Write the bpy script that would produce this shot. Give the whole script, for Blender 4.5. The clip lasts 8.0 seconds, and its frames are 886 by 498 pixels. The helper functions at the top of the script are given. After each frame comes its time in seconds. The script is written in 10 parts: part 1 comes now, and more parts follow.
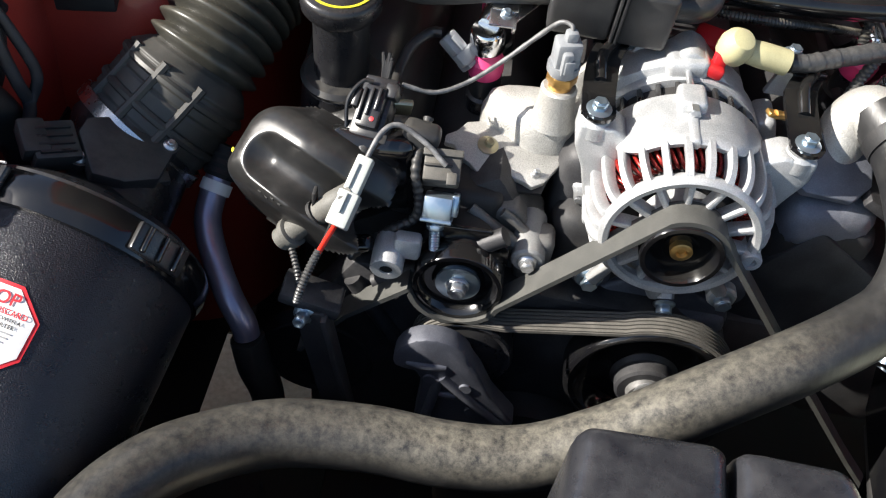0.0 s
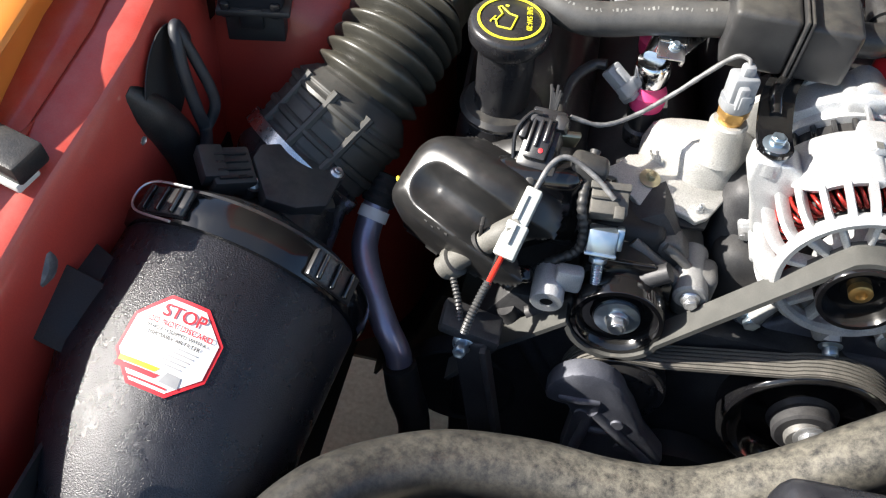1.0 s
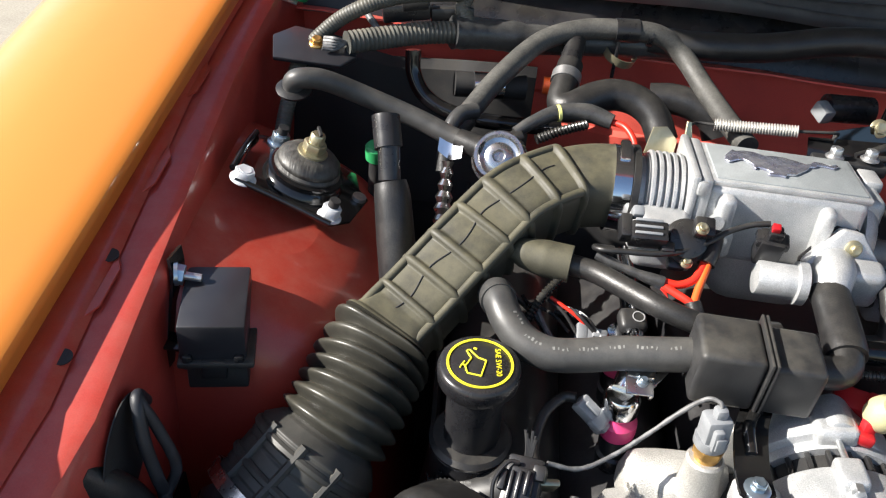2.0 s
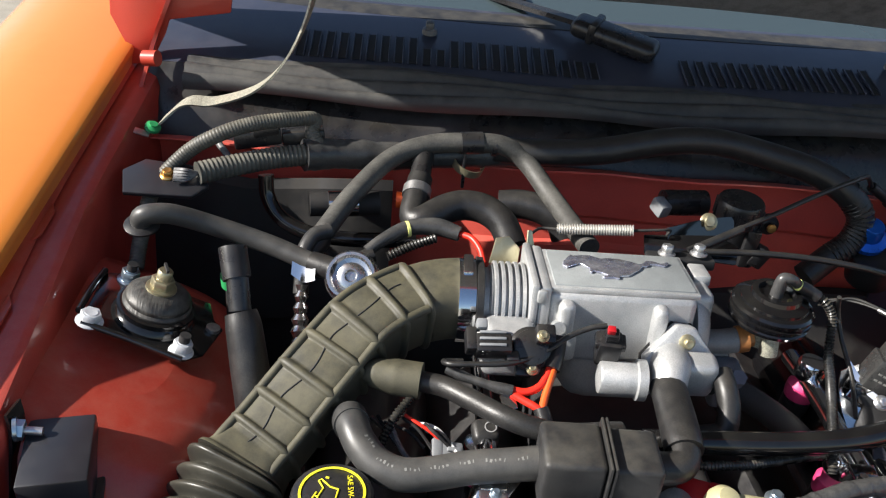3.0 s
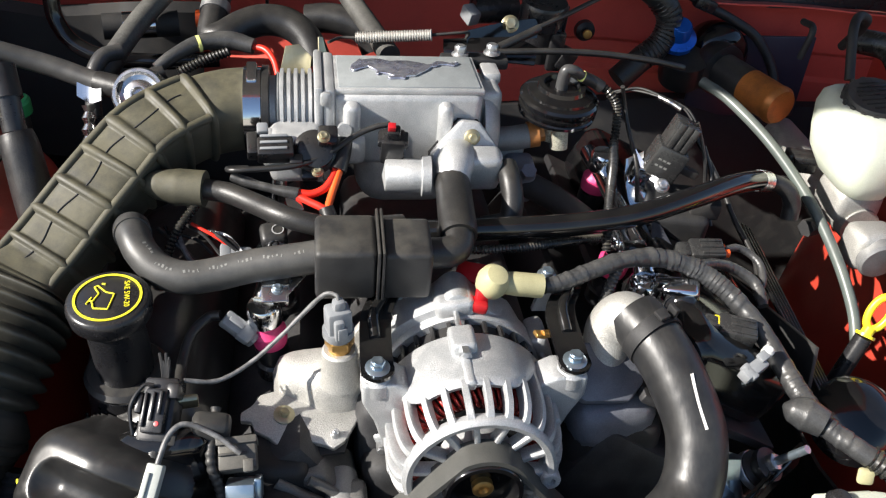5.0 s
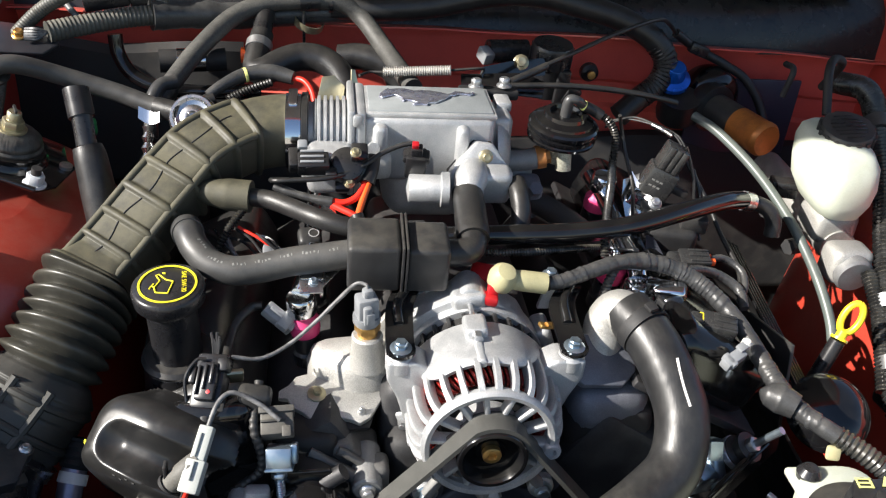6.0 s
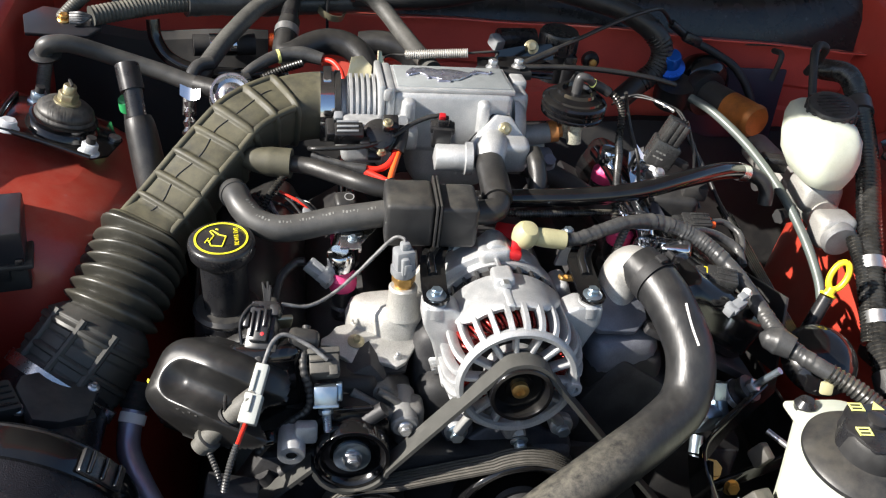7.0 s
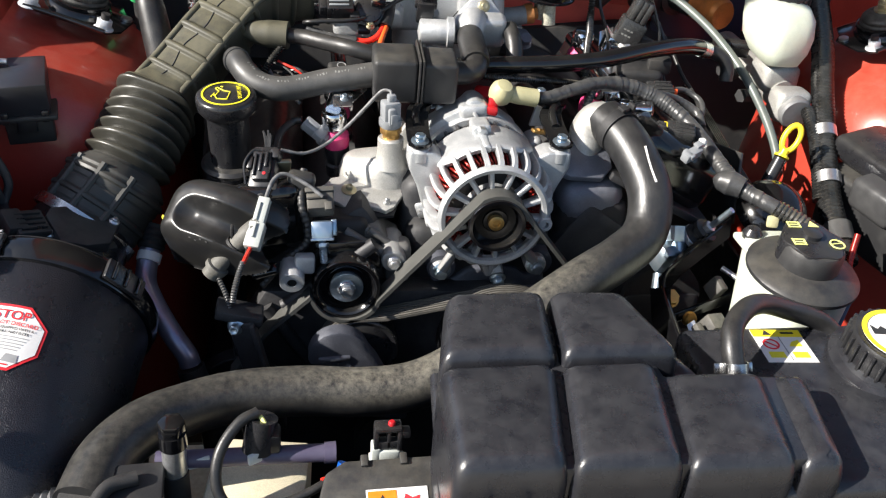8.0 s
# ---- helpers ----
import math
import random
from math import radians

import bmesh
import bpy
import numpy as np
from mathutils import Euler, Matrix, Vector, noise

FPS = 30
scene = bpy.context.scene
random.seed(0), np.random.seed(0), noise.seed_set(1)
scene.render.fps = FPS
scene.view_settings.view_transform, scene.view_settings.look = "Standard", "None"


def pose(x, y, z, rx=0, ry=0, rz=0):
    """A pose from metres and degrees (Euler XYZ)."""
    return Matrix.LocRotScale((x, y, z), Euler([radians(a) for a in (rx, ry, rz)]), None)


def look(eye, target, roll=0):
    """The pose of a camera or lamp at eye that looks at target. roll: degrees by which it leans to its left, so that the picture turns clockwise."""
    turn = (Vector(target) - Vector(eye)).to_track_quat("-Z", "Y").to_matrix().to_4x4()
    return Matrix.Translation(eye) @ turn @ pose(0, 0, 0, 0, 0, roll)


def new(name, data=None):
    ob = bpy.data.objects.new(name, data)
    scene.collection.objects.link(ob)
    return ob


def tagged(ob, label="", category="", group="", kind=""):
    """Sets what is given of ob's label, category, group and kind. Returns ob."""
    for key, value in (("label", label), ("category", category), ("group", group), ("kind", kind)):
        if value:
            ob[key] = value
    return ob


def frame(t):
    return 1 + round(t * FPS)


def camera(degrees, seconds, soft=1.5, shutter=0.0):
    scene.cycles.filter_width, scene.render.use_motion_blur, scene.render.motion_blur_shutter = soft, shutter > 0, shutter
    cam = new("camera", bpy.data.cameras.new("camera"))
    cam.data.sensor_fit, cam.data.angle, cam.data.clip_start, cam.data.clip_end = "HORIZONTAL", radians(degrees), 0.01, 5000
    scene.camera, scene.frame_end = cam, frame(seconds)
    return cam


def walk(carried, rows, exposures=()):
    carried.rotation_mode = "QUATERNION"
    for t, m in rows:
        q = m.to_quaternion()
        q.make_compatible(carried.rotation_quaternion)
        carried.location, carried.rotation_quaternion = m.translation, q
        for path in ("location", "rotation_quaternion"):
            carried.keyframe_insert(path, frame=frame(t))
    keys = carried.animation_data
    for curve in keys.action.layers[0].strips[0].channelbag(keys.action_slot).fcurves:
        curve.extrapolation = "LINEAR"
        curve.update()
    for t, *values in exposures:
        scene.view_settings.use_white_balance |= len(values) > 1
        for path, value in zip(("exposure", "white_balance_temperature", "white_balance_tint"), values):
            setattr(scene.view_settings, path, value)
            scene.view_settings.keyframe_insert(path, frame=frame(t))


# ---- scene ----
cam = camera(53.4, 8.0, soft=1.2)
# seconds, eye x y z, yaw, pitch, roll
ROWS = [
    (0.0, -0.2556, -0.3807, 1.1931, -0.93, -46.27, 10.24),
    (0.5, -0.2862, -0.3861, 1.1892, 5.61, -46.77, 7.62),
    (1.0, -0.3265, -0.3835, 1.1888, 6.05, -45.58, 6.83),
    (1.5, -0.3664, -0.3529, 1.2086, 3.88, -39.79, 7.7),
    (2.0, -0.3761, -0.3081, 1.2633, 2.44, -32.02, 6.6),
    (2.2, -0.3648, -0.3029, 1.2771, 1.13, -29.48, 6.11),
    (3.3, -0.3125, -0.3104, 1.3091, -4.98, -25.89, 4.75),
    (3.5, -0.304, -0.3157, 1.3065, -6.21, -26.89, 4.69),
    (4.0, -0.2403, -0.3049, 1.2743, -9.87, -31.39, 5.01),
    (4.5, -0.1949, -0.3045, 1.2678, -11.48, -33.84, 5.25),
    (5.0, -0.2001, -0.3478, 1.2725, -10.38, -34.56, 4.91),
    (5.2, -0.2028, -0.3749, 1.2733, -9.82, -34.97, 4.78),
    (6.3, -0.2255, -0.4864, 1.2934, -9.05, -29.73, 5.05),
    (6.5, -0.2333, -0.5007, 1.2984, -9.76, -29.63, 5.1),
    (7.0, -0.2822, -0.5516, 1.2716, -10.62, -29.82, 5.54),
    (7.5, -0.2618, -0.6504, 1.2344, -9.14, -30.52, 6.08),
    (8.0, -0.2773, -0.7112, 1.1981, -10.52, -31.03, 4.75),
]


def heading(x, y, z, yaw, pitch, roll):
    return pose(x, y, z, 90 + pitch, 0, yaw) @ pose(0, 0, 0, 0, 0, roll)


walk(cam, [(t, heading(*row)) for t, *row in ROWS],
     exposures=[(0.0, 1.38), (0.5, 1.70), (1.5, 1.60), (2.2, 1.14), (3.3, 0.96), (4.5, 1.03), (6.5, 1.12), (8.0, 1.15)])

# ---- world and sun ----
SUN = Vector((-0.82, -0.17, 0.53)).normalized()
world = bpy.data.worlds.new("sky")
scene.world = world
world.use_nodes = True
wn = world.node_tree
sky = wn.nodes.new("ShaderNodeTexSky")
sky.sky_type, sky.sun_disc = "NISHITA", False
sky.ozone_density = 2.0
sky.sun_elevation = math.asin(SUN.z)
sky.sun_rotation = math.atan2(SUN.x, SUN.y)
wn.nodes["Background"].inputs["Strength"].default_value = 0.082
wn.links.new(sky.outputs[0], wn.nodes["Background"].inputs[0])
sun = new("sun", bpy.data.lights.new("sun", "SUN"))
sun.data.energy, sun.data.angle, sun.data.color = 5.0, radians(0.55), (1.0, 0.945, 0.87)
sun.matrix_world = look(SUN * 20, (0, 0, 0))


# ---- materials ----
def mat(name, col, rough=0.5, metal=0.0, col2=None, scale=30.0, mix=(0.45, 0.65), grain=0.0, grain_scale=900.0,
        bump=0.0, rough2=None, coat=0.0, dust_light=0.0, dust_light_col=(0.30, 0.27, 0.20), spec=0.5, transmission=0.0, emission=None, stretch=None):
    """A surface with stains at one scale, grain at a finer one, and a film on what faces up: dusty, and on bellows and
    tank also standing for light.
    """
    m = bpy.data.materials.new(name)
    m.use_nodes = True
    nt = m.node_tree
    b = nt.nodes["Principled BSDF"]
    b.inputs["Roughness"].default_value, b.inputs["Metallic"].default_value = rough, metal
    b.inputs["Specular IOR Level"].default_value = spec
    b.inputs["Coat Weight"].default_value, b.inputs["Coat Roughness"].default_value = coat, 0.06
    b.inputs["Transmission Weight"].default_value = transmission
    tc = nt.nodes.new("ShaderNodeTexCoord")
    n1 = nt.nodes.new("ShaderNodeTexNoise")
    n1.inputs["Scale"].default_value, n1.inputs["Detail"].default_value, n1.inputs["Roughness"].default_value = scale, 6, 0.62
    nt.links.new(tc.outputs["Object"], n1.inputs["Vector"])
    ramp = nt.nodes.new("ShaderNodeMapRange")
    ramp.inputs[1].default_value, ramp.inputs[2].default_value = mix
    nt.links.new(n1.outputs["Fac"], ramp.inputs[0])
    mx = nt.nodes.new("ShaderNodeMix")
    mx.data_type = "RGBA"
    c2 = col2 or tuple(min(1.0, c * 1.3 + 0.003) for c in col)
    mx.inputs[6].default_value, mx.inputs[7].default_value = (*col, 1), (*c2, 1)
    nt.links.new(ramp.outputs[0], mx.inputs[0])
    out = mx.outputs[2]
    n2 = nt.nodes.new("ShaderNodeTexNoise")
    n2.inputs["Scale"].default_value, n2.inputs["Detail"].default_value = grain_scale, 3
    if stretch:
        mp = nt.nodes.new("ShaderNodeMapping")
        mp.inputs["Scale"].default_value = stretch
        nt.links.new(tc.outputs["Object"], mp.inputs["Vector"])
        nt.links.new(mp.outputs[0], n2.inputs["Vector"])
    else:
        nt.links.new(tc.outputs["Object"], n2.inputs["Vector"])
    if grain:
        hv = nt.nodes.new("ShaderNodeHueSaturation")
        gr = nt.nodes.new("ShaderNodeMapRange")
        gr.inputs[1].default_value, gr.inputs[2].default_value = 0.3, 0.7
        gr.inputs[3].default_value, gr.inputs[4].default_value = 1 - grain, 1 + grain
        nt.links.new(n2.outputs["Fac"], gr.inputs[0])
        nt.links.new(gr.outputs[0], hv.inputs["Value"])
        nt.links.new(out, hv.inputs["Color"])
        out = hv.outputs[0]
    if dust_light:
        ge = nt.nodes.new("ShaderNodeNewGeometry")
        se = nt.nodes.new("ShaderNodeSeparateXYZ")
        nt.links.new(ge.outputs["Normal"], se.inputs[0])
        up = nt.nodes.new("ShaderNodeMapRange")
        up.inputs[1].default_value, up.inputs[2].default_value, up.inputs[4].default_value = 0.0, 0.9, dust_light
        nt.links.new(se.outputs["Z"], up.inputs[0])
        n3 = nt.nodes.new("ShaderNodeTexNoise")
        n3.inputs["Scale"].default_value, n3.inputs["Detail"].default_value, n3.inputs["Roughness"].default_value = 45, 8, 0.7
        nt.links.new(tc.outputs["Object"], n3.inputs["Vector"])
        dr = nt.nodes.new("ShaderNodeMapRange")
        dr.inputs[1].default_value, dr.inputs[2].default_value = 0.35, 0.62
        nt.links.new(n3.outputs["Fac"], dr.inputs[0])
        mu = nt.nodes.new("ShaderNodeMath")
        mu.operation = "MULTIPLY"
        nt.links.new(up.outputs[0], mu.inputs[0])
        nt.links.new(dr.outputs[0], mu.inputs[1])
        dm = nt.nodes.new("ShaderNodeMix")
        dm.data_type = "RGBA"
        dm.inputs[7].default_value = (*dust_light_col, 1)
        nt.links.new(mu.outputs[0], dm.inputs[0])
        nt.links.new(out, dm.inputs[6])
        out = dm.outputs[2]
    nt.links.new(out, b.inputs["Base Color"])
    rr = nt.nodes.new("ShaderNodeMapRange")
    rr.inputs[3].default_value = rough
    rr.inputs[4].default_value = rough2 if rough2 is not None else min(1.0, rough * 1.25 + 0.04)
    nt.links.new(ramp.outputs[0], rr.inputs[0])
    nt.links.new(rr.outputs[0], b.inputs["Roughness"])
    if bump:
        bp = nt.nodes.new("ShaderNodeBump")
        bp.inputs["Strength"].default_value, bp.inputs["Distance"].default_value = bump, 0.0006
        nt.links.new(n2.outputs["Fac"], bp.inputs["Height"])
        nt.links.new(bp.outputs[0], b.inputs["Normal"])
    if emission:
        b.inputs["Emission Color"].default_value, b.inputs["Emission Strength"].default_value = (*emission, 1), 1.0
    return m


RED = mat("red_paint", (0.44, 0.044, 0.025), 0.34, col2=(0.39, 0.040, 0.025), scale=9, coat=0.35, grain=0.07, dust_light=0.22, dust_light_col=(0.50, 0.20, 0.14))
# body red made lighter and pinker: the apron's sky-lit shade is put in
RED_APRON = mat("sky_toned_apron_red", (0.46, 0.050, 0.034), 0.40, col2=(0.41, 0.045, 0.031), scale=7, grain=0.08, coat=0.35, dust_light=0.25, dust_light_col=(0.48, 0.17, 0.13))
# body red again, with the overexposed sun on the wing put into it
RED_SUNLIT = mat("sunlit_fender_red", (0.82, 0.27, 0.045), 0.30, col2=(0.80, 0.26, 0.043), scale=6, coat=0.8)
# brighter copy of the body red: bounced light and sky sheen put in
RED_BOUNCE = mat("bounce_lit_firewall_red", (0.76, 0.118, 0.088), 0.30, col2=(0.68, 0.102, 0.076), scale=14, grain=0.06, coat=0.3, dust_light=0.15)
RUBBER = mat("black_rubber", (0.014, 0.014, 0.015), 0.36, col2=(0.026, 0.025, 0.024), scale=60, mix=(0.40, 0.75), grain=0.3, grain_scale=700, bump=0.3, dust_light=0.05, rough2=0.48)
RUBBER_OLD = mat("dusty_rubber_dome", (0.024, 0.023, 0.022), 0.44, col2=(0.046, 0.044, 0.038), scale=75, mix=(0.42, 0.80), grain=0.45, grain_scale=1.0, stretch=(330, 60, 60), bump=1.0, dust_light=0.36, dust_light_col=(0.22, 0.21, 0.185))
DUCT = mat("weathered_duct_rubber", (0.044, 0.042, 0.030), 0.55, col2=(0.064, 0.060, 0.040), scale=30, grain=0.12, bump=0.1, dust_light=0.6, dust_light_col=(0.130, 0.118, 0.070))
HOSE_GREY = mat("satin_grey_hose", (0.040, 0.040, 0.040), 0.40, col2=(0.06, 0.06, 0.058), scale=30, grain=0.1, bump=0.06, dust_light=0.25, dust_light_col=(0.15, 0.14, 0.12))
PLASTIC = mat("black_plastic", (0.014, 0.014, 0.016), 0.27, col2=(0.021, 0.021, 0.022), scale=35, grain=0.12, bump=0.06, dust_light=0.05)
PLASTIC_M = mat("matt_black_plastic", (0.022, 0.022, 0.023), 0.42, col2=(0.031, 0.031, 0.031), scale=40, grain=0.2, grain_scale=1500, bump=0.15, dust_light=0.12)
PLASTIC_T = mat("textured_canister_plastic", (0.013, 0.013, 0.016), 0.27, col2=(0.015, 0.015, 0.019), scale=30, grain=0.6, grain_scale=1000, bump=1.0, spec=0.6, rough2=0.34)
GLOSS = mat("gloss_black_metal", (0.005, 0.005, 0.006), 0.12, col2=(0.009, 0.009, 0.009), scale=22, coat=0.3, dust_light=0.015, rough2=0.18)
SATIN = mat("satin_black_cover", (0.016, 0.016, 0.016), 0.30, col2=(0.022, 0.021, 0.020), scale=60, grain=0.1, bump=0.04, dust_light=0.12, dust_light_col=(0.10, 0.095, 0.085), rough2=0.42)
CAST_B = mat("blue_grey_casting", (0.075, 0.08, 0.10), 0.5, 0.4, col2=(0.11, 0.115, 0.135), scale=35, grain=0.12, bump=0.4)
PAD = mat("grey_fill_pad", (0.19, 0.195, 0.20), 0.9, col2=(0.12, 0.125, 0.13), scale=40, grain=0.2, bump=0.3)
BELT_D = mat("olive_belt_back", (0.060, 0.060, 0.055), 0.55, col2=(0.072, 0.071, 0.064), scale=40, grain=0.1, bump=0.1)
# blue base and pale dusty top film also stand for reflected sky
TANK = mat("black_moulded_tank", (0.0135, 0.014, 0.0175), 0.27, col2=(0.018, 0.0185, 0.022), scale=40, grain=0.2, grain_scale=1200, bump=0.25, dust_light=0.10, dust_light_col=(0.2, 0.2, 0.2), rough2=0.31)
CONVOLUTE = mat("corrugated_loom_plastic", (0.012, 0.012, 0.012), 0.24, col2=(0.03, 0.03, 0.03), scale=60, dust_light=0.2)
TAPE = mat("taped_grey_loom", (0.040, 0.041, 0.042), 0.30, col2=(0.026, 0.026, 0.027), scale=140, grain=0.3, bump=0.4, dust_light=0.25, dust_light_col=(0.2, 0.19, 0.17))
ALU = mat("cast_aluminium", (0.44, 0.45, 0.455), 0.42, 0.5, col2=(0.54, 0.54, 0.535), scale=55, mix=(0.40, 0.68), grain=0.16, grain_scale=1000, bump=0.75)
ALU_D = mat("dull_cast_aluminium", (0.23, 0.23, 0.23), 0.55, 0.45, col2=(0.31, 0.31, 0.30), scale=28, grain=0.12, grain_scale=1100, bump=0.4)
ALU_W = mat("sandcast_aluminium", (0.48, 0.47, 0.44), 0.48, 0.55, col2=(0.36, 0.35, 0.32), scale=45, mix=(0.50, 0.80), grain=0.16, grain_scale=900, bump=0.9)
PLATE = mat("grey_textured_plate", (0.27, 0.29, 0.295), 0.55, 0.15, col2=(0.30, 0.32, 0.325), scale=60, grain=0.18, grain_scale=1500, bump=0.6)
BLOCK = mat("dark_engine_casting", (0.026, 0.026, 0.029), 0.50, 0.3, col2=(0.050, 0.050, 0.052), scale=22, grain=0.2, bump=0.35, dust_light=0.05)
# base raised above black; lens haze is put into the colour
DARK = mat("haze_lifted_black", (0.020, 0.020, 0.021), 0.6, 0.2, col2=(0.034, 0.032, 0.030), scale=30, grain=0.2, bump=0.2)
CHROME = mat("chrome", (0.75, 0.76, 0.78), 0.10, 1.0, col2=(0.68, 0.69, 0.71), scale=50)
ZINC = mat("zinc_plated_steel", (0.62, 0.63, 0.64), 0.32, 0.9, col2=(0.5, 0.5, 0.5), scale=90, grain=0.1)
STAMPED = mat("stamped_dull_chrome", (0.60, 0.60, 0.60), 0.24, 1.0, col2=(0.45, 0.45, 0.45), scale=70)
ZINC_B = mat("blue_zinc_steel", (0.42, 0.52, 0.60), 0.28, 0.9, col2=(0.5, 0.56, 0.62), scale=80)
BRASS = mat("brass", (0.60, 0.36, 0.12), 0.35, 0.85, col2=(0.5, 0.3, 0.1), scale=90)
GOLDZ = mat("yellow_chromate_steel", (0.46, 0.42, 0.28), 0.35, 0.8, col2=(0.38, 0.34, 0.22), scale=60)
RUST = mat("orange_zinc_cylinder", (0.62, 0.22, 0.05), 0.38, 0.35, col2=(0.40, 0.14, 0.04), scale=30, grain=0.12)
COPPER = mat("red_enamelled_copper", (0.30, 0.020, 0.014), 0.25, 0.4, col2=(0.16, 0.012, 0.010), scale=200, grain=0.4, grain_scale=700)
PINK = mat("pink_plastic", (0.62, 0.05, 0.17), 0.42, col2=(0.55, 0.04, 0.15))
BLUE = mat("blue_anodised_cap", (0.01, 0.12, 0.55), 0.22, 0.5, col2=(0.01, 0.10, 0.45))
REDP = mat("red_plastic", (0.42, 0.012, 0.018), 0.35, col2=(0.5, 0.015, 0.015))
WIRE_R = mat("red_wire", (0.75, 0.03, 0.015), 0.4, col2=(0.65, 0.03, 0.015))
WIRE_O = mat("orange_wire", (0.85, 0.12, 0.02), 0.4, col2=(0.75, 0.1, 0.02))
WIRE_G = mat("grey_wire", (0.10, 0.10, 0.10), 0.42, col2=(0.2, 0.2, 0.2), scale=120)
CREAM = mat("cream_rubber_boot", (0.43, 0.40, 0.23), 0.42, col2=(0.36, 0.335, 0.19), scale=30, grain=0.06)
WHITE = mat("translucent_white_plastic", (0.54, 0.57, 0.48), 0.36, col2=(0.48, 0.51, 0.42), scale=25, grain=0.05)
GREY_C = mat("grey_connector_plastic", (0.24, 0.25, 0.26), 0.36, col2=(0.20, 0.21, 0.22), scale=60, grain=0.06)
WHITE_C = mat("pale_connector_plastic", (0.55, 0.57, 0.54), 0.45, col2=(0.48, 0.5, 0.47), scale=60)
YELLOW = mat("yellow_plastic", (0.90, 0.72, 0.03), 0.35, col2=(0.85, 0.66, 0.03))
GREEN = mat("green_plastic", (0.03, 0.30, 0.10), 0.4)
INK_Y = mat("yellow_print", (0.85, 0.72, 0.03), 0.5)
INK_W = mat("white_print", (0.75, 0.75, 0.72), 0.6)
INK_R = mat("red_print", (0.65, 0.02, 0.03), 0.5)
INK_B = mat("black_print", (0.02, 0.02, 0.02), 0.6)
INK_D = mat("faded_print", (0.15, 0.15, 0.14), 0.6)
PAINT_W = mat("white_painted_bolt", (0.66, 0.68, 0.70), 0.4, 0.2, col2=(0.55, 0.57, 0.60), scale=60, grain=0.08)
INK_G = mat("grey_print", (0.28, 0.28, 0.28), 0.6)
PAPER = mat("white_sticker", (0.78, 0.76, 0.73), 0.35, col2=(0.74, 0.72, 0.69), scale=20)
ORANGE_L = mat("orange_sticker", (0.72, 0.20, 0.012), 0.4)
COWL = mat("cowl_plastic", (0.036, 0.042, 0.066), 0.30, col2=(0.044, 0.050, 0.076), scale=12, grain=0.08, bump=0.05, dust_light=0.12, dust_light_col=(0.12, 0.12, 0.13), rough2=0.40)
COWL_F = mat("gloss_black_scuttle", (0.010, 0.010, 0.011), 0.24, col2=(0.024, 0.024, 0.026), scale=10, grain=0.1, dust_light=0.10, rough2=0.42)
SEAL = mat("cowl_seal_rubber", (0.030, 0.030, 0.031), 0.6, col2=(0.05, 0.05, 0.048), scale=18, grain=0.15, dust_light=0.35, dust_light_col=(0.16, 0.15, 0.13))
GLASS = mat("windscreen_glass", (0.05, 0.07, 0.075), 0.03, col2=(0.05, 0.07, 0.075), coat=1.0, spec=0.9)
GROUND = mat("pale_concrete", (0.36, 0.32, 0.25), 0.85, col2=(0.28, 0.25, 0.20), scale=3, grain=0.15, grain_scale=120, bump=0.5)
PURPLE = mat("anodised_steel_pipe", (0.30, 0.28, 0.36), 0.30, 0.7, col2=(0.36, 0.34, 0.40), scale=40)
WHITE_S = WHITE.node_tree.nodes["Principled BSDF"]
WHITE_S.inputs["Subsurface Weight"].default_value, WHITE_S.inputs["Subsurface Radius"].default_value, WHITE_S.inputs["Subsurface Scale"].default_value = 0.2, (1.0, 0.95, 0.7), 0.012
BRAID = mat("braided_strap", (0.42, 0.41, 0.33), 0.5, 0.6, col2=(0.3, 0.29, 0.24), scale=200, grain=0.35, grain_scale=900, bump=0.8)
TEAL = mat("grey_green_hose", (0.10, 0.12, 0.11), 0.36, col2=(0.08, 0.095, 0.088), scale=30, dust_light=0.15)
ICON = mat("pale_yellow_print", (0.75, 0.75, 0.25), 0.5)


# ---- geometry helpers ----
def V(*a):
    return Vector(a if len(a) > 1 else a[0])


def turn_to(loc, z=(0, 0, 1), x=None):
    """A matrix at loc with its Z along z and its X as near x as can be."""
    z = V(z).normalized()
    x = V(x) if x is not None else (V((1, 0, 0)) if abs(z.x) < 0.9 else V((0, 1, 0)))
    y = z.cross(x).normalized()
    x = y.cross(z)
    m = Matrix((x, y, z)).transposed().to_4x4()
    m.translation = V(loc)
    return m


def box(bm, size, m, bevel=0.002, seg=2, taper=1.0):
    """A box with rounded edges, centred on m; taper scales its upper end."""
    t = bmesh.new()
    bmesh.ops.create_cube(t, size=1.0)
    for v in t.verts:
        k = taper if v.co.z > 0 else 1.0
        v.co = V((v.co.x * size[0] * k, v.co.y * size[1] * k, v.co.z * size[2]))
    if bevel:
        bmesh.ops.bevel(t, geom=t.edges[:], offset=min(bevel, min(size) * 0.45), segments=seg, profile=0.5, affect="EDGES", clamp_overlap=True)
    merge(bm, t, m)


def merge(bm, t, m=None):
    if m is not None:
        t.transform(m)
    me = bpy.data.meshes.new("tmp")
    t.to_mesh(me)
    bm.from_mesh(me)
    t.free()
    bpy.data.meshes.remove(me)


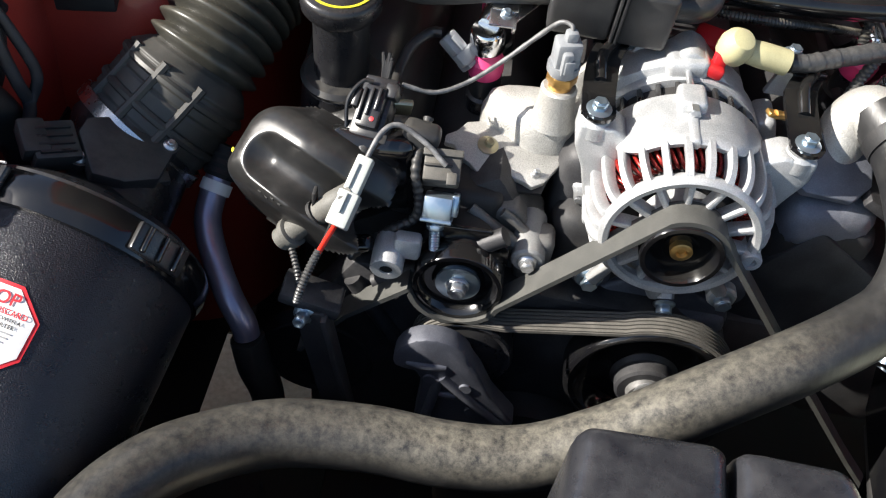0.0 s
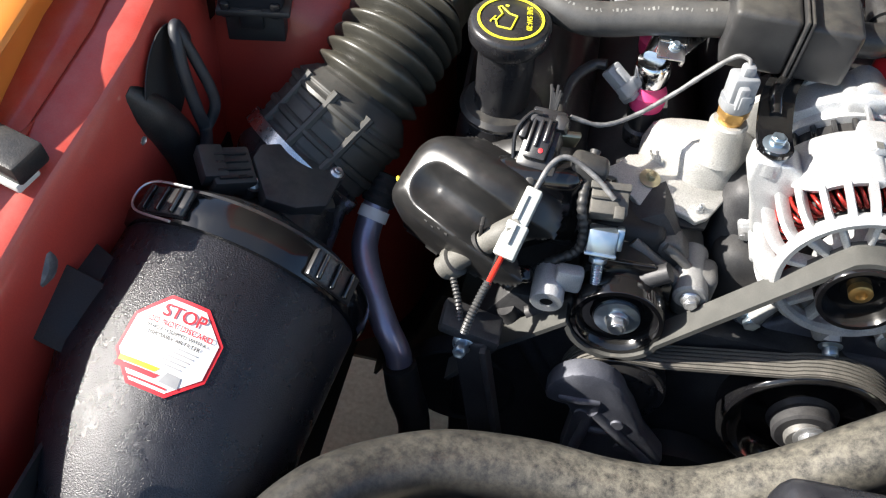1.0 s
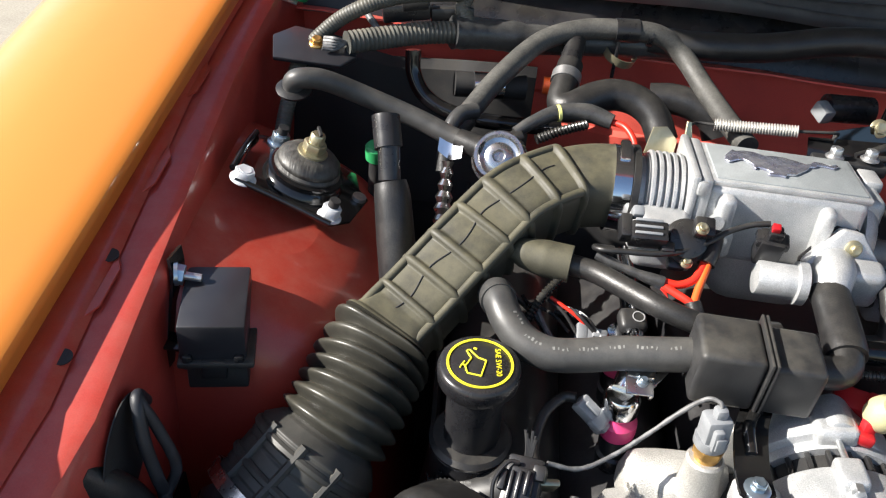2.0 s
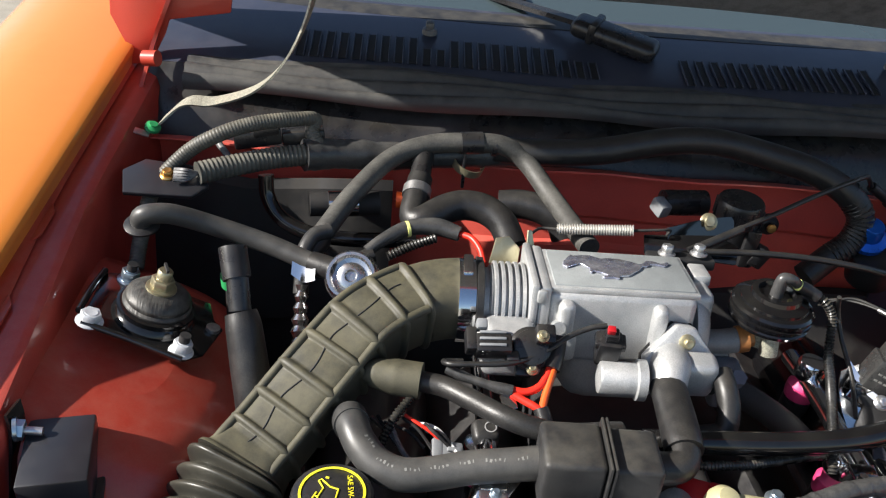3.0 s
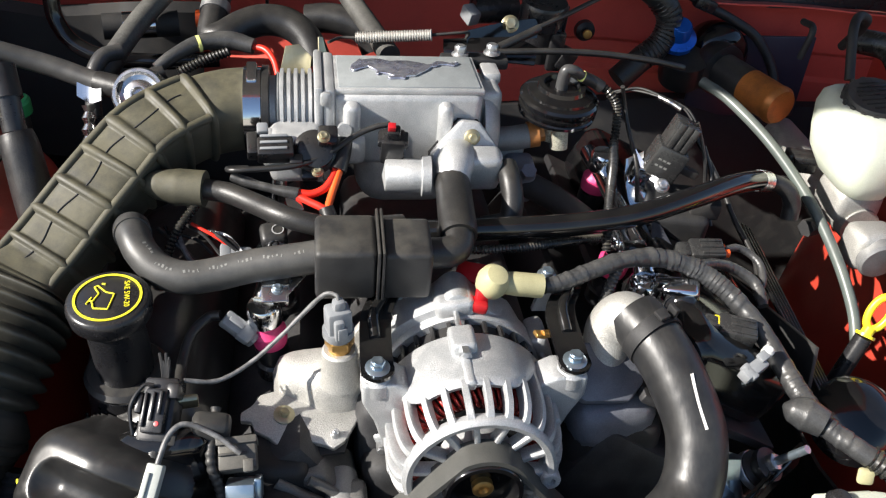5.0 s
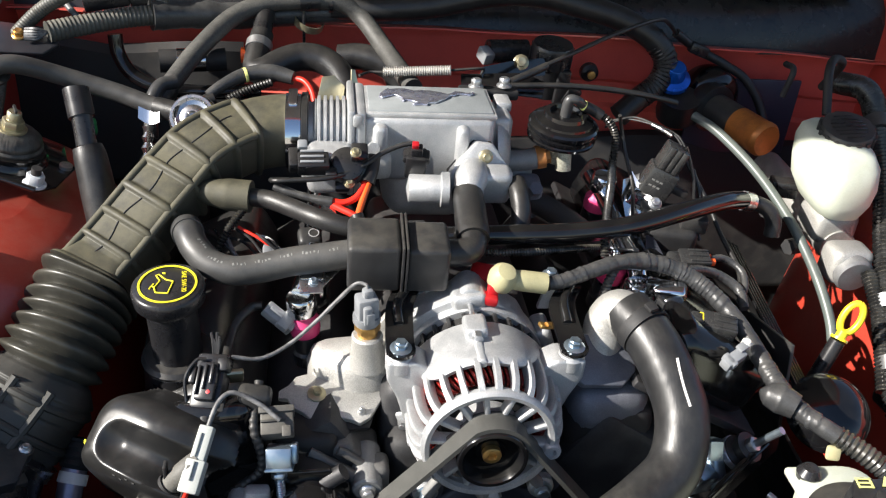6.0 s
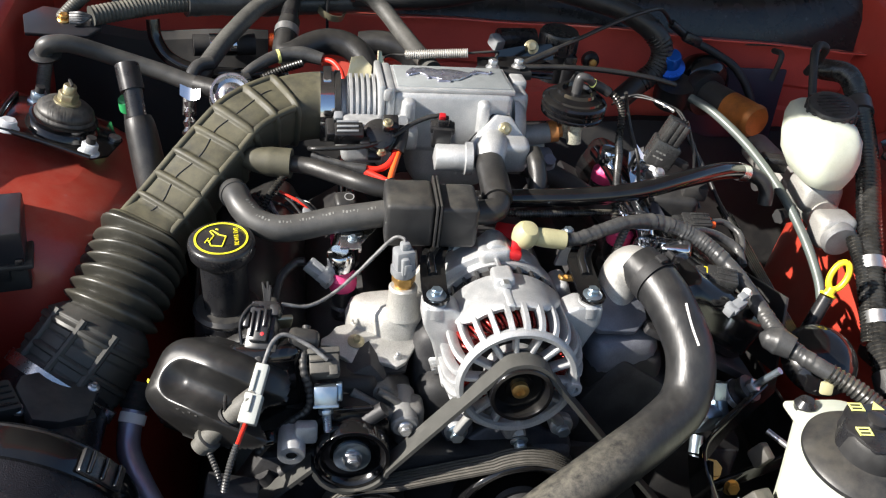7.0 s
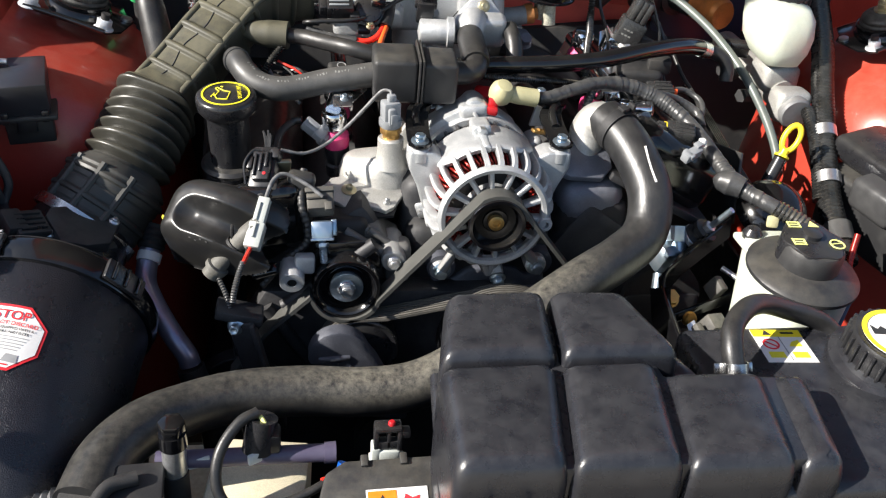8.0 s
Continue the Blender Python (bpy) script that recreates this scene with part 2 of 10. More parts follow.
def lathe(bm, prof, m, seg=32, sweep=2 * math.pi):
    """A body of revolution: prof is (radius, height) pairs about m's Z."""
    rows = []
    full = sweep > 6.28
    ring = prof[0] == prof[-1]
    n = seg if full else seg + 1
    for r, h in prof:
        if r < 1e-6:
            rows.append([bm.verts.new(m @ V((0, 0, h)))])
        else:
            rows.append([bm.verts.new(m @ V((r * math.cos(sweep * i / seg), r * math.sin(sweep * i / seg), h))) for i in range(n)])
    for a, b in zip(rows, rows[1:]):
        for i in range(seg):
            j = (i + 1) % n if full else i + 1
            q = [a[i % len(a)], a[j % len(a)], b[j % len(b)], b[i % len(b)]]
            q = list(dict.fromkeys(q))
            if len(q) > 2:
                try:
                    bm.faces.new(q)
                except ValueError:
                    pass
    for row, flip in ((rows[0], True), (rows[-1], False)):
        if len(row) > 2 and full and not ring:
            bm.faces.new(row[::-1] if flip else row)


def rod(bm, a, b, r, seg=20, r2=None, bevel=0.0):
    a, b = V(a), V(b)
    h = (b - a).length
    r2 = r if r2 is None else r2
    k = min(bevel, h * 0.4, r * 0.5)
    prof = [(r - k, 0), (r, k), (r2, h - k), (r2 - k, h)] if k else [(r, 0), (r2, h)]
    lathe(bm, prof, turn_to(a, b - a), seg)


def smooth_path(pts, n=10):
    """Catmull-Rom points through pts."""
    p = [V(q) for q in pts]
    p = [2 * p[0] - p[1], *p, 2 * p[-1] - p[-2]]
    out = []
    for i in range(1, len(p) - 2):
        for k in range(n):
            t = k / n
            a, b, c, d = p[i - 1:i + 3]
            out.append(0.5 * ((2 * b) + (c - a) * t + (2 * a - 5 * b + 4 * c - d) * t * t + (3 * b - a - 3 * c + d) * t ** 3))
    out.append(p[-2])
    return out


def even_path(pts, step):
    """Points every step metres along pts."""
    d = [0.0]
    for a, b in zip(pts, pts[1:]):
        d.append(d[-1] + (b - a).length)
    n = max(2, round(d[-1] / step))
    out, k = [], 0
    for i in range(n + 1):
        s = d[-1] * i / n
        while k < len(pts) - 2 and d[k + 1] < s:
            k += 1
        f = (s - d[k]) / max(1e-9, d[k + 1] - d[k])
        out.append(pts[k].lerp(pts[k + 1], min(1, f)))
    return out


def frames_along(path, up=(0, 0, 1)):
    """Tangent, side and upward vectors along a path, without twist."""
    out, side = [], None
    for i, p in enumerate(path):
        t = (path[min(i + 1, len(path) - 1)] - path[max(i - 1, 0)]).normalized()
        if side is None:
            side = t.cross(V(up))
            side = side if side.length > 1e-3 else t.cross(V((0, 1, 0)))
        side = (side - t * side.dot(t)).normalized()
        out.append((t, side, side.cross(t)))
    return out


def tube(bm, pts, r, seg=14, n=8, step=None, rib=None, caps=True, smooth=True, wobble=0.0, wrap=None):
    """A hose or wire through pts. r: a radius or radii per point; rib: (pitch, depth) for a corrugated one; wrap: (pitch, depth) of spiral tape."""
    path = smooth_path(pts, n) if smooth else [V(p) for p in pts]
    if rib:
        path = even_path(path, rib[0] / 4)
    elif step:
        path = even_path(path, step)
    fr = frames_along(path)
    rows, run = [], 0.0
    for i, (p, (t, s, u)) in enumerate(zip(path, fr)):
        f = i / (len(path) - 1)
        if isinstance(r, (int, float)):
            rad = r
        else:
            g = f * (len(r) - 1)
            k = min(int(g), len(r) - 2)
            rad = r[k] + (r[k + 1] - r[k]) * (g - k)
        if rib:
            rad -= rib[1] * (0.5 - 0.5 * math.cos(math.pi / 2 * i)) if i % 4 else 0
        if wobble:
            rad *= 1 + wobble * noise.noise(p * 140)
        if i:
            run += (p - path[i - 1]).length
        ring = []
        for k in range(seg):
            lift = 0.0
            if wrap:
                turn = run / wrap[0] * (1 + 0.12 * math.sin(run * 41)) + k / seg
                lift = wrap[1] * (turn % 1.0) * (0.6 + 0.8 * noise.noise(V((math.floor(turn) * 1.7, run * 30, 0.5))))
            ring.append(bm.verts.new(p + (rad + lift) * (math.cos(2 * math.pi * k / seg) * s + math.sin(2 * math.pi * k / seg) * u)))
        rows.append(ring)
    for a, b in zip(rows, rows[1:]):
        for k in range(seg):
            bm.faces.new((a[k], a[(k + 1) % seg], b[(k + 1) % seg], b[k]))
    if caps:
        bm.faces.new(rows[0][::-1])
        bm.faces.new(rows[-1])


def prism(bm, outline, h, m, bevel=0.0, seg=2):
    """An outline in m's XY plane, raised by h along its Z."""
    t = bmesh.new()
    lo = [t.verts.new((x, y, 0)) for x, y in outline]
    f = t.faces.new(lo)
    ex = bmesh.ops.extrude_face_region(t, geom=[f])
    bmesh.ops.translate(t, vec=(0, 0, h), verts=[v for v in ex["geom"] if isinstance(v, bmesh.types.BMVert)])
    bmesh.ops.recalc_face_normals(t, faces=t.faces[:])
    if bevel:
        bmesh.ops.bevel(t, geom=t.edges[:], offset=bevel, segments=seg, profile=0.5, affect="EDGES", clamp_overlap=True)
    merge(bm, t, m)


def strip(bm, pts, width, thick, across):
    """A flat band of that width and thickness through pts; across is its width's direction."""
    path = [V(p) for p in pts]
    w = V(across).normalized()
    rows = []
    for i, p in enumerate(path):
        t = (path[min(i + 1, len(path) - 1)] - path[max(i - 1, 0)]).normalized()
        nrm = t.cross(w).normalized()
        rows.append([bm.verts.new(p + w * a * width / 2 + nrm * b * thick / 2) for a, b in ((-1, -1), (1, -1), (1, 1), (-1, 1))])
    for a, b in zip(rows, rows[1:]):
        for k in range(4):
            bm.faces.new((a[k], a[(k + 1) % 4], b[(k + 1) % 4], b[k]))
    bm.faces.new(rows[0][::-1])
    bm.faces.new(rows[-1])


def sheet(bm, grid, thick):
    """A panel through rows of points, with thickness downwards."""
    t = bmesh.new()
    rows = [[t.verts.new(p) for p in row] for row in grid]
    for a, b in zip(rows, rows[1:]):
        for i in range(len(a) - 1):
            t.faces.new((a[i], a[i + 1], b[i + 1], b[i]))
    bmesh.ops.recalc_face_normals(t, faces=t.faces[:])
    bmesh.ops.solidify(t, geom=t.faces[:], thickness=thick)
    merge(bm, t)


def loft(bm, rows, n=4, caps=True):
    """A skin over closed outlines of equal length, one above the other, each rounded."""
    rings = []
    for row in rows:
        p = [V(q) for q in row]
        k = len(p)
        ring = []
        for i in range(k):
            a, b, c, d = p[i - 1], p[i], p[(i + 1) % k], p[(i + 2) % k]
            for j in range(n):
                t = j / n
                ring.append(0.5 * ((2 * b) + (c - a) * t + (2 * a - 5 * b + 4 * c - d) * t * t + (3 * b - a - 3 * c + d) * t ** 3))
        rings.append([bm.verts.new(q) for q in ring])
    for a, b in zip(rings, rings[1:]):
        for i in range(len(a)):
            bm.faces.new((a[i], a[(i + 1) % len(a)], b[(i + 1) % len(b)], b[i]))
    if caps:
        bm.faces.new(rings[0][::-1])
        bm.faces.new(rings[-1])


def ngon(n, r, phase=0.0):
    return [(r * math.cos(2 * math.pi * i / n + phase), r * math.sin(2 * math.pi * i / n + phase)) for i in range(n)]


def thing(name, loc, label, category, group="", kind=""):
    ob = new(name)
    ob.location = V(loc)
    ob.empty_display_size = 0.02
    return tagged(ob, label, category, group, kind)


def root_of(ob):
    while ob.parent:
        ob = ob.parent
    return ob


def part(name, bm, material, parent, label="", sharp=38):
    """Links a bmesh, given in world coordinates, as one mesh under a thing or a part."""
    loc = root_of(parent).location
    bmesh.ops.translate(bm, vec=-loc, verts=bm.verts[:])
    bmesh.ops.recalc_face_normals(bm, faces=bm.faces[:])
    me = bpy.data.meshes.new(name)
    bm.to_mesh(me)
    bm.free()
    me.materials.append(material)
    me.polygons.foreach_set("use_smooth", [True] * len(me.polygons))
    me.set_sharp_from_angle(angle=radians(sharp))
    ob = new(name, me)
    ob.parent = parent
    return tagged(ob, label)


def made(fn, *a, **k):
    bm = bmesh.new()
    fn(bm, *a, **k)
    return bm


def several(*calls):
    bm = bmesh.new()
    for fn, *a in calls:
        kw = a.pop() if a and isinstance(a[-1], dict) else {}
        fn(bm, *a, **kw)
    return bm


def bolt(name, loc, axis, parent, size=0.006, flange=0.0095, h=0.006, material=None, label=""):
    """A flanged hexagon bolt head standing on loc."""
    bm = bmesh.new()
    m = turn_to(loc, axis)
    lathe(bm, [(flange, 0), (flange, 0.0012), (size * 1.12, 0.0028)], m, 20)
    prism(bm, ngon(6, size), h, m @ Matrix.Translation((0, 0, 0.002)), 0.0006, 1)
    lathe(bm, [(size * 0.62, h + 0.002), (size * 0.62, h + 0.0026), (size * 0.3, h + 0.0022)], m, 16)
    return part(name, bm, material or ZINC, parent, label)


def letters(text, size, m, material, parent, name="lettering", extrude=0.0002):
    """Raised lettering in m's XY plane, centred."""
    cu = bpy.data.curves.new("lettering", "FONT")
    cu.body, cu.size, cu.extrude, cu.align_x, cu.align_y = text, size, extrude, "CENTER", "CENTER"
    tmp = bpy.data.objects.new("lettering_tmp", cu)
    scene.collection.objects.link(tmp)
    me = bpy.data.meshes.new_from_object(tmp.evaluated_get(bpy.context.evaluated_depsgraph_get()))
    bpy.data.objects.remove(tmp)
    bpy.data.curves.remove(cu)
    bm = bmesh.new()
    bm.from_mesh(me)
    bpy.data.meshes.remove(me)
    bm.transform(m)
    return part(name, bm, material, parent)


def hose(name, pts, r, material, label, category="hose", group="", seg=16, rib=None, partname="tube", **kw):
    """A hose or cable that is a thing of its own."""
    t = thing(name, pts[0], label, category, group)
    part(partname, made(tube, pts, r, seg=seg, rib=rib, **kw), material, t)
    return t


# ---- ground ----
def ground():
    bm = bmesh.new()
    n, half = 12, 400.0
    grid = [[V(((i / n * 2 - 1) ** 3 * half, (j / n * 2 - 1) ** 3 * half, 0.0)) for i in range(n + 1)] for j in range(n + 1)]
    t = thing("ground", (0, 0, 0), "pale dusty concrete under the car", "ground", kind="structure")
    sheet(bm, grid, 0.05)
    part("slab", bm, GROUND, t)


ground()


# ---- car body ----
def wing_z(y):
    return 0.828 + (0.205 if y > 0.1 else 0.17) * (y - 0.1)


def rail_z(y):
    """The rail drops away from the wing towards the nose, lowered so sun reaches the canister."""
    return 0.828 + (0.205 if y > 0.1 else 0.45) * (max(y, -0.2) - 0.1)


def rail_in(y):
    """How far the rail's inner side comes in towards the nose."""
    if y < 0.1:
        return 0.0144 - 0.224 * (0.1 - max(y, -0.05))
    return 0.018 * max(-1.0, min(1.0, (0.3 - y) / 0.25))


CAR = thing("car_body", (0, 0.4, 0.0), "red painted car body shell with its bonnet open", "car body", kind="structure")


def swept_panel(profile, s, ys, thick, wing=False):
    """A long panel along the car: profile is (x from centre, height over the rail) pairs; s mirrors it."""
    def level(x, y):
        return rail_z(y) + max(0.0, min(1.0, (x - 0.686) / 0.014)) * (wing_z(y) - rail_z(y))

    if wing:
        # the wing's crown falls towards the nose, shaped for where its shadow lands
        lift = [max(0.2, min(1.0, 0.2 + 0.8 * (y + 0.12) / 0.20)) for y in ys]
        grid = [[V((-s * x, y, wing_z(y) - 0.45 * max(0.0, 0.05 - y) + dz * (k if dz > 0 else 1.0))) for x, dz in profile] for y, k in zip(ys, lift)]
    else:
        grid = [[V((-s * (x - (rail_in(y) if x < 0.68 else 0.0)), y, level(x, y) + dz)) for x, dz in profile] for y in ys]
    bm = bmesh.new()
    sheet(bm, grid, thick)
    return bm


def fender_side(s):
    ys = [-0.55 + 0.06 * i for i in range(29)]
    # the lower edge runs down, unseen, to shade the ground under the car
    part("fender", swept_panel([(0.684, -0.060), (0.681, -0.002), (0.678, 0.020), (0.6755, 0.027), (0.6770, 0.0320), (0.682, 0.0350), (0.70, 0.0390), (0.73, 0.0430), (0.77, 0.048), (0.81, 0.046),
                                (0.85, 0.034), (0.885, 0.004), (0.912, -0.06), (0.925, -0.20), (0.92, -0.70)], s, ys, 0.0012, True), RED_SUNLIT, CAR,
         "glossy red outer wing, sun glare in its colour")
    part("wing_flange", swept_panel([(0.689, 0.0035), (0.684, 0.0055), (0.672, 0.0085), (0.664, 0.0075), (0.658, 0.0035)], s, ys, 0.0015), RED, CAR)
    part("inner_rail", swept_panel([(0.689, -0.002), (0.664, 0.001), (0.636, 0.002), (0.627, -0.001), (0.622, -0.010), (0.619, -0.03), (0.613, -0.14), (0.607, -0.30), (0.60, -0.45)], s, ys, 0.002), RED_APRON, CAR, "red inner apron, sky-lit shade in its colour")
    # punched holes and the wing's bolts along the rail
    for y in (-0.05, 0.149, 0.25):
        bm = bmesh.new()
        m = turn_to((-s * (0.664 - rail_in(y)), y, rail_z(y) + 0.0072), (0, -0.2, 1), (0, 1, 0.2))
        lathe(bm, [(0.0075, -0.0005), (0.0075, 0.0004), (0.0, 0.0004)], m, 20)
        part("drain_hole", bm, DARK, CAR)
    # scalloped tabs of the wing flange
    for y in (-0.22, 0.02, 0.22, 0.36, 0.50):
        bm = bmesh.new()
        prism(bm, [(-0.035, 0), (-0.02, 0.008), (0.02, 0.008), (0.035, 0)], 0.002, turn_to((-s * (0.661 - rail_in(y)), y, rail_z(y) + 0.0042), (0, -0.2, 1), (0, -s, 0)), 0.0005, 1)
        part("flange_tab", bm, RED, CAR)


for s in (1, -1):
    fender_side(s)


def strut_tower(s):
    """A pressed dome: rounded rectangles that shrink upward, with a rounded shoulder and a tilted top."""
    rows = []
    levels = [(0.40, 0.175, 0.215), (0.60, 0.158, 0.195), (0.74, 0.146, 0.178), (0.785, 0.140, 0.170), (0.808, 0.132, 0.160), (0.824, 0.117, 0.145), (0.831, 0.098, 0.125), (0.834, 0.06, 0.08), (0.834, 0.0, 0.0)]
    for z, a, b in levels:
        row = []
        for i in range(48):
            t = 2 * math.pi * i / 48
            c, q = math.cos(t), math.sin(t)
            e = 0.62
            x = a * math.copysign(abs(c) ** e, c)
            y = b * math.copysign(abs(q) ** e, q)
            tilt = (-0.62 * x + 0.014) * max(0.0, min(1.0, (z - 0.6) / 0.18))
            row.append(V((-s * (0.585 - x), 0.415 + y, z + tilt * 0.6)))
        rows.append(row + row[:1])
    bm = bmesh.new()
    sheet(bm, rows[:-1], 0.002)
    lid = [rows[-2][i] for i in range(48)]
    bm.faces.new([bm.verts.new(p) for p in lid])
    part("strut_tower", bm, RED, CAR, "red pressed suspension tower", sharp=60)


strut_tower(1)
strut_tower(-1)


def firewall():
    bm = bmesh.new()
    # lower red bulkhead with swages, bowed towards its middle
    grid = []
    for z, dy in ((0.30, -0.03), (0.55, -0.02), (0.70, 0.0), (0.80, 0.005), (0.806, 0.012), (0.84, 0.014), (0.846, 0.008), (0.895, 0.008), (0.912, 0.003), (0.918, -0.012), (0.920, -0.030)):
        grid.append([V((-0.66 + 0.055 * i, 0.752 + dy + 0.03 * abs(i - 12) / 12 + 0.006 * math.sin(i * 1.3), z - 0.035 * max(0, (i - 14) / 10))) for i in range(25)])
    sheet(bm, grid, 0.002)
    part("bulkhead", bm, RED_BOUNCE, CAR, "red painted firewall, bounced light in its colour")
    # black sheets added over the bulkhead to stand for its shade
    bm = bmesh.new()
    sheet(bm, [[V((-0.62 + 0.11 * i, 0.728 + dy + 0.012 * math.sin(i * 2.1), z + 0.012 * math.sin(i * 1.7))) for i in range(12)] for z, dy in ((0.26, -0.07), (0.50, -0.05), (0.66, -0.02), (0.73, 0.0), (0.758, 0.012), (0.762, 0.024))], 0.006)
    part("shade_sheet", bm, DARK, CAR, "black sheet added for shade on the lower firewall")
    bm = bmesh.new()
    sheet(bm, [[V((-0.645 + 0.045 * i, 0.722 + dy + 0.008 * math.sin(i * 1.9), z + 0.006 * math.sin(i * 1.3))) for i in range(8)] for z, dy in ((0.70, -0.02), (0.80, 0.0), (0.872, 0.012), (0.882, 0.024))], 0.006)
    part("shade_sheet", bm, DARK, CAR, "black sheet added for shade behind the hoses")
    # dark panel under the cowl
    bm = bmesh.new()
    grid = [[V((-0.66 + 0.055 * i, y + 0.02 * abs(i - 12) / 12, z + 0.004 * math.sin(i * 0.9) - 0.03 * max(0, (i - 14) / 10) * (z < 0.93))) for i in range(25)]
            for y, z in ((0.765, 0.905), (0.772, 0.93), (0.785, 0.95), (0.80, 0.962), (0.81, 0.978), (0.822, 0.992), (0.86, 0.992))]
    sheet(bm, grid, 0.003)
    part("cowl_front", bm, COWL_F, CAR, "dark sound-deadened panel below the cowl")
    # rubber seal, one ribbed strip with three lips
    lips = ((0.779, 0.970), (0.7755, 0.978), (0.777, 0.986), (0.783, 0.9895), (0.787, 0.986), (0.789, 0.990), (0.793, 0.9965), (0.799, 0.9985), (0.803, 0.994), (0.805, 0.998), (0.810, 1.0045), (0.817, 1.006), (0.822, 1.001), (0.830, 1.006))
    bm = bmesh.new()
    sheet(bm, [[V((-0.605 + 0.05 * i, y + 0.022 * ((i - 12) / 12) ** 2, z + 0.0035 * math.sin(i * 0.8 + 0.3 * k))) for i in range(25)] for k, (y, z) in enumerate(lips)], 0.003)
    part("cowl_seal", bm, SEAL, CAR, "ribbed rubber weather seal", sharp=70)
    # cowl panel with two rows of louvres
    bm = bmesh.new()
    grid = [[V((-0.66 + 0.055 * i, y + 0.03 * ((i - 12) / 12) ** 2, z)) for i in range(25)] for y, z in ((0.815, 0.994), (0.83, 1.004), (0.86, 1.013), (0.90, 1.025), (0.95, 1.040), (1.00, 1.052), (1.03, 1.057))]
    sheet(bm, grid, 0.004)
    part("cowl_panel", bm, COWL, CAR, "dark plastic cowl panel below the windscreen")
    def on_cowl(x, y):
        return V((x, y + 0.03 * (x / 0.66) ** 2, 1.004 + (y - 0.83) * 0.3))

    slots = [(-0.465 + 0.0188 * i, 0.890 - 0.0007 * i, 0.066 - (0.026 if i in (9, 10) or i > 18 else 0.0)) for i in range(22)]
    slots += [(0.061 + 0.0218 * i, 0.876 + 0.0011 * i, 0.062) for i in range(13)]
    for x, y, ln in slots:
        front = y - 0.033 - 0.03 * (x / 0.66) ** 2
        m = turn_to(on_cowl(x, front + ln / 2) + V((0, 0, 0.0025)), (0, -0.3, 1), (1, 0, 0))
        part("louvre", made(prism, [(-0.0045, -ln / 2), (0.0045, -ln / 2), (0.0045, ln / 2), (-0.0045, ln / 2)], 0.0008, m @ pose(0, 0, -0.0004)), DARK, CAR)
        for sx in (-1, 1):
            part("louvre_rim", made(box, (0.0016, ln * 1.02, 0.0040), m @ pose(sx * 0.0056, 0, 0.0006), 0.0006, 1), COWL, CAR)
    # washer nozzles
    for x, y in ((-0.293, 0.93), (0.369, 0.925)):
        m = turn_to((x, y, 1.004 + (y - 0.83) * 0.3 + 0.002), (0, -0.2, 1))
        bm = several((lathe, [(0.011, 0), (0.010, 0.006), (0.007, 0.008)], m, 20), (box, (0.012, 0.016, 0.012), m @ Matrix.Translation((0, 0, 0.012)), 0.004))
        part("washer_nozzle", bm, WIRE_G, CAR, "grey washer nozzle")
    # windscreen
    bm = bmesh.new()
    sheet(bm, [[V((-0.66 + 0.11 * i, 1.012 + 0.75 * t + 0.035 * ((i - 6) / 6) ** 2, 1.052 + 0.47 * t)) for i in range(13)] for t in (0, 0.25, 0.5, 0.75, 1.0)], 0.005)
    part("windscreen", bm, GLASS, CAR, "dark raked windscreen glass")
    bm = bmesh.new()
    grid = [[V((-0.62 + 0.1 * i, 1.0 + 0.035 * ((i - 6.2) / 6) ** 2 - d, 1.046 + h)) for i in range(13)] for d, h in ((0.03, 0.0), (0.012, 0.006), (-0.004, 0.008))]
    sheet(bm, grid, 0.003)
    part("windscreen_edge", bm, PLASTIC_M, CAR)


firewall()


def wiper():
    t = thing("windscreen_wiper", (-0.02, 0.93, 1.03), "black windscreen wiper arm resting over the cowl", "wiper")
    bm = bmesh.new()
    pts = [(-0.22, 1.06, 1.075), (-0.16, 1.02, 1.068), (-0.10, 0.965, 1.064), (-0.07, 0.945, 1.060)]
    strip(bm, smooth_path(pts, 6), 0.020, 0.007, (0.5, 0.85, 0.1))
    part("arm", bm, PLASTIC, t)
    m = turn_to((-0.035, 0.922, 1.050), (0.1, -0.25, 1), (0.8, -0.40, 0))
    part("pivot_cover", several((box, (0.125, 0.046, 0.026), m, 0.011, 4), (box, (0.012, 0.050, 0.030), m @ pose(-0.03, 0, 0.002), 0.004)), PLASTIC, t, "moulded black pivot cover")
    part("blade", made(strip, smooth_path([(-0.55, 1.09, 1.095), (-0.35, 1.075, 1.082), (-0.15, 1.04, 1.07)], 6), 0.008, 0.012, (0, 1, 0.3)), RUBBER, t)
    part("spindle", made(rod, (-0.005, 0.925, 1.015), (-0.015, 0.93, 1.045), 0.008), DARK, t)


wiper()


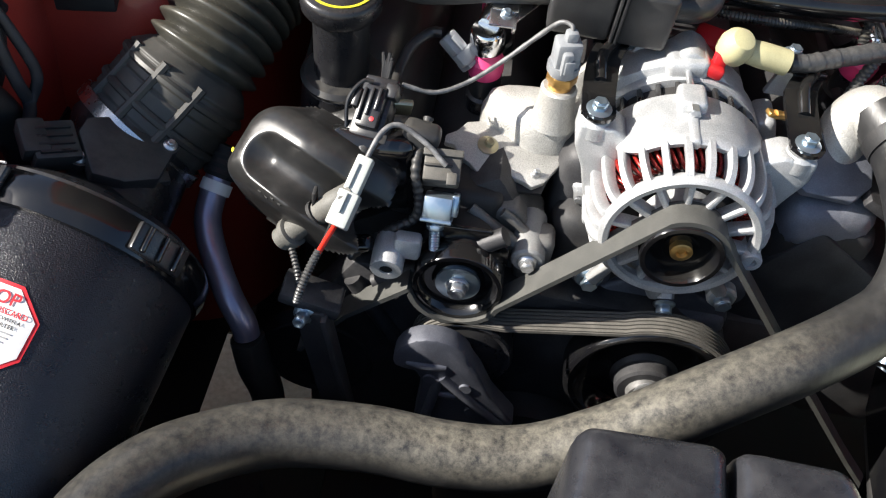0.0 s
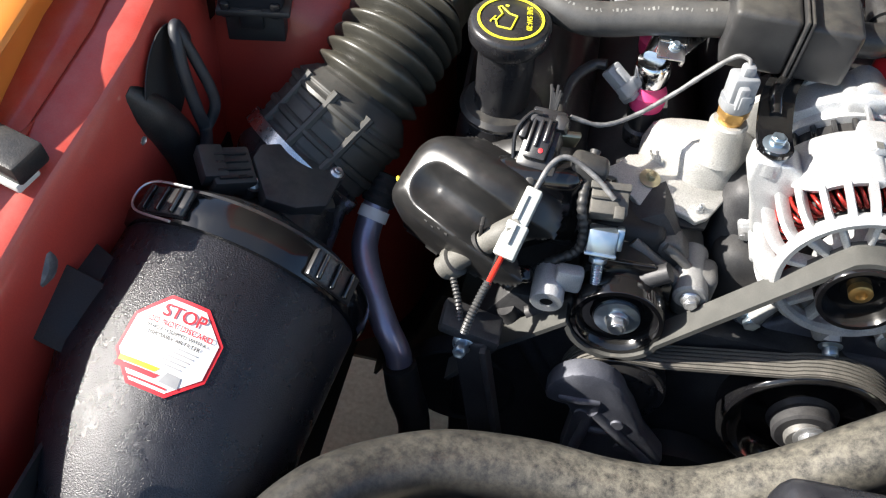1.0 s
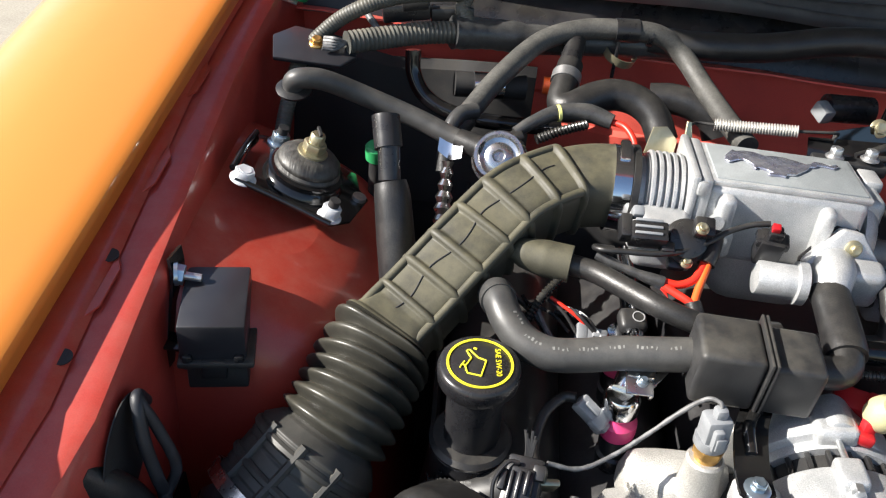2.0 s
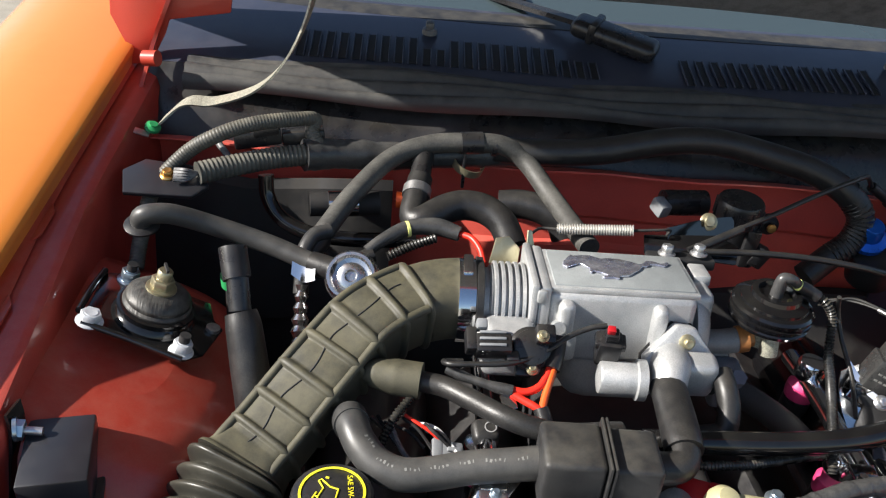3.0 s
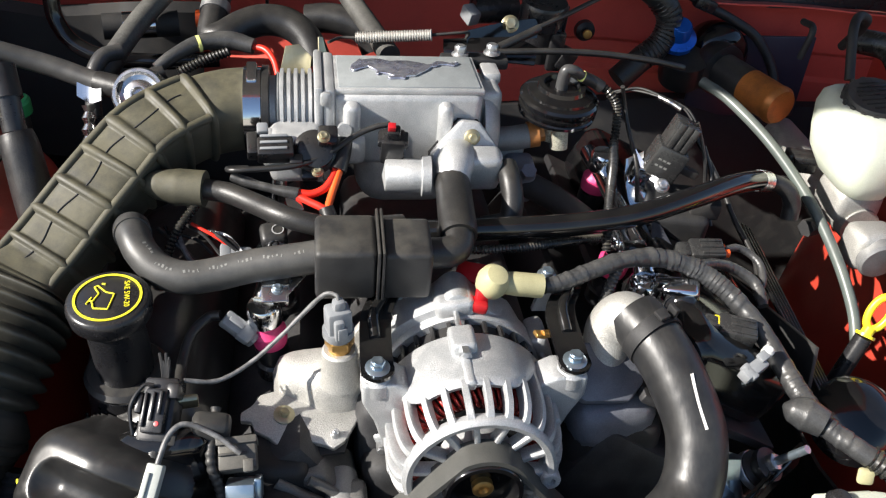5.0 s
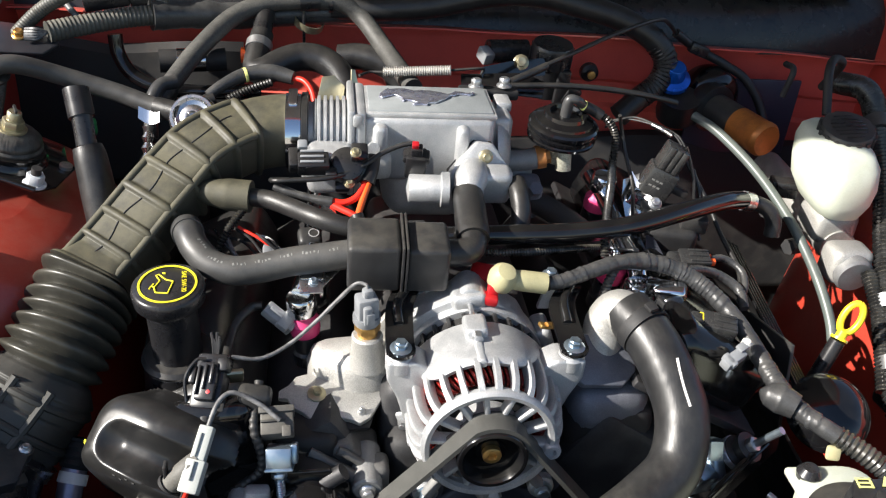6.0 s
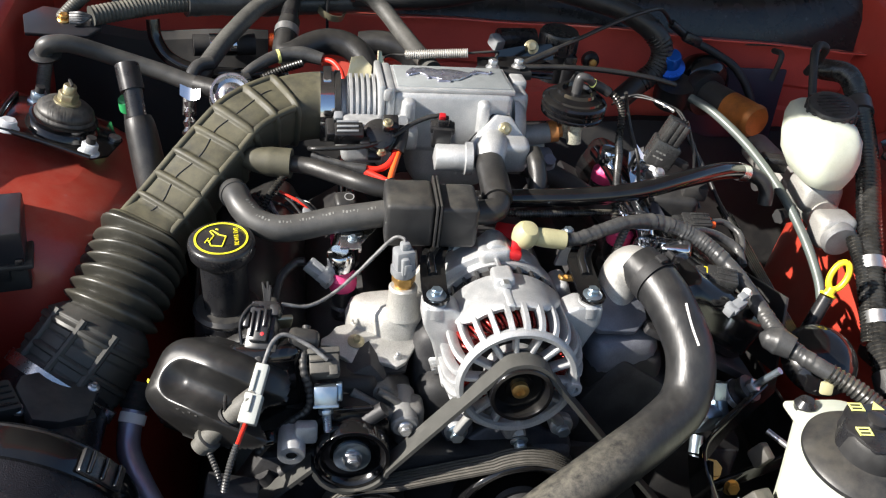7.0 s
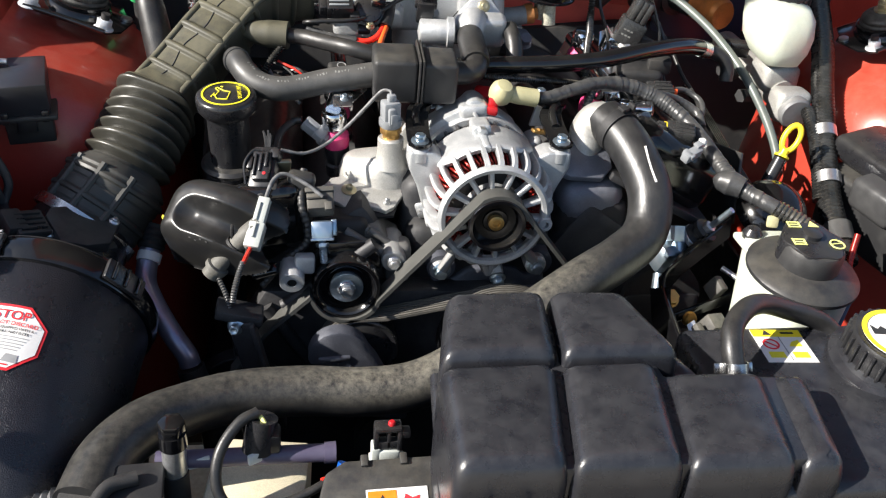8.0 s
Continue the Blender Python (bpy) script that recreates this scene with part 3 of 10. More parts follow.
def bonnet():
    """The open bonnet, leaning up over the bay from its hinges."""
    t = thing("bonnet", (0, 0.84, 1.05), "open red bonnet on hinges above the cowl", "bonnet")
    bm = bmesh.new()
    def over(x, y, dz=0.0):
        return V((x, y, 1.10 + 0.72 * (0.955 - y) + 0.035 * (1 - (x / 0.70) ** 2) + dz))

    ys = (0.955, 0.8, 0.6, 0.4, 0.2, 0.0, -0.2)
    grid = [[over(-0.70 + 1.4 * i / 12, y) for i in range(13)] for y in ys]
    sheet(bm, grid, 0.02)
    part("panel", bm, RED, t)
    # unseen grey pad, added to give metal neutral reflections and soft fill
    bm = bmesh.new()
    sheet(bm, [[over(-0.62 + 1.24 * i / 12, y, -0.03) for i in range(13)] for y in ys[:-1]], 0.012)
    part("fill_pad", bm, PAD, t, "unseen grey pad added as fill under the bonnet")
    for s in (-1, 1):
        # side flanges, out of view, are deepened so the bonnet shades the firewall
        bm = bmesh.new()
        sheet(bm, [[over(s * 0.70, y, dz) for y in ys] for dz in (0.0, -0.06)], 0.004)
        part("shade_flange", bm, RED, t)
        pts = [(s * 0.655, 0.80, rail_z(0.80) + 0.004), (s * 0.645, 0.84, 1.03), (s * 0.625, 0.84, 1.08), (s * 0.60, 0.87, 1.155)]
        bm = bmesh.new()
        prism(bm, [(x if s > 0 else -x, z) for x, z in ((0.690, 0.985), (0.655, 0.990), (0.634, 1.030), (0.628, 1.048), (0.55, 1.062), (0.545, 1.10), (0.60, 1.15), (0.70, 1.13), (0.703, 1.05), (0.686, 1.014))][::int(s)], 0.005, turn_to((0, 0.846, 0), (0, -1, 0), (1, 0, 0)), 0.002)
        strip(bm, smooth_path(pts, 5), 0.032, 0.005, (0.1, 0.75, 0.6))
        part("hinge", bm, RED, t, "red painted steel hinge arm")
    rod_bm = made(rod, (-0.648, 0.79, 1.01), (-0.63, 0.785, 1.012), 0.010, 16)
    part("hinge_bolt", rod_bm, RED, t)


bonnet()


def ground_strap():
    t = thing("earth_strap", (-0.60, 0.72, 0.93), "braided earth strap from wing to bonnet", "earth strap")
    pts = [(-0.612, 0.725, 0.953), (-0.585, 0.735, 0.975), (-0.55, 0.735, 0.978), (-0.50, 0.735, 0.998), (-0.465, 0.74, 1.035), (-0.44, 0.75, 1.09), (-0.425, 0.78, 1.17), (-0.42, 0.84, 1.25)]
    bm = bmesh.new()
    strip(bm, smooth_path(pts, 8), 0.017, 0.0025, (0.35, 0.75, 0.45))
    part("braid", bm, BRAID, t)
    part("terminal", made(lathe, [(0.0095, 0), (0.0095, 0.004), (0.005, 0.006), (0.005, 0.008)], turn_to((-0.622, 0.715, 0.945), (0.35, -0.3, 0.9)), 16), GREEN, t, "green terminal")
    part("spade", made(box, (0.018, 0.010, 0.002), turn_to((-0.632, 0.705, 0.943), (0.3, -0.3, 0.9)), 0.0005), ZINC, t)


ground_strap()


def front_panel():
    """Radiator support across the nose, closing the bay in front."""
    bm = bmesh.new()
    sheet(bm, [[V((x, y, z)) for x in (-0.66, -0.3, 0, 0.3, 0.66)] for y, z in ((-0.30, 0.30), (-0.30, 0.60), (-0.305, 0.645), (-0.36, 0.648), (-0.42, 0.64))], 0.002)
    part("radiator_support", bm, DARK, CAR)
    bm = bmesh.new()
    box(bm, (1.0, 0.035, 0.40), pose(0, -0.255, 0.44), 0.004)
    part("radiator", bm, DARK, CAR)
    # sills of the frame beside the engine
    for s in (1, -1):
        bm = bmesh.new()
        for y0, y1 in (((-0.4, 0.8),) if s > 0 else ((-0.4, 0.04), (0.42, 0.8))):
            bm = bmesh.new()
            box(bm, (0.10, y1 - y0, 0.13), pose(s * 0.43, (y0 + y1) / 2, 0.33), 0.012)
            part("frame_rail", bm, DARK, CAR)
        # black liner added below the red apron; it stands for shade there
        bm = bmesh.new()
        sheet(bm, [[V((s * x, y, z)) for y in (-0.42, -0.1, 0.2, 0.5, 0.78)] for x, z in ((0.606 if s < 0 else 0.604, 0.66), (0.596, 0.60), (0.585, 0.42), (0.56, 0.30), (0.50, 0.262))], 0.003)
        part("shade_liner", bm, DARK, CAR, "black sheet added for shade below the apron")
        # black screen added between the engine and the apron; it stands for shade
        bm = bmesh.new()
        sheet(bm, [[V((s * (x + 0.01 * math.sin(y * 17)), y, z)) for y in ((-0.2, 0.0, 0.15) if s > 0 else ()) + (0.25, 0.35, 0.45, 0.55, 0.65, 0.76)] for x, z in ((0.47 if s < 0 else 0.43, 0.30), (0.42 if s < 0 else 0.392, 0.40), (0.398 if s < 0 else 0.380, 0.48), (0.392 if s < 0 else 0.368, 0.66 if s < 0 else 0.54), (0.402 if s < 0 else 0.364, 0.735 if s < 0 else 0.55))], 0.004)
        part("shade_screen", bm, DARK, CAR, "black screen added for shade beside the engine")
    # black tray added to block ground light, open where the ground shows
    for x0, x1, y0, y1 in ((-0.34, 0.62, -0.42, 0.80), (-0.62, -0.34, -0.42, 0.16), (-0.62, -0.34, 0.34, 0.80), (-0.62, -0.535, 0.16, 0.34)):
        bm = bmesh.new()
        box(bm, (x1 - x0, y1 - y0, 0.006), pose((x0 + x1) / 2, (y0 + y1) / 2, 0.205), 0.001)
        part("light_block_tray", bm, DARK, CAR)


front_panel()


# ---- engine ----
CAST_D = mat("mottled_dark_casting", (0.115, 0.113, 0.108), 0.52, 0.35, col2=(0.17, 0.165, 0.155), scale=30, grain=0.15, grain_scale=1000, bump=0.5)


def engine():
    t = thing("engine", (-0.08, 0.3, 0.28), "dark six-cylinder engine block and heads", "engine")
    bm = bmesh.new()
    box(bm, (0.30, 0.46, 0.30), pose(-0.08, 0.37, 0.47), 0.02)
    part("block", bm, BLOCK, t)
    for s in (-1, 1):
        m = turn_to((-0.08 + s * 0.16, 0.37, 0.64), (s * 0.55, 0, 0.83), (0, 1, 0))
        bm = bmesh.new()
        box(bm, (0.44, 0.15, 0.12), m, 0.012)
        part("cylinder_head", bm, BLOCK, t)
    m = turn_to((-0.08, 0.37, 0.70), (0, 0, 1))
    part("lower_intake", several((box, (0.17, 0.40, 0.10), m, 0.02, 3)), BLOCK, t, "dark cast lower intake manifold")
    # timing cover with webs, bosses and stiffeners
    m = turn_to((-0.16, 0.152, 0.52), (0, -1, 0), (1, 0, 0))
    bm = bmesh.new()
    prism(bm, [(-0.19, -0.2), (0.20, -0.2), (0.21, 0.00), (0.17, 0.09), (0.10, 0.115), (0.02, 0.115), (-0.07, 0.12), (-0.16, 0.12), (-0.20, 0.05)], 0.035, m, 0.006)
    part("timing_cover", bm, BLOCK, t, "grey casting behind the belt")
    for a, b in (((-0.30, 0.116, 0.62), (-0.20, 0.116, 0.70)), ((-0.32, 0.116, 0.62), (-0.26, 0.116, 0.52))):
        part("cover_rib", made(rod, a, b, 0.008, 10), BLOCK, t)
    # upper water passage under the alternator
    bm = several((box, (0.17, 0.11, 0.10), pose(-0.075, 0.20, 0.655), 0.02, 3), (box, (0.09, 0.09, 0.06), pose(0.06, 0.20, 0.70), 0.018, 3))
    part("water_crossover", bm, DARK, t)
    # cast bracket between tensioner and block, with its sloping web
    bm = several((prism, [(-0.250, 0.708), (-0.237, 0.704), (-0.223, 0.704), (-0.193, 0.706), (-0.182, 0.690), (-0.167, 0.682), (-0.162, 0.640), (-0.207, 0.626), (-0.246, 0.666)], 0.05, turn_to((0, 0.192, 0), (0, -1, 0), (1, 0, 0)), 0.005, 3),
                 (box, (0.030, 0.03, 0.05), pose(-0.172, 0.140, 0.665), 0.008, 3))
    part("accessory_bracket", bm, CAST_D, t, "dull cast accessory bracket")
    part("bracket_web", several((tube, [(-0.231, 0.140, 0.703), (-0.214, 0.135, 0.693), (-0.196, 0.131, 0.683), (-0.178, 0.128, 0.668)], [0.005, 0.0055, 0.0065, 0.008], {"seg": 12}), (tube, [(-0.205, 0.140, 0.703), (-0.196, 0.139, 0.698), (-0.182, 0.137, 0.688)], 0.004, {"seg": 10})), CAST_D, t)
    part("bracket_boss", made(rod, (-0.178, 0.115, 0.676), (-0.178, 0.165, 0.680), 0.014, 24, bevel=0.002), ALU_D, t)
    bolt("bracket_bolt", (-0.178, 0.115, 0.676), (0, -1, 0), t, 0.006, 0.008, 0.006, ZINC)
    # boss with a bored end
    bm = bmesh.new()
    lathe(bm, [(0.0055, 0.002), (0.0055, 0.0), (0.0125, 0.0), (0.0135, 0.0015), (0.0135, 0.03)], turn_to((-0.290, 0.088, 0.668), (0, 1, 0.15)), 28)
    box(bm, (0.022, 0.014, 0.022), pose(-0.276, 0.105, 0.683), 0.004)
    part("bored_boss", bm, ALU, t, "bright machined boss")
    part("boss_bore", made(lathe, [(0.0054, 0.0015), (0.0, 0.0015)], turn_to((-0.290, 0.088, 0.668), (0, 1, 0.15)), 20), DARK, t)
    # sump guard below
    part("oil_pan", several((box, (0.26, 0.5, 0.12), pose(-0.08, 0.35, 0.28), 0.03, 3)), DARK, t)
    return t


engine()


def valve_cover():
    """The near rocker cover: a satin black dome whose front end is hollowed by a long trough."""
    t = thing("rocker_cover", (-0.35, 0.25, 0.70), "satin black domed rocker cover with a hollowed front end", "rocker cover")
    m = turn_to((-0.391, 0.130, 0.751), (-0.45, -0.50, 0.74), (0.84, -0.54, 0.05))

    def rounded(x, y, cx, cy, hx, hy, r):
        qx, qy = abs(x - cx) - hx + r, abs(y - cy) - hy + r
        return math.hypot(max(qx, 0), max(qy, 0)) + min(max(qx, qy), 0) - r

    def height(u, v):
        d = rounded(u, v, 0.028, -0.010, 0.066, 0.038, 0.030 if v > -0.01 else 0.015)
        r = 0.020
        z = 0.0
        if d > -r:
            k = min(d + r, r * 0.98)
            z -= r - math.sqrt(r * r - k * k)
        if d > 0:
            z -= 2.6 * d
        z -= 7.0 * max(0.0, v - 0.004) ** 2 + 1.5 * (u - 0.0) ** 2 + 9.0 * max(0.0, u - 0.022) ** 2 + 5.0 * max(0.0, -0.022 - v) ** 2
        # the trough
        a = max(0.0, min(1.0, (u - 0.004) / 0.11))
        e = math.hypot(u - 0.004 - 0.11 * a, v + 0.0165 + 0.004 * a) - 0.0180 - 0.002 * a
        k = max(0.0, min(1.0, (0.0015 - e) / 0.0185))
        z -= (0.014 + 0.030 * a) * math.sin(k * math.pi / 2)
        return max(z, -0.055)

    bm = bmesh.new()
    nu, nv = 96, 84
    rows = [[bm.verts.new(m @ V((u, v, height(u, v)))) for u in [-0.062 + 0.17 * i / nu for i in range(nu + 1)]] for v in [-0.070 + 0.140 * j / nv for j in range(nv + 1)]]
    flat = -0.0545
    inv = m.inverted()
    low = {v for row in rows for v in row if (inv @ v.co).z < flat}
    for a, b in zip(rows, rows[1:]):
        for i in range(nu):
            q = (a[i], a[i + 1], b[i + 1], b[i])
            if not all(v in low for v in q):
                bm.faces.new(q)
    bmesh.ops.delete(bm, geom=[v for v in bm.verts if not v.link_faces], context="VERTS")
    part("dome", bm, SATIN, t, sharp=75)
    # the long body behind it
    part("body", made(box, (0.115, 0.38, 0.075), pose(-0.335, 0.375, 0.690, 0, -28, 0), 0.026, 4), SATIN, t)
    # gasket lip on the engine side, and the polished foot at its end
    part("gasket_lip", several((tube, [(-0.276, 0.165, 0.765), (-0.279, 0.131, 0.744), (-0.2725, 0.122, 0.716), (-0.275, 0.120, 0.698), (-0.293, 0.118, 0.683), (-0.310, 0.116, 0.664), (-0.323, 0.114, 0.648)], 0.0045, {"seg": 10, "n": 12, "rib": (0.006, 0.0010)}),
                               (box, (0.03, 0.02, 0.09), pose(-0.285, 0.150, 0.725, 0, 10, 0), 0.006, 3)), PLASTIC_M, t, "ribbed rubber gasket edge")
    part("foot", made(box, (0.030, 0.014, 0.012), turn_to((-0.319, 0.108, 0.672), (-0.2, -0.6, 0.75), (0.9, -0.1, 0.35)), 0.004, 3), GLOSS, t)
    part("side_wall", made(box, (0.075, 0.03, 0.085), pose(-0.312, 0.150, 0.718, 8, -8, 0), 0.016, 4), GLOSS, t)
    # yellow dot and bars of worn print
    part("dot", made(lathe, [(0.0022, 0), (0.0022, 0.0006), (0, 0.0008)], turn_to(m @ V((-0.034, -0.026, height(-0.034, -0.026) + 0.0004)), (-0.8, -0.5, 0.35)), 12), INK_Y, t)
    rnd = random.Random(3)
    for i in range(4):
        u, v = 0.012 + 0.0068 * i, -0.0405 - rnd.uniform(0, 0.003)
        part("print_bar", made(box, (0.0030, rnd.uniform(0.0006, 0.0012), 0.0005), m @ pose(u, v, height(u, v) + 0.0002, 40, 0, rnd.uniform(-12, 12)), 0), HOSE_GREY, t)
    return m


valve_cover()


def oil_filler():
    t = thing("oil_filler", (-0.354, 0.19, 0.745), "black oil filler neck with a yellow-printed cap on the rocker cover", "oil filler")
    top, base = V((-0.360, 0.231, 0.826)), V((-0.351, 0.160, 0.745))
    ax = (top - base).normalized()
    ax = V((-0.02, -0.12, 0.99)).normalized()
    base = top - ax * 0.10
    m = turn_to(top, ax, (1, 0.15, 0))
    part("neck", made(lathe, [(0.041, -0.165), (0.037, -0.130), (0.034, -0.094), (0.029, -0.090), (0.0235, -0.086), (0.0235, -0.012)], m, 36), PLASTIC, t)
    part("collar", made(lathe, [(0.0245, -0.094), (0.034, -0.0935), (0.0355, -0.089), (0.032, -0.085), (0.023, -0.084)], m, 36), PLASTIC_M, t, "dusty moulded collar")
    cap = part("cap", made(lathe, [(0.024, -0.022), (0.029, -0.021), (0.0325, -0.016), (0.0335, -0.006), (0.0325, -0.002), (0.030, 0.0), (0.0, 0.0005)], m, 44), PLASTIC, t, "black screw cap")
    bm = bmesh.new()
    lathe(bm, [(0.0245, 0.0004), (0.0245, 0.0010), (0.0265, 0.0010), (0.0265, 0.0004), (0.0245, 0.0004)], m, 56)
    part("ring_print", bm, INK_Y, cap, "yellow printed ring")
    # oil can drawn in outline
    can = [(-0.0120, -0.0080), (-0.0125, 0.0030), (-0.0060, 0.0062), (0.0040, 0.0040), (0.0105, 0.0095), (0.0125, 0.0075), (0.0062, -0.0010), (0.0050, -0.0080), (-0.0120, -0.0080)]
    mi = m @ Matrix.Translation((-0.004, 0.0, 0.0009)) @ pose(0, 0, 0, 0, 0, 72)
    bm = bmesh.new()
    for a, b in zip(can, can[1:]):
        rod(bm, mi @ V((*a, 0)), mi @ V((*b, 0)), 0.0007, 6)
    rod(bm, mi @ V((-0.0085, 0.0100, 0)), mi @ V((-0.0010, 0.0082, 0)), 0.0007, 6)
    rod(bm, mi @ V((-0.0048, 0.0092, 0)), mi @ V((-0.0052, 0.0060, 0)), 0.0007, 6)
    rod(bm, mi @ V((0.0150, 0.0050, 0)), mi @ V((0.0148, 0.0022, 0)), 0.0009, 6)
    part("oil_can_print", bm, INK_Y, cap, "yellow oil can symbol")
    letters("SAE 5W-20", 0.0062, m @ Matrix.Translation((0.0145, 0.001, 0.0007)) @ pose(0, 0, 0, 0, 0, -92), INK_Y, cap)
    # fins on the neck's foot
    for i in range(5):
        mm = m @ pose(-0.034 + 0.008 * i, -0.034 - 0.002 * i, -0.128, -10, 0, 10)
        part("fin", made(box, (0.0026, 0.02, 0.040), mm, 0.0008), PLASTIC, t)
    part("green_dot", made(lathe, [(0.002, 0), (0.002, 0.0006), (0, 0.0008)], turn_to(m @ V((-0.007, -0.0215, -0.045)), m.to_3x3() @ V((-0.3, -0.95, 0))), 12), GREEN, t)


oil_filler()


# ---- alternator ----
def alternator():
    AX = V((-0.072, 0.0, 0.737))
    t = thing("alternator", (-0.072, 0.17, 0.655), "silver cast alternator with red windings behind its ribs", "alternator")

    def pt(a, r, y):
        return V((AX.x + r * math.cos(a), y, AX.z + r * math.sin(a)))

    # front drum: a solid band, a shoulder of broad ribs round the slots, and the nose ring
    prof = [(0.0714, 0.188), (0.0720, 0.165), (0.0722, 0.145), (0.0716, 0.132), (0.0694, 0.1205), (0.0650, 0.1115), (0.0585, 0.1065)]
    my = turn_to((AX.x, 0, AX.z), (0, 1, 0), (1, 0, 0))
    N = 26
    for i in range(N):
        a = math.radians(101) + 2 * math.pi * i / N
        bm = bmesh.new()
        side = V((-math.sin(a), 0, math.cos(a)))
        rows = []
        path = smooth_path([pt(a, r, y) for r, y in prof], 4)
        for j, p in enumerate(path):
            f = j / (len(path) - 1)
            w = 0.0030 + 0.0026 * (2 * f - 1) ** 6
            tg = (path[min(j + 1, len(path) - 1)] - path[max(j - 1, 0)]).normalized()
            inn = tg.cross(side).normalized()
            inn = inn if inn.dot(V((AX.x, 0.18, AX.z)) - p) > 0 else -inn
            rows.append([bm.verts.new(p + side * sx * w + inn * d) for sx, d in ((-0.72, 0.010), (-1, 0.0022), (-0.70, 0.0), (0.70, 0.0), (1, 0.0022), (0.72, 0.010))])
        for u, v in zip(rows, rows[1:]):
            for k in range(6):
                bm.faces.new((u[k], u[(k + 1) % 6], v[(k + 1) % 6], v[k]))
        bm.faces.new(rows[0])
        bm.faces.new(rows[-1][::-1])
        part("rib", bm, ALU, t, sharp=50)
    def band_front(a):
        off = abs((math.degrees(a) - 100 + 180) % 360 - 180)
        k = max(0.0, min(1.0, (off - 28) / 42))
        return 0.1355 + 0.040 * k * k * (3 - 2 * k)

    bm = bmesh.new()
    rows = []
    for i in range(96):
        a = 2 * math.pi * i / 96
        y0 = band_front(a)
        rows.append([bm.verts.new(pt(a, r, y)) for r, y in ((0.064, y0 + 0.003), (0.0694, y0), (0.0716, y0 + 0.002), (0.0728, y0 + 0.009), (0.0730, 0.190), (0.0715, 0.194), (0.065, 0.195))])
    for i in range(96):
        u, v = rows[i], rows[(i + 1) % 96]
        for k in range(7):
            bm.faces.new((u[k], u[(k + 1) % 7], v[(k + 1) % 7], v[k]))
    part("stator_band", bm, ALU, t, sharp=50)
    part("front_ring", made(lathe, [(0.0530, 0.1085), (0.0545, 0.1045), (0.0585, 0.1035), (0.0612, 0.1060), (0.0620, 0.1100), (0.0590, 0.116), (0.0540, 0.117), (0.0530, 0.1085)], my, 64), ALU, t)
    part("hub", made(lathe, [(0.012, 0.1135), (0.026, 0.1130), (0.0295, 0.116), (0.0295, 0.132), (0.012, 0.132)], my, 40), ALU, t, "cast front bearing hub")
    for i in range(14):
        a = math.radians(98) + 2 * math.pi * i / 14
        b0, b1 = pt(a, 0.027, 0.1165), pt(a, 0.0560, 0.1095)
        part("spoke", made(box, ((b1 - b0).length, 0.0052, 0.012), turn_to((b0 + b1) / 2, (0, 1, 0.08), b1 - b0), 0.0016), ALU, t)
    # a cast eye on the nose ring
    me = turn_to(pt(math.radians(-8), 0.0580, 0.1020), (0, 1, 0))
    part("cast_eye", made(lathe, [(0.0042, 0.006), (0.0042, 0.0), (0.0075, 0.0), (0.0085, 0.002), (0.0085, 0.012), (0.0042, 0.012)], me, 24), ALU, t)
    # inside: windings and rotor
    bm = bmesh.new()
    for i in range(72):
        a = 2 * math.pi * i / 72
        k = random.uniform(-0.5, 0.5)
        tube(bm, [pt(a, 0.046, 0.136), pt(a + 0.05, 0.053 + 0.001 * k, 0.131 + 0.002 * k), pt(a + 0.10, 0.0590, 0.137), pt(a + 0.14, 0.0615, 0.148), pt(a + 0.15, 0.0615, 0.17)], 0.0017, seg=6, n=3)
    tagged(part("winding", bm, COPPER, t, sharp=80), "red enamelled copper winding", kind="stuff")
    part("rotor", made(lathe, [(0.0, 0.137), (0.040, 0.139), (0.045, 0.147), (0.045, 0.24), (0.0, 0.24)], my, 32), DARK, t)
    # rear housing with a slotted black shroud
    part("rear_shroud", made(lathe, [(0.060, 0.190), (0.0640, 0.191), (0.0640, 0.217), (0.060, 0.218)], my, 48), DARK, t)
    for i in range(28):
        a = 2 * math.pi * i / 28
        m = turn_to(pt(a, 0.0655, 0.2015), V((math.cos(a), 0, math.sin(a))), (0, 1, 0))
        part("shroud_bar", made(box, (0.026, 0.004, 0.007), m, 0.001), PLASTIC, t)
    bm = made(lathe, [(0.062, 0.214), (0.0705, 0.214), (0.072, 0.217), (0.071, 0.238), (0.062, 0.256), (0.045, 0.264), (0.0, 0.266)], my, 56)
    part("rear_housing", bm, ALU, t)
    # lugs with the long bolts that clamp the halves
    for a in (math.radians(97), math.radians(20), math.radians(200), math.radians(290)):
        c = pt(a, 0.076, 0.0)
        out = V((math.cos(a), 0, math.sin(a)))
        bm = bmesh.new()
        box(bm, (0.022, 0.017, 0.028), turn_to(c + V((0, 0.182, 0)) - out * 0.003, (0, 1, 0), V((-math.sin(a), 0, math.cos(a)))), 0.0045, 3)
        box(bm, (0.009, 0.010, 0.030), turn_to(c + V((0, 0.150, 0)) - out * 0.007, (0, 1, 0.05), V((-math.sin(a), 0, math.cos(a)))), 0.003, 3)
        part("lug", bm, ALU, t)
        bm = bmesh.new()
        box(bm, (0.034, 0.018, 0.036), turn_to(c + V((0, 0.234, 0)), (0, 1, 0), V((-math.sin(a), 0, math.cos(a)))), 0.006, 3)
        part("lug", bm, ALU, t)
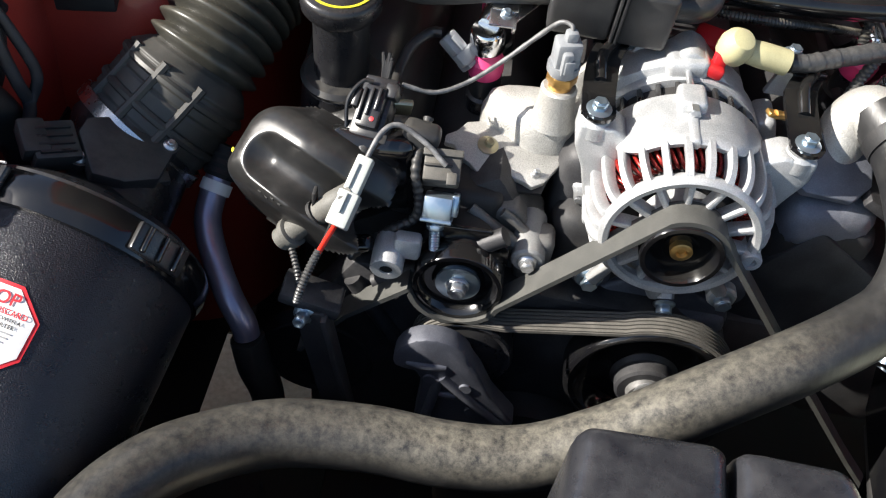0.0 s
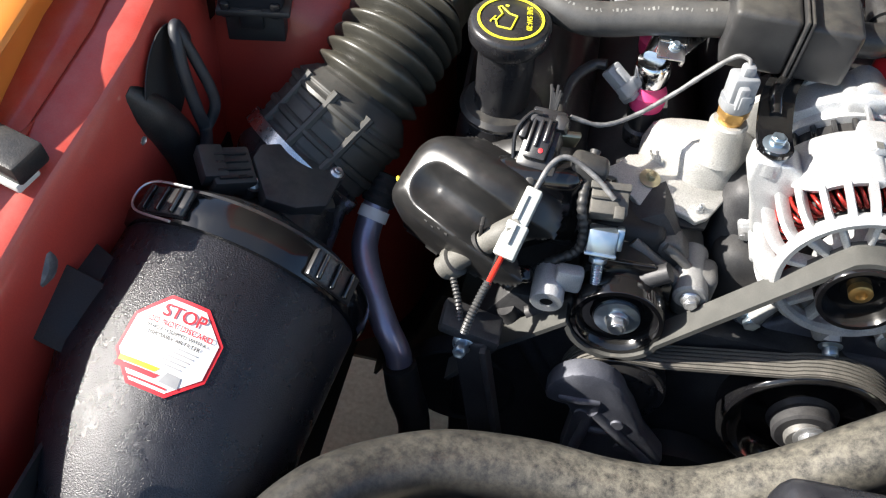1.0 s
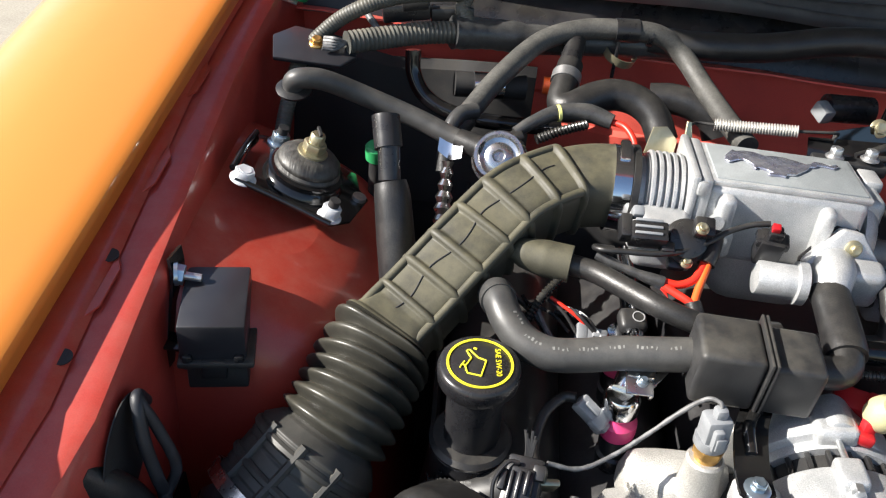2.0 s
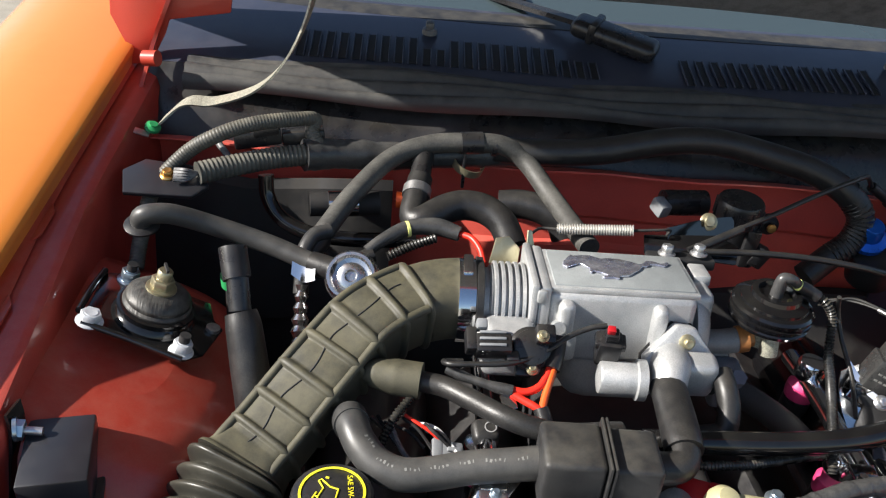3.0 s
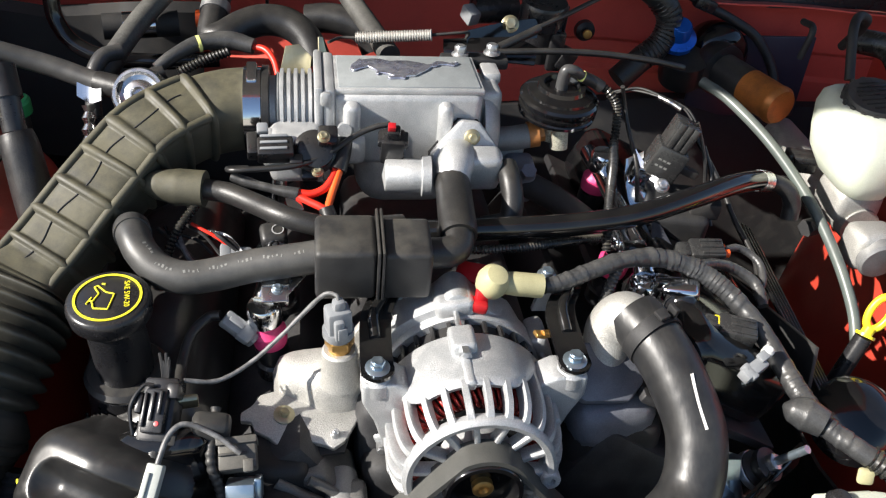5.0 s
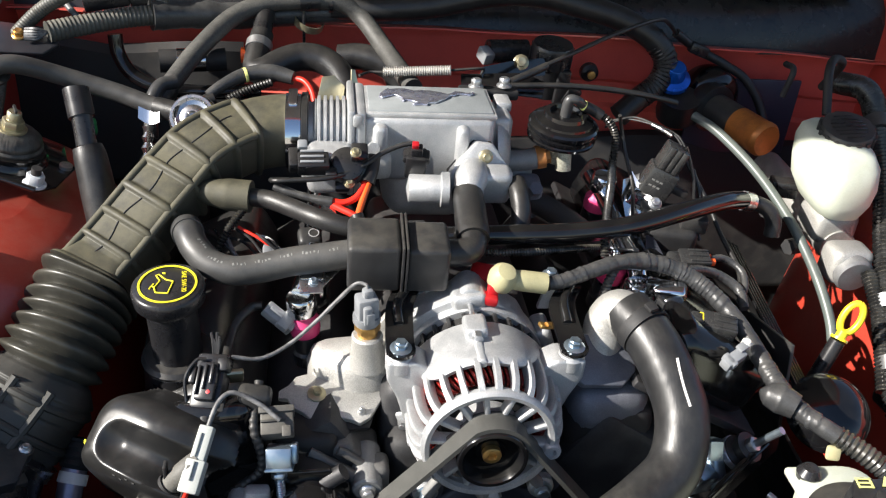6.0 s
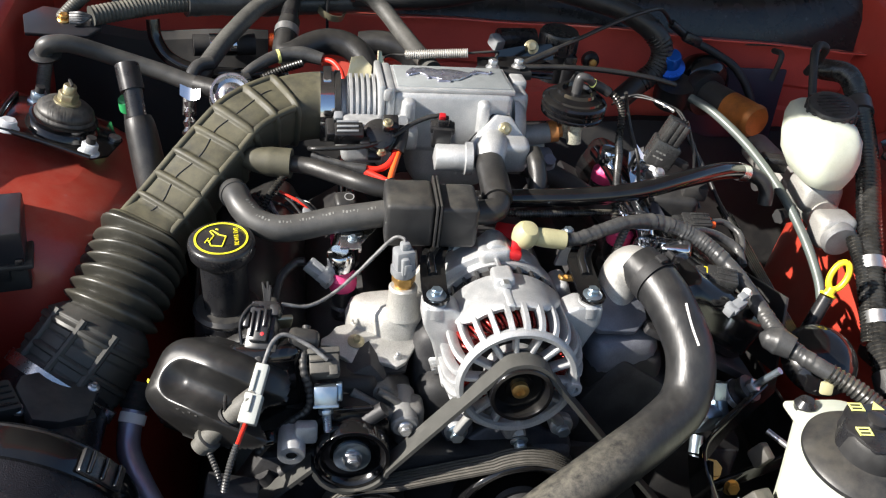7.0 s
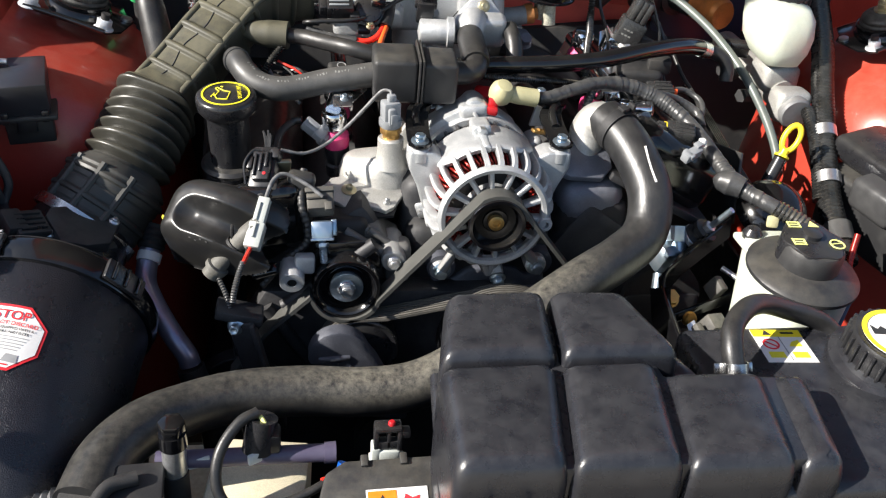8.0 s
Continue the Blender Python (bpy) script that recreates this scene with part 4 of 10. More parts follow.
        part("through_bolt", several((rod, c + V((0, 0.160, 0)) + out * 0.002, c + V((0, 0.232, 0)) - out * 0.001, 0.0026, 12), (rod, c + V((0, 0.161, 0)) + out * 0.000, c + V((0, 0.169, 0)) + out * 0.000, 0.0052, 6)), ZINC, t)
    # top ears and lower feet
    for sx, b in ((-1, V((-0.150, 0.165, 0.797))), (1, V((0.008, 0.165, 0.797)))):
        root = V((AX.x + sx * 0.052, 0.188, 0.775))
        bm = bmesh.new()
        rod(bm, b - V((0, 0, 0.020)), b - V((0, 0, 0.003)), 0.0135, 24, bevel=0.003)
        web = [(b.x + sx * 0.0125, b.z - 0.004), (b.x - sx * 0.014, b.z - 0.004), (AX.x + sx * 0.050, b.z - 0.013), (AX.x + sx * 0.058, AX.z - 0.012), (AX.x + sx * 0.0715, AX.z - 0.016), (b.x + sx * 0.002, b.z - 0.046), (b.x + sx * 0.0125, b.z - 0.024)]
        prism(bm, web[::-1] if sx > 0 else web, 0.030, turn_to((0, 0.183, 0), (0, -1, 0), (1, 0, 0)), 0.0035, 3)
        part("mounting_ear", bm, ALU, t)
    for b in (V((-0.122, 0.128, 0.655)), V((-0.012, 0.122, 0.664))):
        root = V((AX.x + (b.x - AX.x) * 0.7, 0.17, 0.70))
        bm = bmesh.new()
        rod(bm, b, b + V((0, 0.045, 0)), 0.0125, 22, bevel=0.002)
        rod(bm, b + V((0, 0.022, 0)), root, 0.011, 14)
        part("mounting_foot", bm, ALU, t)
        bolt("foot_bolt", b, (0, -1, 0), t, 0.0075, 0.0105, 0.007, ZINC_B, "blue zinc-plated bolt")
    # pulley
    p = thing_pulley(t, AX + V((0, 0.086, 0)), 0.0315, 0.026)
    part("nut_recess", made(lathe, [(0.0085, 0.018), (0.0085, 0.0125), (0.0070, 0.0115), (0.0042, 0.0115), (0.0030, 0.0145), (0, 0.0145)], turn_to((AX.x, 0.080, AX.z), (0, 1, 0)), 24), BRASS, p, "copper-coloured shaft end")
    # red terminal and casting at the back
    part("terminal_block", several((box, (0.030, 0.022, 0.018), pose(-0.060, 0.262, 0.815, 20, 0, -20), 0.004), (box, (0.016, 0.02, 0.016), pose(-0.045, 0.252, 0.821, 0, 0, -25), 0.003)), REDP, t, "red plastic terminal cover")
    part("rear_lug", several((prism, [(-0.064, -0.036), (0.070, -0.036), (0.056, -0.012), (0.030, 0.006), (0.011, 0.0200), (0.004, 0.0225), (-0.003, 0.0205), (-0.014, 0.009), (-0.032, 0.000), (-0.052, -0.014)], 0.036, turn_to((-0.083, 0.258, 0.804), (0, -1, 0), (1, 0, 0)), 0.003)), ALU, t, "pointed cast lug")
    for x in (0.005, -0.115):
        part("rear_tab", several((prism, [(-0.01, 0), (0.01, 0), (0.007, 0.022), (-0.004, 0.026)], 0.006, turn_to((x, 0.258, 0.782), (0, -1, 0), (1, 0, 0)), 0.001)), ALU, t)
    return t


def thing_pulley(parent, c, r, w, dish=0.012):
    """A grooved belt pulley about the car's long axis, its front face at c."""
    m = turn_to(c, (0, 1, 0))
    prof = [(r * 0.30, dish), (r * 0.42, dish), (r * 0.45, dish + 0.002), (r * 0.72, dish + 0.001), (r * 0.80, 0.004), (r * 0.86, 0.0), (r * 0.97, 0.0), (r, 0.0015), (r, 0.004)]
    n = 6
    for i in range(n):
        h = 0.004 + (w - 0.008) * i / n
        prof += [(r - 0.0022, h + 0.001), (r, h + (w - 0.008) / n)]
    prof += [(r, w - 0.003), (r * 1.03, w - 0.002), (r * 1.03, w), (r * 0.4, w)]
    return part("pulley", made(lathe, prof, m, 48), GLOSS, parent, "gloss black belt pulley")


alternator()


def alternator_brackets():
    for x0, x1, sx in ((-0.150, -0.138, -1), (0.010, 0.022, 1)):
        t = thing("alternator_brace", (x0, 0.165, 0.79), "black steel brace bolted to the alternator's ear", "brace", "alternator braces")
        pts = [(x0, 0.160, 0.799), (x0, 0.185, 0.801), (x0 + sx * -0.002, 0.215, 0.812), (x1, 0.245, 0.812), (x1, 0.275, 0.79)]
        bm = bmesh.new()
        strip(bm, smooth_path(pts, 6), 0.026, 0.0035, (1, 0.05, 0))
        lathe(bm, [(0.0135, 0), (0.0135, 0.003), (0.0, 0.003)], turn_to((x0, 0.165, 0.7975), (0, 0, 1)), 24)
        part("strap", bm, GLOSS, t)
        part("rib", made(tube, [(x0, 0.195, 0.806), (x0, 0.215, 0.815), (x1, 0.24, 0.816)], 0.005), GLOSS, t)
        bolt("brace_bolt", (x0, 0.165, 0.8005), (0, -0.12, 1), t, 0.0062, 0.0100, 0.0065, ZINC_B, "zinc-plated flange bolt")


alternator_brackets()


def tensioner():
    t = thing("belt_tensioner", (-0.231, 0.12, 0.62), "black belt tensioner with a smooth steel idler pulley", "tensioner")
    c = V((-0.231, 0.092, 0.655))
    m = turn_to(c, (0, 1, 0))
    part("idler", made(lathe, [(0.012, 0.008), (0.020, 0.008), (0.022, 0.011), (0.028, 0.010), (0.0305, 0.002), (0.033, 0.0), (0.0365, 0.0), (0.0375, 0.0015), (0.0375, 0.027), (0.012, 0.027)], m, 56), GLOSS, t, "gloss black idler pulley")
    part("washer", made(lathe, [(0.0185, 0.0095), (0.0185, 0.005), (0.015, 0.004), (0.0, 0.004)], m, 32), ZINC_B, t)
    bolt("idler_bolt", c + V((0, 0.004, 0)), (0, -1, 0), t, 0.0078, 0.0098, 0.008, ZINC)
    bm = several((rod, (-0.231, 0.12, 0.662), (-0.231, 0.19, 0.672), 0.036, 36), (box, (0.06, 0.05, 0.05), pose(-0.235, 0.165, 0.69), 0.01, 3))
    part("body", bm, DARK, t)
    part("cover_plate", several((prism, [(-0.038, 0.0), (-0.036, 0.02), (-0.02, 0.034), (0.018, 0.036), (0.036, 0.018), (0.038, 0.0), (0.02, 0.012), (-0.02, 0.012)], 0.004, turn_to((-0.231, 0.118, 0.668), (0, -1, 0), (1, 0, 0)), 0.001)), GLOSS, t)


tensioner()


def stud_bracket():
    t = thing("stud_bracket", (-0.257, 0.13, 0.70), "blue zinc bracket with a threaded stud above the tensioner", "bracket")
    m = turn_to((-0.257, 0.122, 0.7145), (0.03, -0.45, -0.9), (1, 0, 0.14))
    part("bracket", several((box, (0.023, 0.018, 0.020), m, 0.002), (box, (0.025, 0.020, 0.003), m @ pose(0, 0, 0.010), 0.001), (box, (0.006, 0.012, 0.018), m @ pose(0.013, -0.004, -0.002), 0.0015)), ZINC_B, t)
    part("stud", made(tube, [(-0.2575, 0.116, 0.706), (-0.2562, 0.110, 0.694), (-0.255, 0.105, 0.683)], 0.0046, seg=14, rib=(0.0022, 0.0008)), ZINC_B, t)
    part("nut", made(prism, ngon(6, 0.0075), 0.005, turn_to((-0.2572, 0.1145, 0.703), (0.05, -0.42, -0.9)), 0.001), ZINC_B, t)
    mh = turn_to((-0.259, 0.138, 0.739), (0.0, -0.55, 0.83), (1, 0, 0.12))
    part("holder", several((box, (0.029, 0.024, 0.022), mh, 0.002), (box, (0.031, 0.006, 0.024), mh @ pose(0, 0.010, 0.002), 0.001), (box, (0.008, 0.010, 0.006), mh @ pose(0.008, -0.010, 0.010), 0.001)), GREY_DK, t, "dark grey plastic plug block")
    part("holder_rib", made(box, (0.022, 0.0022, 0.003), mh @ pose(-0.003, 0.0, 0.0118), 0.0006), PLASTIC_M, t)


GREY_DK = mat("weathered_grey_plastic", (0.075, 0.072, 0.066), 0.5, col2=(0.055, 0.053, 0.050), scale=50, grain=0.15, bump=0.2, dust_light=0.2)
stud_bracket()


def water_pump_pulley():
    t = thing("water_pump_pulley", (-0.052, 0.10, 0.50), "large gloss black water pump pulley with hub bolts", "pulley")
    c = V((-0.052, 0.088, 0.572))
    m = turn_to(c, (0, 1, 0))
    part("pulley", made(lathe, [(0.014, 0.014), (0.030, 0.014), (0.034, 0.017), (0.050, 0.018), (0.058, 0.012), (0.063, 0.001), (0.067, -0.001), (0.0705, 0.001), (0.0715, 0.003), (0.0715, 0.027), (0.014, 0.027)], m, 64), GLOSS, t)
    part("hub", made(lathe, [(0.0, -0.004), (0.024, -0.004), (0.0265, -0.002), (0.0265, 0.010), (0.030, 0.014)], m, 40), BLOCK, t, "dark hub")
    part("hub_nose", made(lathe, [(0.017, 0.0), (0.017, -0.008), (0.0155, -0.010), (0.0, -0.010)], m, 32), CAST_D, t)
    bolt("hub_bolt", c + V((0.002, -0.010, 0.006)), (0, -1, 0.08), t, 0.0105, 0.0140, 0.010, ZINC)


water_pump_pulley()


# aluminium toned blue-grey: the hose's shade is put into the colour
CAST_G = mat("shade_blue_casting", (0.15, 0.16, 0.19), 0.5, 0.35, col2=(0.20, 0.21, 0.24), scale=35, grain=0.12, bump=0.4)


def lower_pulleys():
    t = thing("lower_tensioner", (-0.215, 0.10, 0.50), "dull grey cast tensioner arm low in the belt run", "tensioner arm")
    m = turn_to((-0.214, 0.088, 0.572), (0, 1, 0))
    bm = bmesh.new()
    lathe(bm, [(0.0, 0.0), (0.030, 0.0), (0.036, 0.003), (0.041, 0.001), (0.043, 0.003), (0.043, 0.028), (0.0, 0.028)], m, 52)
    part("idler", bm, PLASTIC, t, "dark pulley behind the arm")
    # half-round guard, then the web running down to the pivot
    half = [(-0.240 + 0.034 * math.cos(radians(a)), 0.584 + 0.034 * math.sin(radians(a))) for a in range(15, 196, 15)]
    web = [(-0.254, 0.572), (-0.247, 0.560), (-0.248, 0.500), (-0.160, 0.488), (-0.158, 0.520), (-0.184, 0.552), (-0.198, 0.580)]
    bm = several((prism, half + [(-0.262, 0.572)] + web, 0.020, turn_to((0, 0.084, 0), (0, -1, 0), (1, 0, 0)), 0.004))
    for a, b, r in (((-0.238, 0.505), (-0.232, 0.568), 0.0050), ((-0.230, 0.570), (-0.170, 0.512), 0.0055), ((-0.262, 0.582), (-0.228, 0.584), 0.0040), ((-0.236, 0.545), (-0.205, 0.548), 0.0040)):
        part("web_rib", made(tube, [(a[0], 0.066, a[1]), ((a[0] + b[0]) / 2, 0.064, (a[1] + b[1]) / 2), (b[0], 0.066, b[1])], r, seg=10), CAST_B, t)
    for x, z in ((-0.240, 0.566), (-0.208, 0.560), (-0.198, 0.528)):
        part("boss", made(lathe, [(0.0, -0.004), (0.0055, -0.004), (0.0065, 0.0), (0.0065, 0.01)], turn_to((x, 0.066, z), (0, 1, 0)), 16), CAST_B, t)
    part("arm", bm, CAST_B, t, "blue-grey cast arm with bosses")
    t2 = thing("crank_pulley", (-0.13, 0.08, 0.36), "ribbed black crankshaft pulley", "pulley")
    part("damper", made(lathe, [(0.02, 0.0), (0.05, 0.004), (0.07, 0.0), (0.078, 0.002), (0.078, 0.03), (0.02, 0.03)], turn_to((-0.14, 0.085, 0.42), (0, 1, 0)), 48), DARK, t2)
    t3 = thing("compressor_pulley", (-0.355, 0.12, 0.44), "thin-walled round steel pulley in the dark below the rocker cover", "pulley")
    part("rim", made(lathe, [(0.03, 0.006), (0.045, 0.004), (0.052, 0.0), (0.054, 0.001), (0.054, 0.02), (0.03, 0.02)], turn_to((-0.348, 0.115, 0.495), (0, 1, 0)), 44), DARK, t3)


lower_pulleys()


def arc(c, r, a0, a1, y, n=14):
    return [V((c[0] + r * math.cos(radians(a0 + (a1 - a0) * i / n)), y, c[1] + r * math.sin(radians(a0 + (a1 - a0) * i / n)))) for i in range(n + 1)]


def drive_belt():
    """The ribbed belt: over the alternator, past the idler, and along the lower run over the pump's pulley."""
    t = thing("drive_belt", (-0.1, 0.11, 0.5), "worn grey-black ribbed drive belt round the pulleys", "drive belt")
    y, r = 0.100, 0.0335
    a = arc((-0.072, 0.737), r, 20, 118, y)
    left = [V((-0.125, y, 0.727)), V((-0.168, y, 0.662)), V((-0.192, y, 0.633))]
    left = [a[-1].lerp(V((-0.196, y, 0.640)), k) for k in (0.25, 0.5, 0.75, 1.0)]
    under = arc((-0.231, 0.655), 0.0395, -35, -170, y)
    right = [V((0.16, y, 0.505)), V((0.06, y, 0.625))]
    path = [V((0.20, y, 0.46)), *right, *a, *left, *under, V((-0.32, y, 0.60)), V((-0.36, y, 0.54))]
    bm = bmesh.new()
    strip(bm, path, 0.0235, 0.0042, (0, 1, 0))
    part("upper_run", bm, BELT_D, t)
    low = [*arc((-0.214, 0.572), 0.0450, 190, 105, y, 8), V((-0.185, y, 0.6165)), V((-0.13, y, 0.628)), *arc((-0.052, 0.572), 0.0735, 118, 0, y), V((0.015, y, 0.50)), V((0.0, y, 0.44))]
    bm = bmesh.new()
    strip(bm, low, 0.0235, 0.0030, (0, 1, 0))
    part("lower_run", bm, BELT, t)
    for i in range(6):
        yy = y - 0.0100 + 0.0040 * i
        rib = [V((p.x, yy, p.z)) for p in low]
        off = []
        for j, p in enumerate(rib):
            tg = (rib[min(j + 1, len(rib) - 1)] - rib[max(j - 1, 0)]).normalized()
            nrm = tg.cross(V((0, 1, 0)))
            off.append(p + (nrm if nrm.z > 0 or nrm.x > 0.5 else -nrm) * 0.0022)
        bm = bmesh.new()
        strip(bm, off, 0.0022, 0.0018, (0, 1, 0))
        part("belt_rib", bm, BELT, t)


BELT = mat("worn_belt_rubber", (0.085, 0.080, 0.070), 0.6, col2=(0.12, 0.11, 0.095), scale=60, grain=0.15, bump=0.2)
drive_belt()


# ---- intake ----
def plenum():
    t = thing("intake_plenum", (-0.10, 0.44, 0.75), "silver cast intake plenum with a polished emblem on top", "intake plenum")
    # body: a rounded casting that bulges at its driven end
    bm = bmesh.new()
    box(bm, (0.143, 0.086, 0.075), pose(-0.1065, 0.448, 0.884), 0.008, 3)
    box(bm, (0.11, 0.08, 0.09), pose(-0.10, 0.45, 0.835), 0.03, 4)
    part("body", bm, ALU, t, "cast aluminium body")
    # the rounded end
    m = turn_to((-0.030, 0.45, 0.868), (1, 0, 0), (0, 1, 0))
    part("rounded_end", made(lathe, [(0.047, 0.0), (0.0455, 0.006), (0.040, 0.013), (0.030, 0.018), (0.0, 0.020)], m, 40), ALU, t)
    part("end_step", several((box, (0.026, 0.052, 0.060), pose(-0.024, 0.452, 0.886), 0.008, 3), (box, (0.018, 0.030, 0.012), pose(-0.018, 0.470, 0.916), 0.003)), ALU, t)
    # top plate with a raised rim
    bm = bmesh.new()
    box(bm, (0.142, 0.081, 0.006), pose(-0.105, 0.4485, 0.9225), 0.0015)
    part("rim", bm, ALU, t)
    plate = part("top_plate", made(box, (0.134, 0.073, 0.0030), pose(-0.105, 0.4485, 0.9255), 0.0006), PLATE, t, "grey textured plate")
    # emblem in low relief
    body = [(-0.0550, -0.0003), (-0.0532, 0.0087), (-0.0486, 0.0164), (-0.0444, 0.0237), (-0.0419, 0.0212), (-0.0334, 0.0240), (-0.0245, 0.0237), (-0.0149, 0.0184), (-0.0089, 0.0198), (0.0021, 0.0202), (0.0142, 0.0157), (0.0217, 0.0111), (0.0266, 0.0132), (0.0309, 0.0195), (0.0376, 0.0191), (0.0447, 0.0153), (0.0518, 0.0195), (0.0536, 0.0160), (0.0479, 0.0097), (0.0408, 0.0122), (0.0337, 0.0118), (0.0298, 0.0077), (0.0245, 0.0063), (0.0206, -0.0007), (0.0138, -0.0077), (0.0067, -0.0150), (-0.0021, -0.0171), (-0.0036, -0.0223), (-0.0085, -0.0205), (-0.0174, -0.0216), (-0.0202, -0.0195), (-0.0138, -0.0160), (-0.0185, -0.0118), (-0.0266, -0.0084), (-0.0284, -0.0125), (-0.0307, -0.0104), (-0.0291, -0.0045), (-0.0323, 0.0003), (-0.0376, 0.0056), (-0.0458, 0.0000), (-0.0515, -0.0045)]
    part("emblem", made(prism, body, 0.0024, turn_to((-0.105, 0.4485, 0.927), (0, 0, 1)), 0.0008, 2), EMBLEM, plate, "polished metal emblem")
    # bosses on the front wall
    for x, w, h in ((-0.160, 0.016, 0.050), (-0.071, 0.014, 0.07)):
        part("boss", several((box, (w, 0.020, h), pose(x, 0.403, 0.915 - h / 2), 0.006, 3)), ALU, t)
    bm = several((box, (0.036, 0.026, 0.030), pose(-0.165, 0.405, 0.868), 0.007, 3), (rod, (-0.167, 0.398, 0.890), (-0.167, 0.39, 0.892), 0.0065, 20))
    part("foot", bm, ALU, t)
    # flange to the throttle body
    part("throttle_flange", several((box, (0.012, 0.092, 0.098), pose(-0.181, 0.449, 0.878), 0.004), (box, (0.010, 0.10, 0.014), pose(-0.184, 0.449, 0.918), 0.003)), ALU, t)
    for p in ((-0.045, 0.497, 0.924), (-0.012, 0.497, 0.926)):
        bolt("plenum_bolt", p, (0, 0, 1), t, 0.0065, 0.009, 0.008, ZINC)
    part("rear_shelf", several((box, (0.07, 0.02, 0.012), pose(-0.03, 0.498, 0.917), 0.003)), DARK, t)
    # idle valve housing with a two-bolt flange and its elbow
    m = turn_to((-0.052, 0.394, 0.868), (0.05, -1, 0.35), (1, 0, 0))
    part("valve_flange", made(prism, [(-0.034, -0.03), (0.034, -0.03), (0.036, -0.002), (0.012, 0.030), (-0.006, 0.032), (-0.034, 0.0)], 0.016, m, 0.003), ALU, t)
    part("gasket", made(prism, [(-0.035, -0.031), (0.035, -0.031), (0.037, -0.002), (0.0125, 0.031), (-0.0065, 0.033), (-0.035, 0.0)], 0.0018, m @ Matrix.Translation((0, 0, -0.0025))), DARK, t)
    bolt("flange_bolt", m @ V((0.004, 0.016, 0.016)), (0.05, -1, 0.35), t, 0.005, 0.0078, 0.006, GOLDZ, "yellow-passivated bolt")
    part("elbow", several((tube, [(-0.06, 0.38, 0.868), (-0.064, 0.365, 0.872), (-0.068, 0.352, 0.868), (-0.070, 0.340, 0.856)], [0.020, 0.0185, 0.0165, 0.0155]), (box, (0.036, 0.026, 0.042), pose(-0.038, 0.372, 0.862, 15, 0, 0), 0.008, 3)), ALU, t)
    part("idle_motor", made(lathe, [(0.0, -0.003), (0.0145, 0.0), (0.0155, 0.002), (0.0155, 0.033), (0.019, 0.034), (0.019, 0.042), (0.0, 0.043)], turn_to((-0.131, 0.359, 0.862), (1, -0.05, 0.0)), 36), ALU, t, "machined idle motor can")
    # coolant stubs
    part("outlet_pipe", several((tube, [(-0.03, 0.43, 0.862), (0.0, 0.432, 0.862), (0.024, 0.432, 0.866)], 0.0125, {"seg": 20}), (box, (0.05, 0.04, 0.05), pose(-0.005, 0.45, 0.83), 0.01, 3)), ALU_D, t)
    part("brass_plug", several((rod, (0.020, 0.432, 0.866), (0.030, 0.432, 0.868), 0.0135, 20), (rod, (0.028, 0.432, 0.867), (0.036, 0.432, 0.869), 0.0085, 6)), UNION, t, "copper-coloured union")
    part("lower_lug", several((box, (0.03, 0.035, 0.045), pose(0.012, 0.42, 0.823, 10, 0, 0), 0.007, 3), (rod, (0.016, 0.40, 0.84), (0.016, 0.395, 0.846), 0.008, 6)), CAST_L, t)
    # runner coloured black: the plenum's shadow on it is put into the colour
    part("runner", made(tube, [(-0.010, 0.420, 0.826), (0.020, 0.412, 0.820), (0.050, 0.400, 0.808), (0.078, 0.388, 0.792), (0.098, 0.380, 0.775)], 0.0135, seg=22), DARK, t, "intake runner, plenum shade in its dark colour")


CAST_L = mat("blue_grey_lug", (0.15, 0.16, 0.19), 0.5, 0.35, col2=(0.20, 0.21, 0.24), scale=35, grain=0.12, bump=0.4)
UNION = mat("copper_coloured_union", (0.52, 0.22, 0.07), 0.42, 0.5, col2=(0.42, 0.17, 0.06), scale=90, grain=0.1)
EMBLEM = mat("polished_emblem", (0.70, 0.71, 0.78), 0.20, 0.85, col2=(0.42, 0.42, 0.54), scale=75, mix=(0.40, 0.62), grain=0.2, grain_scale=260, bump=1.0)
plenum()


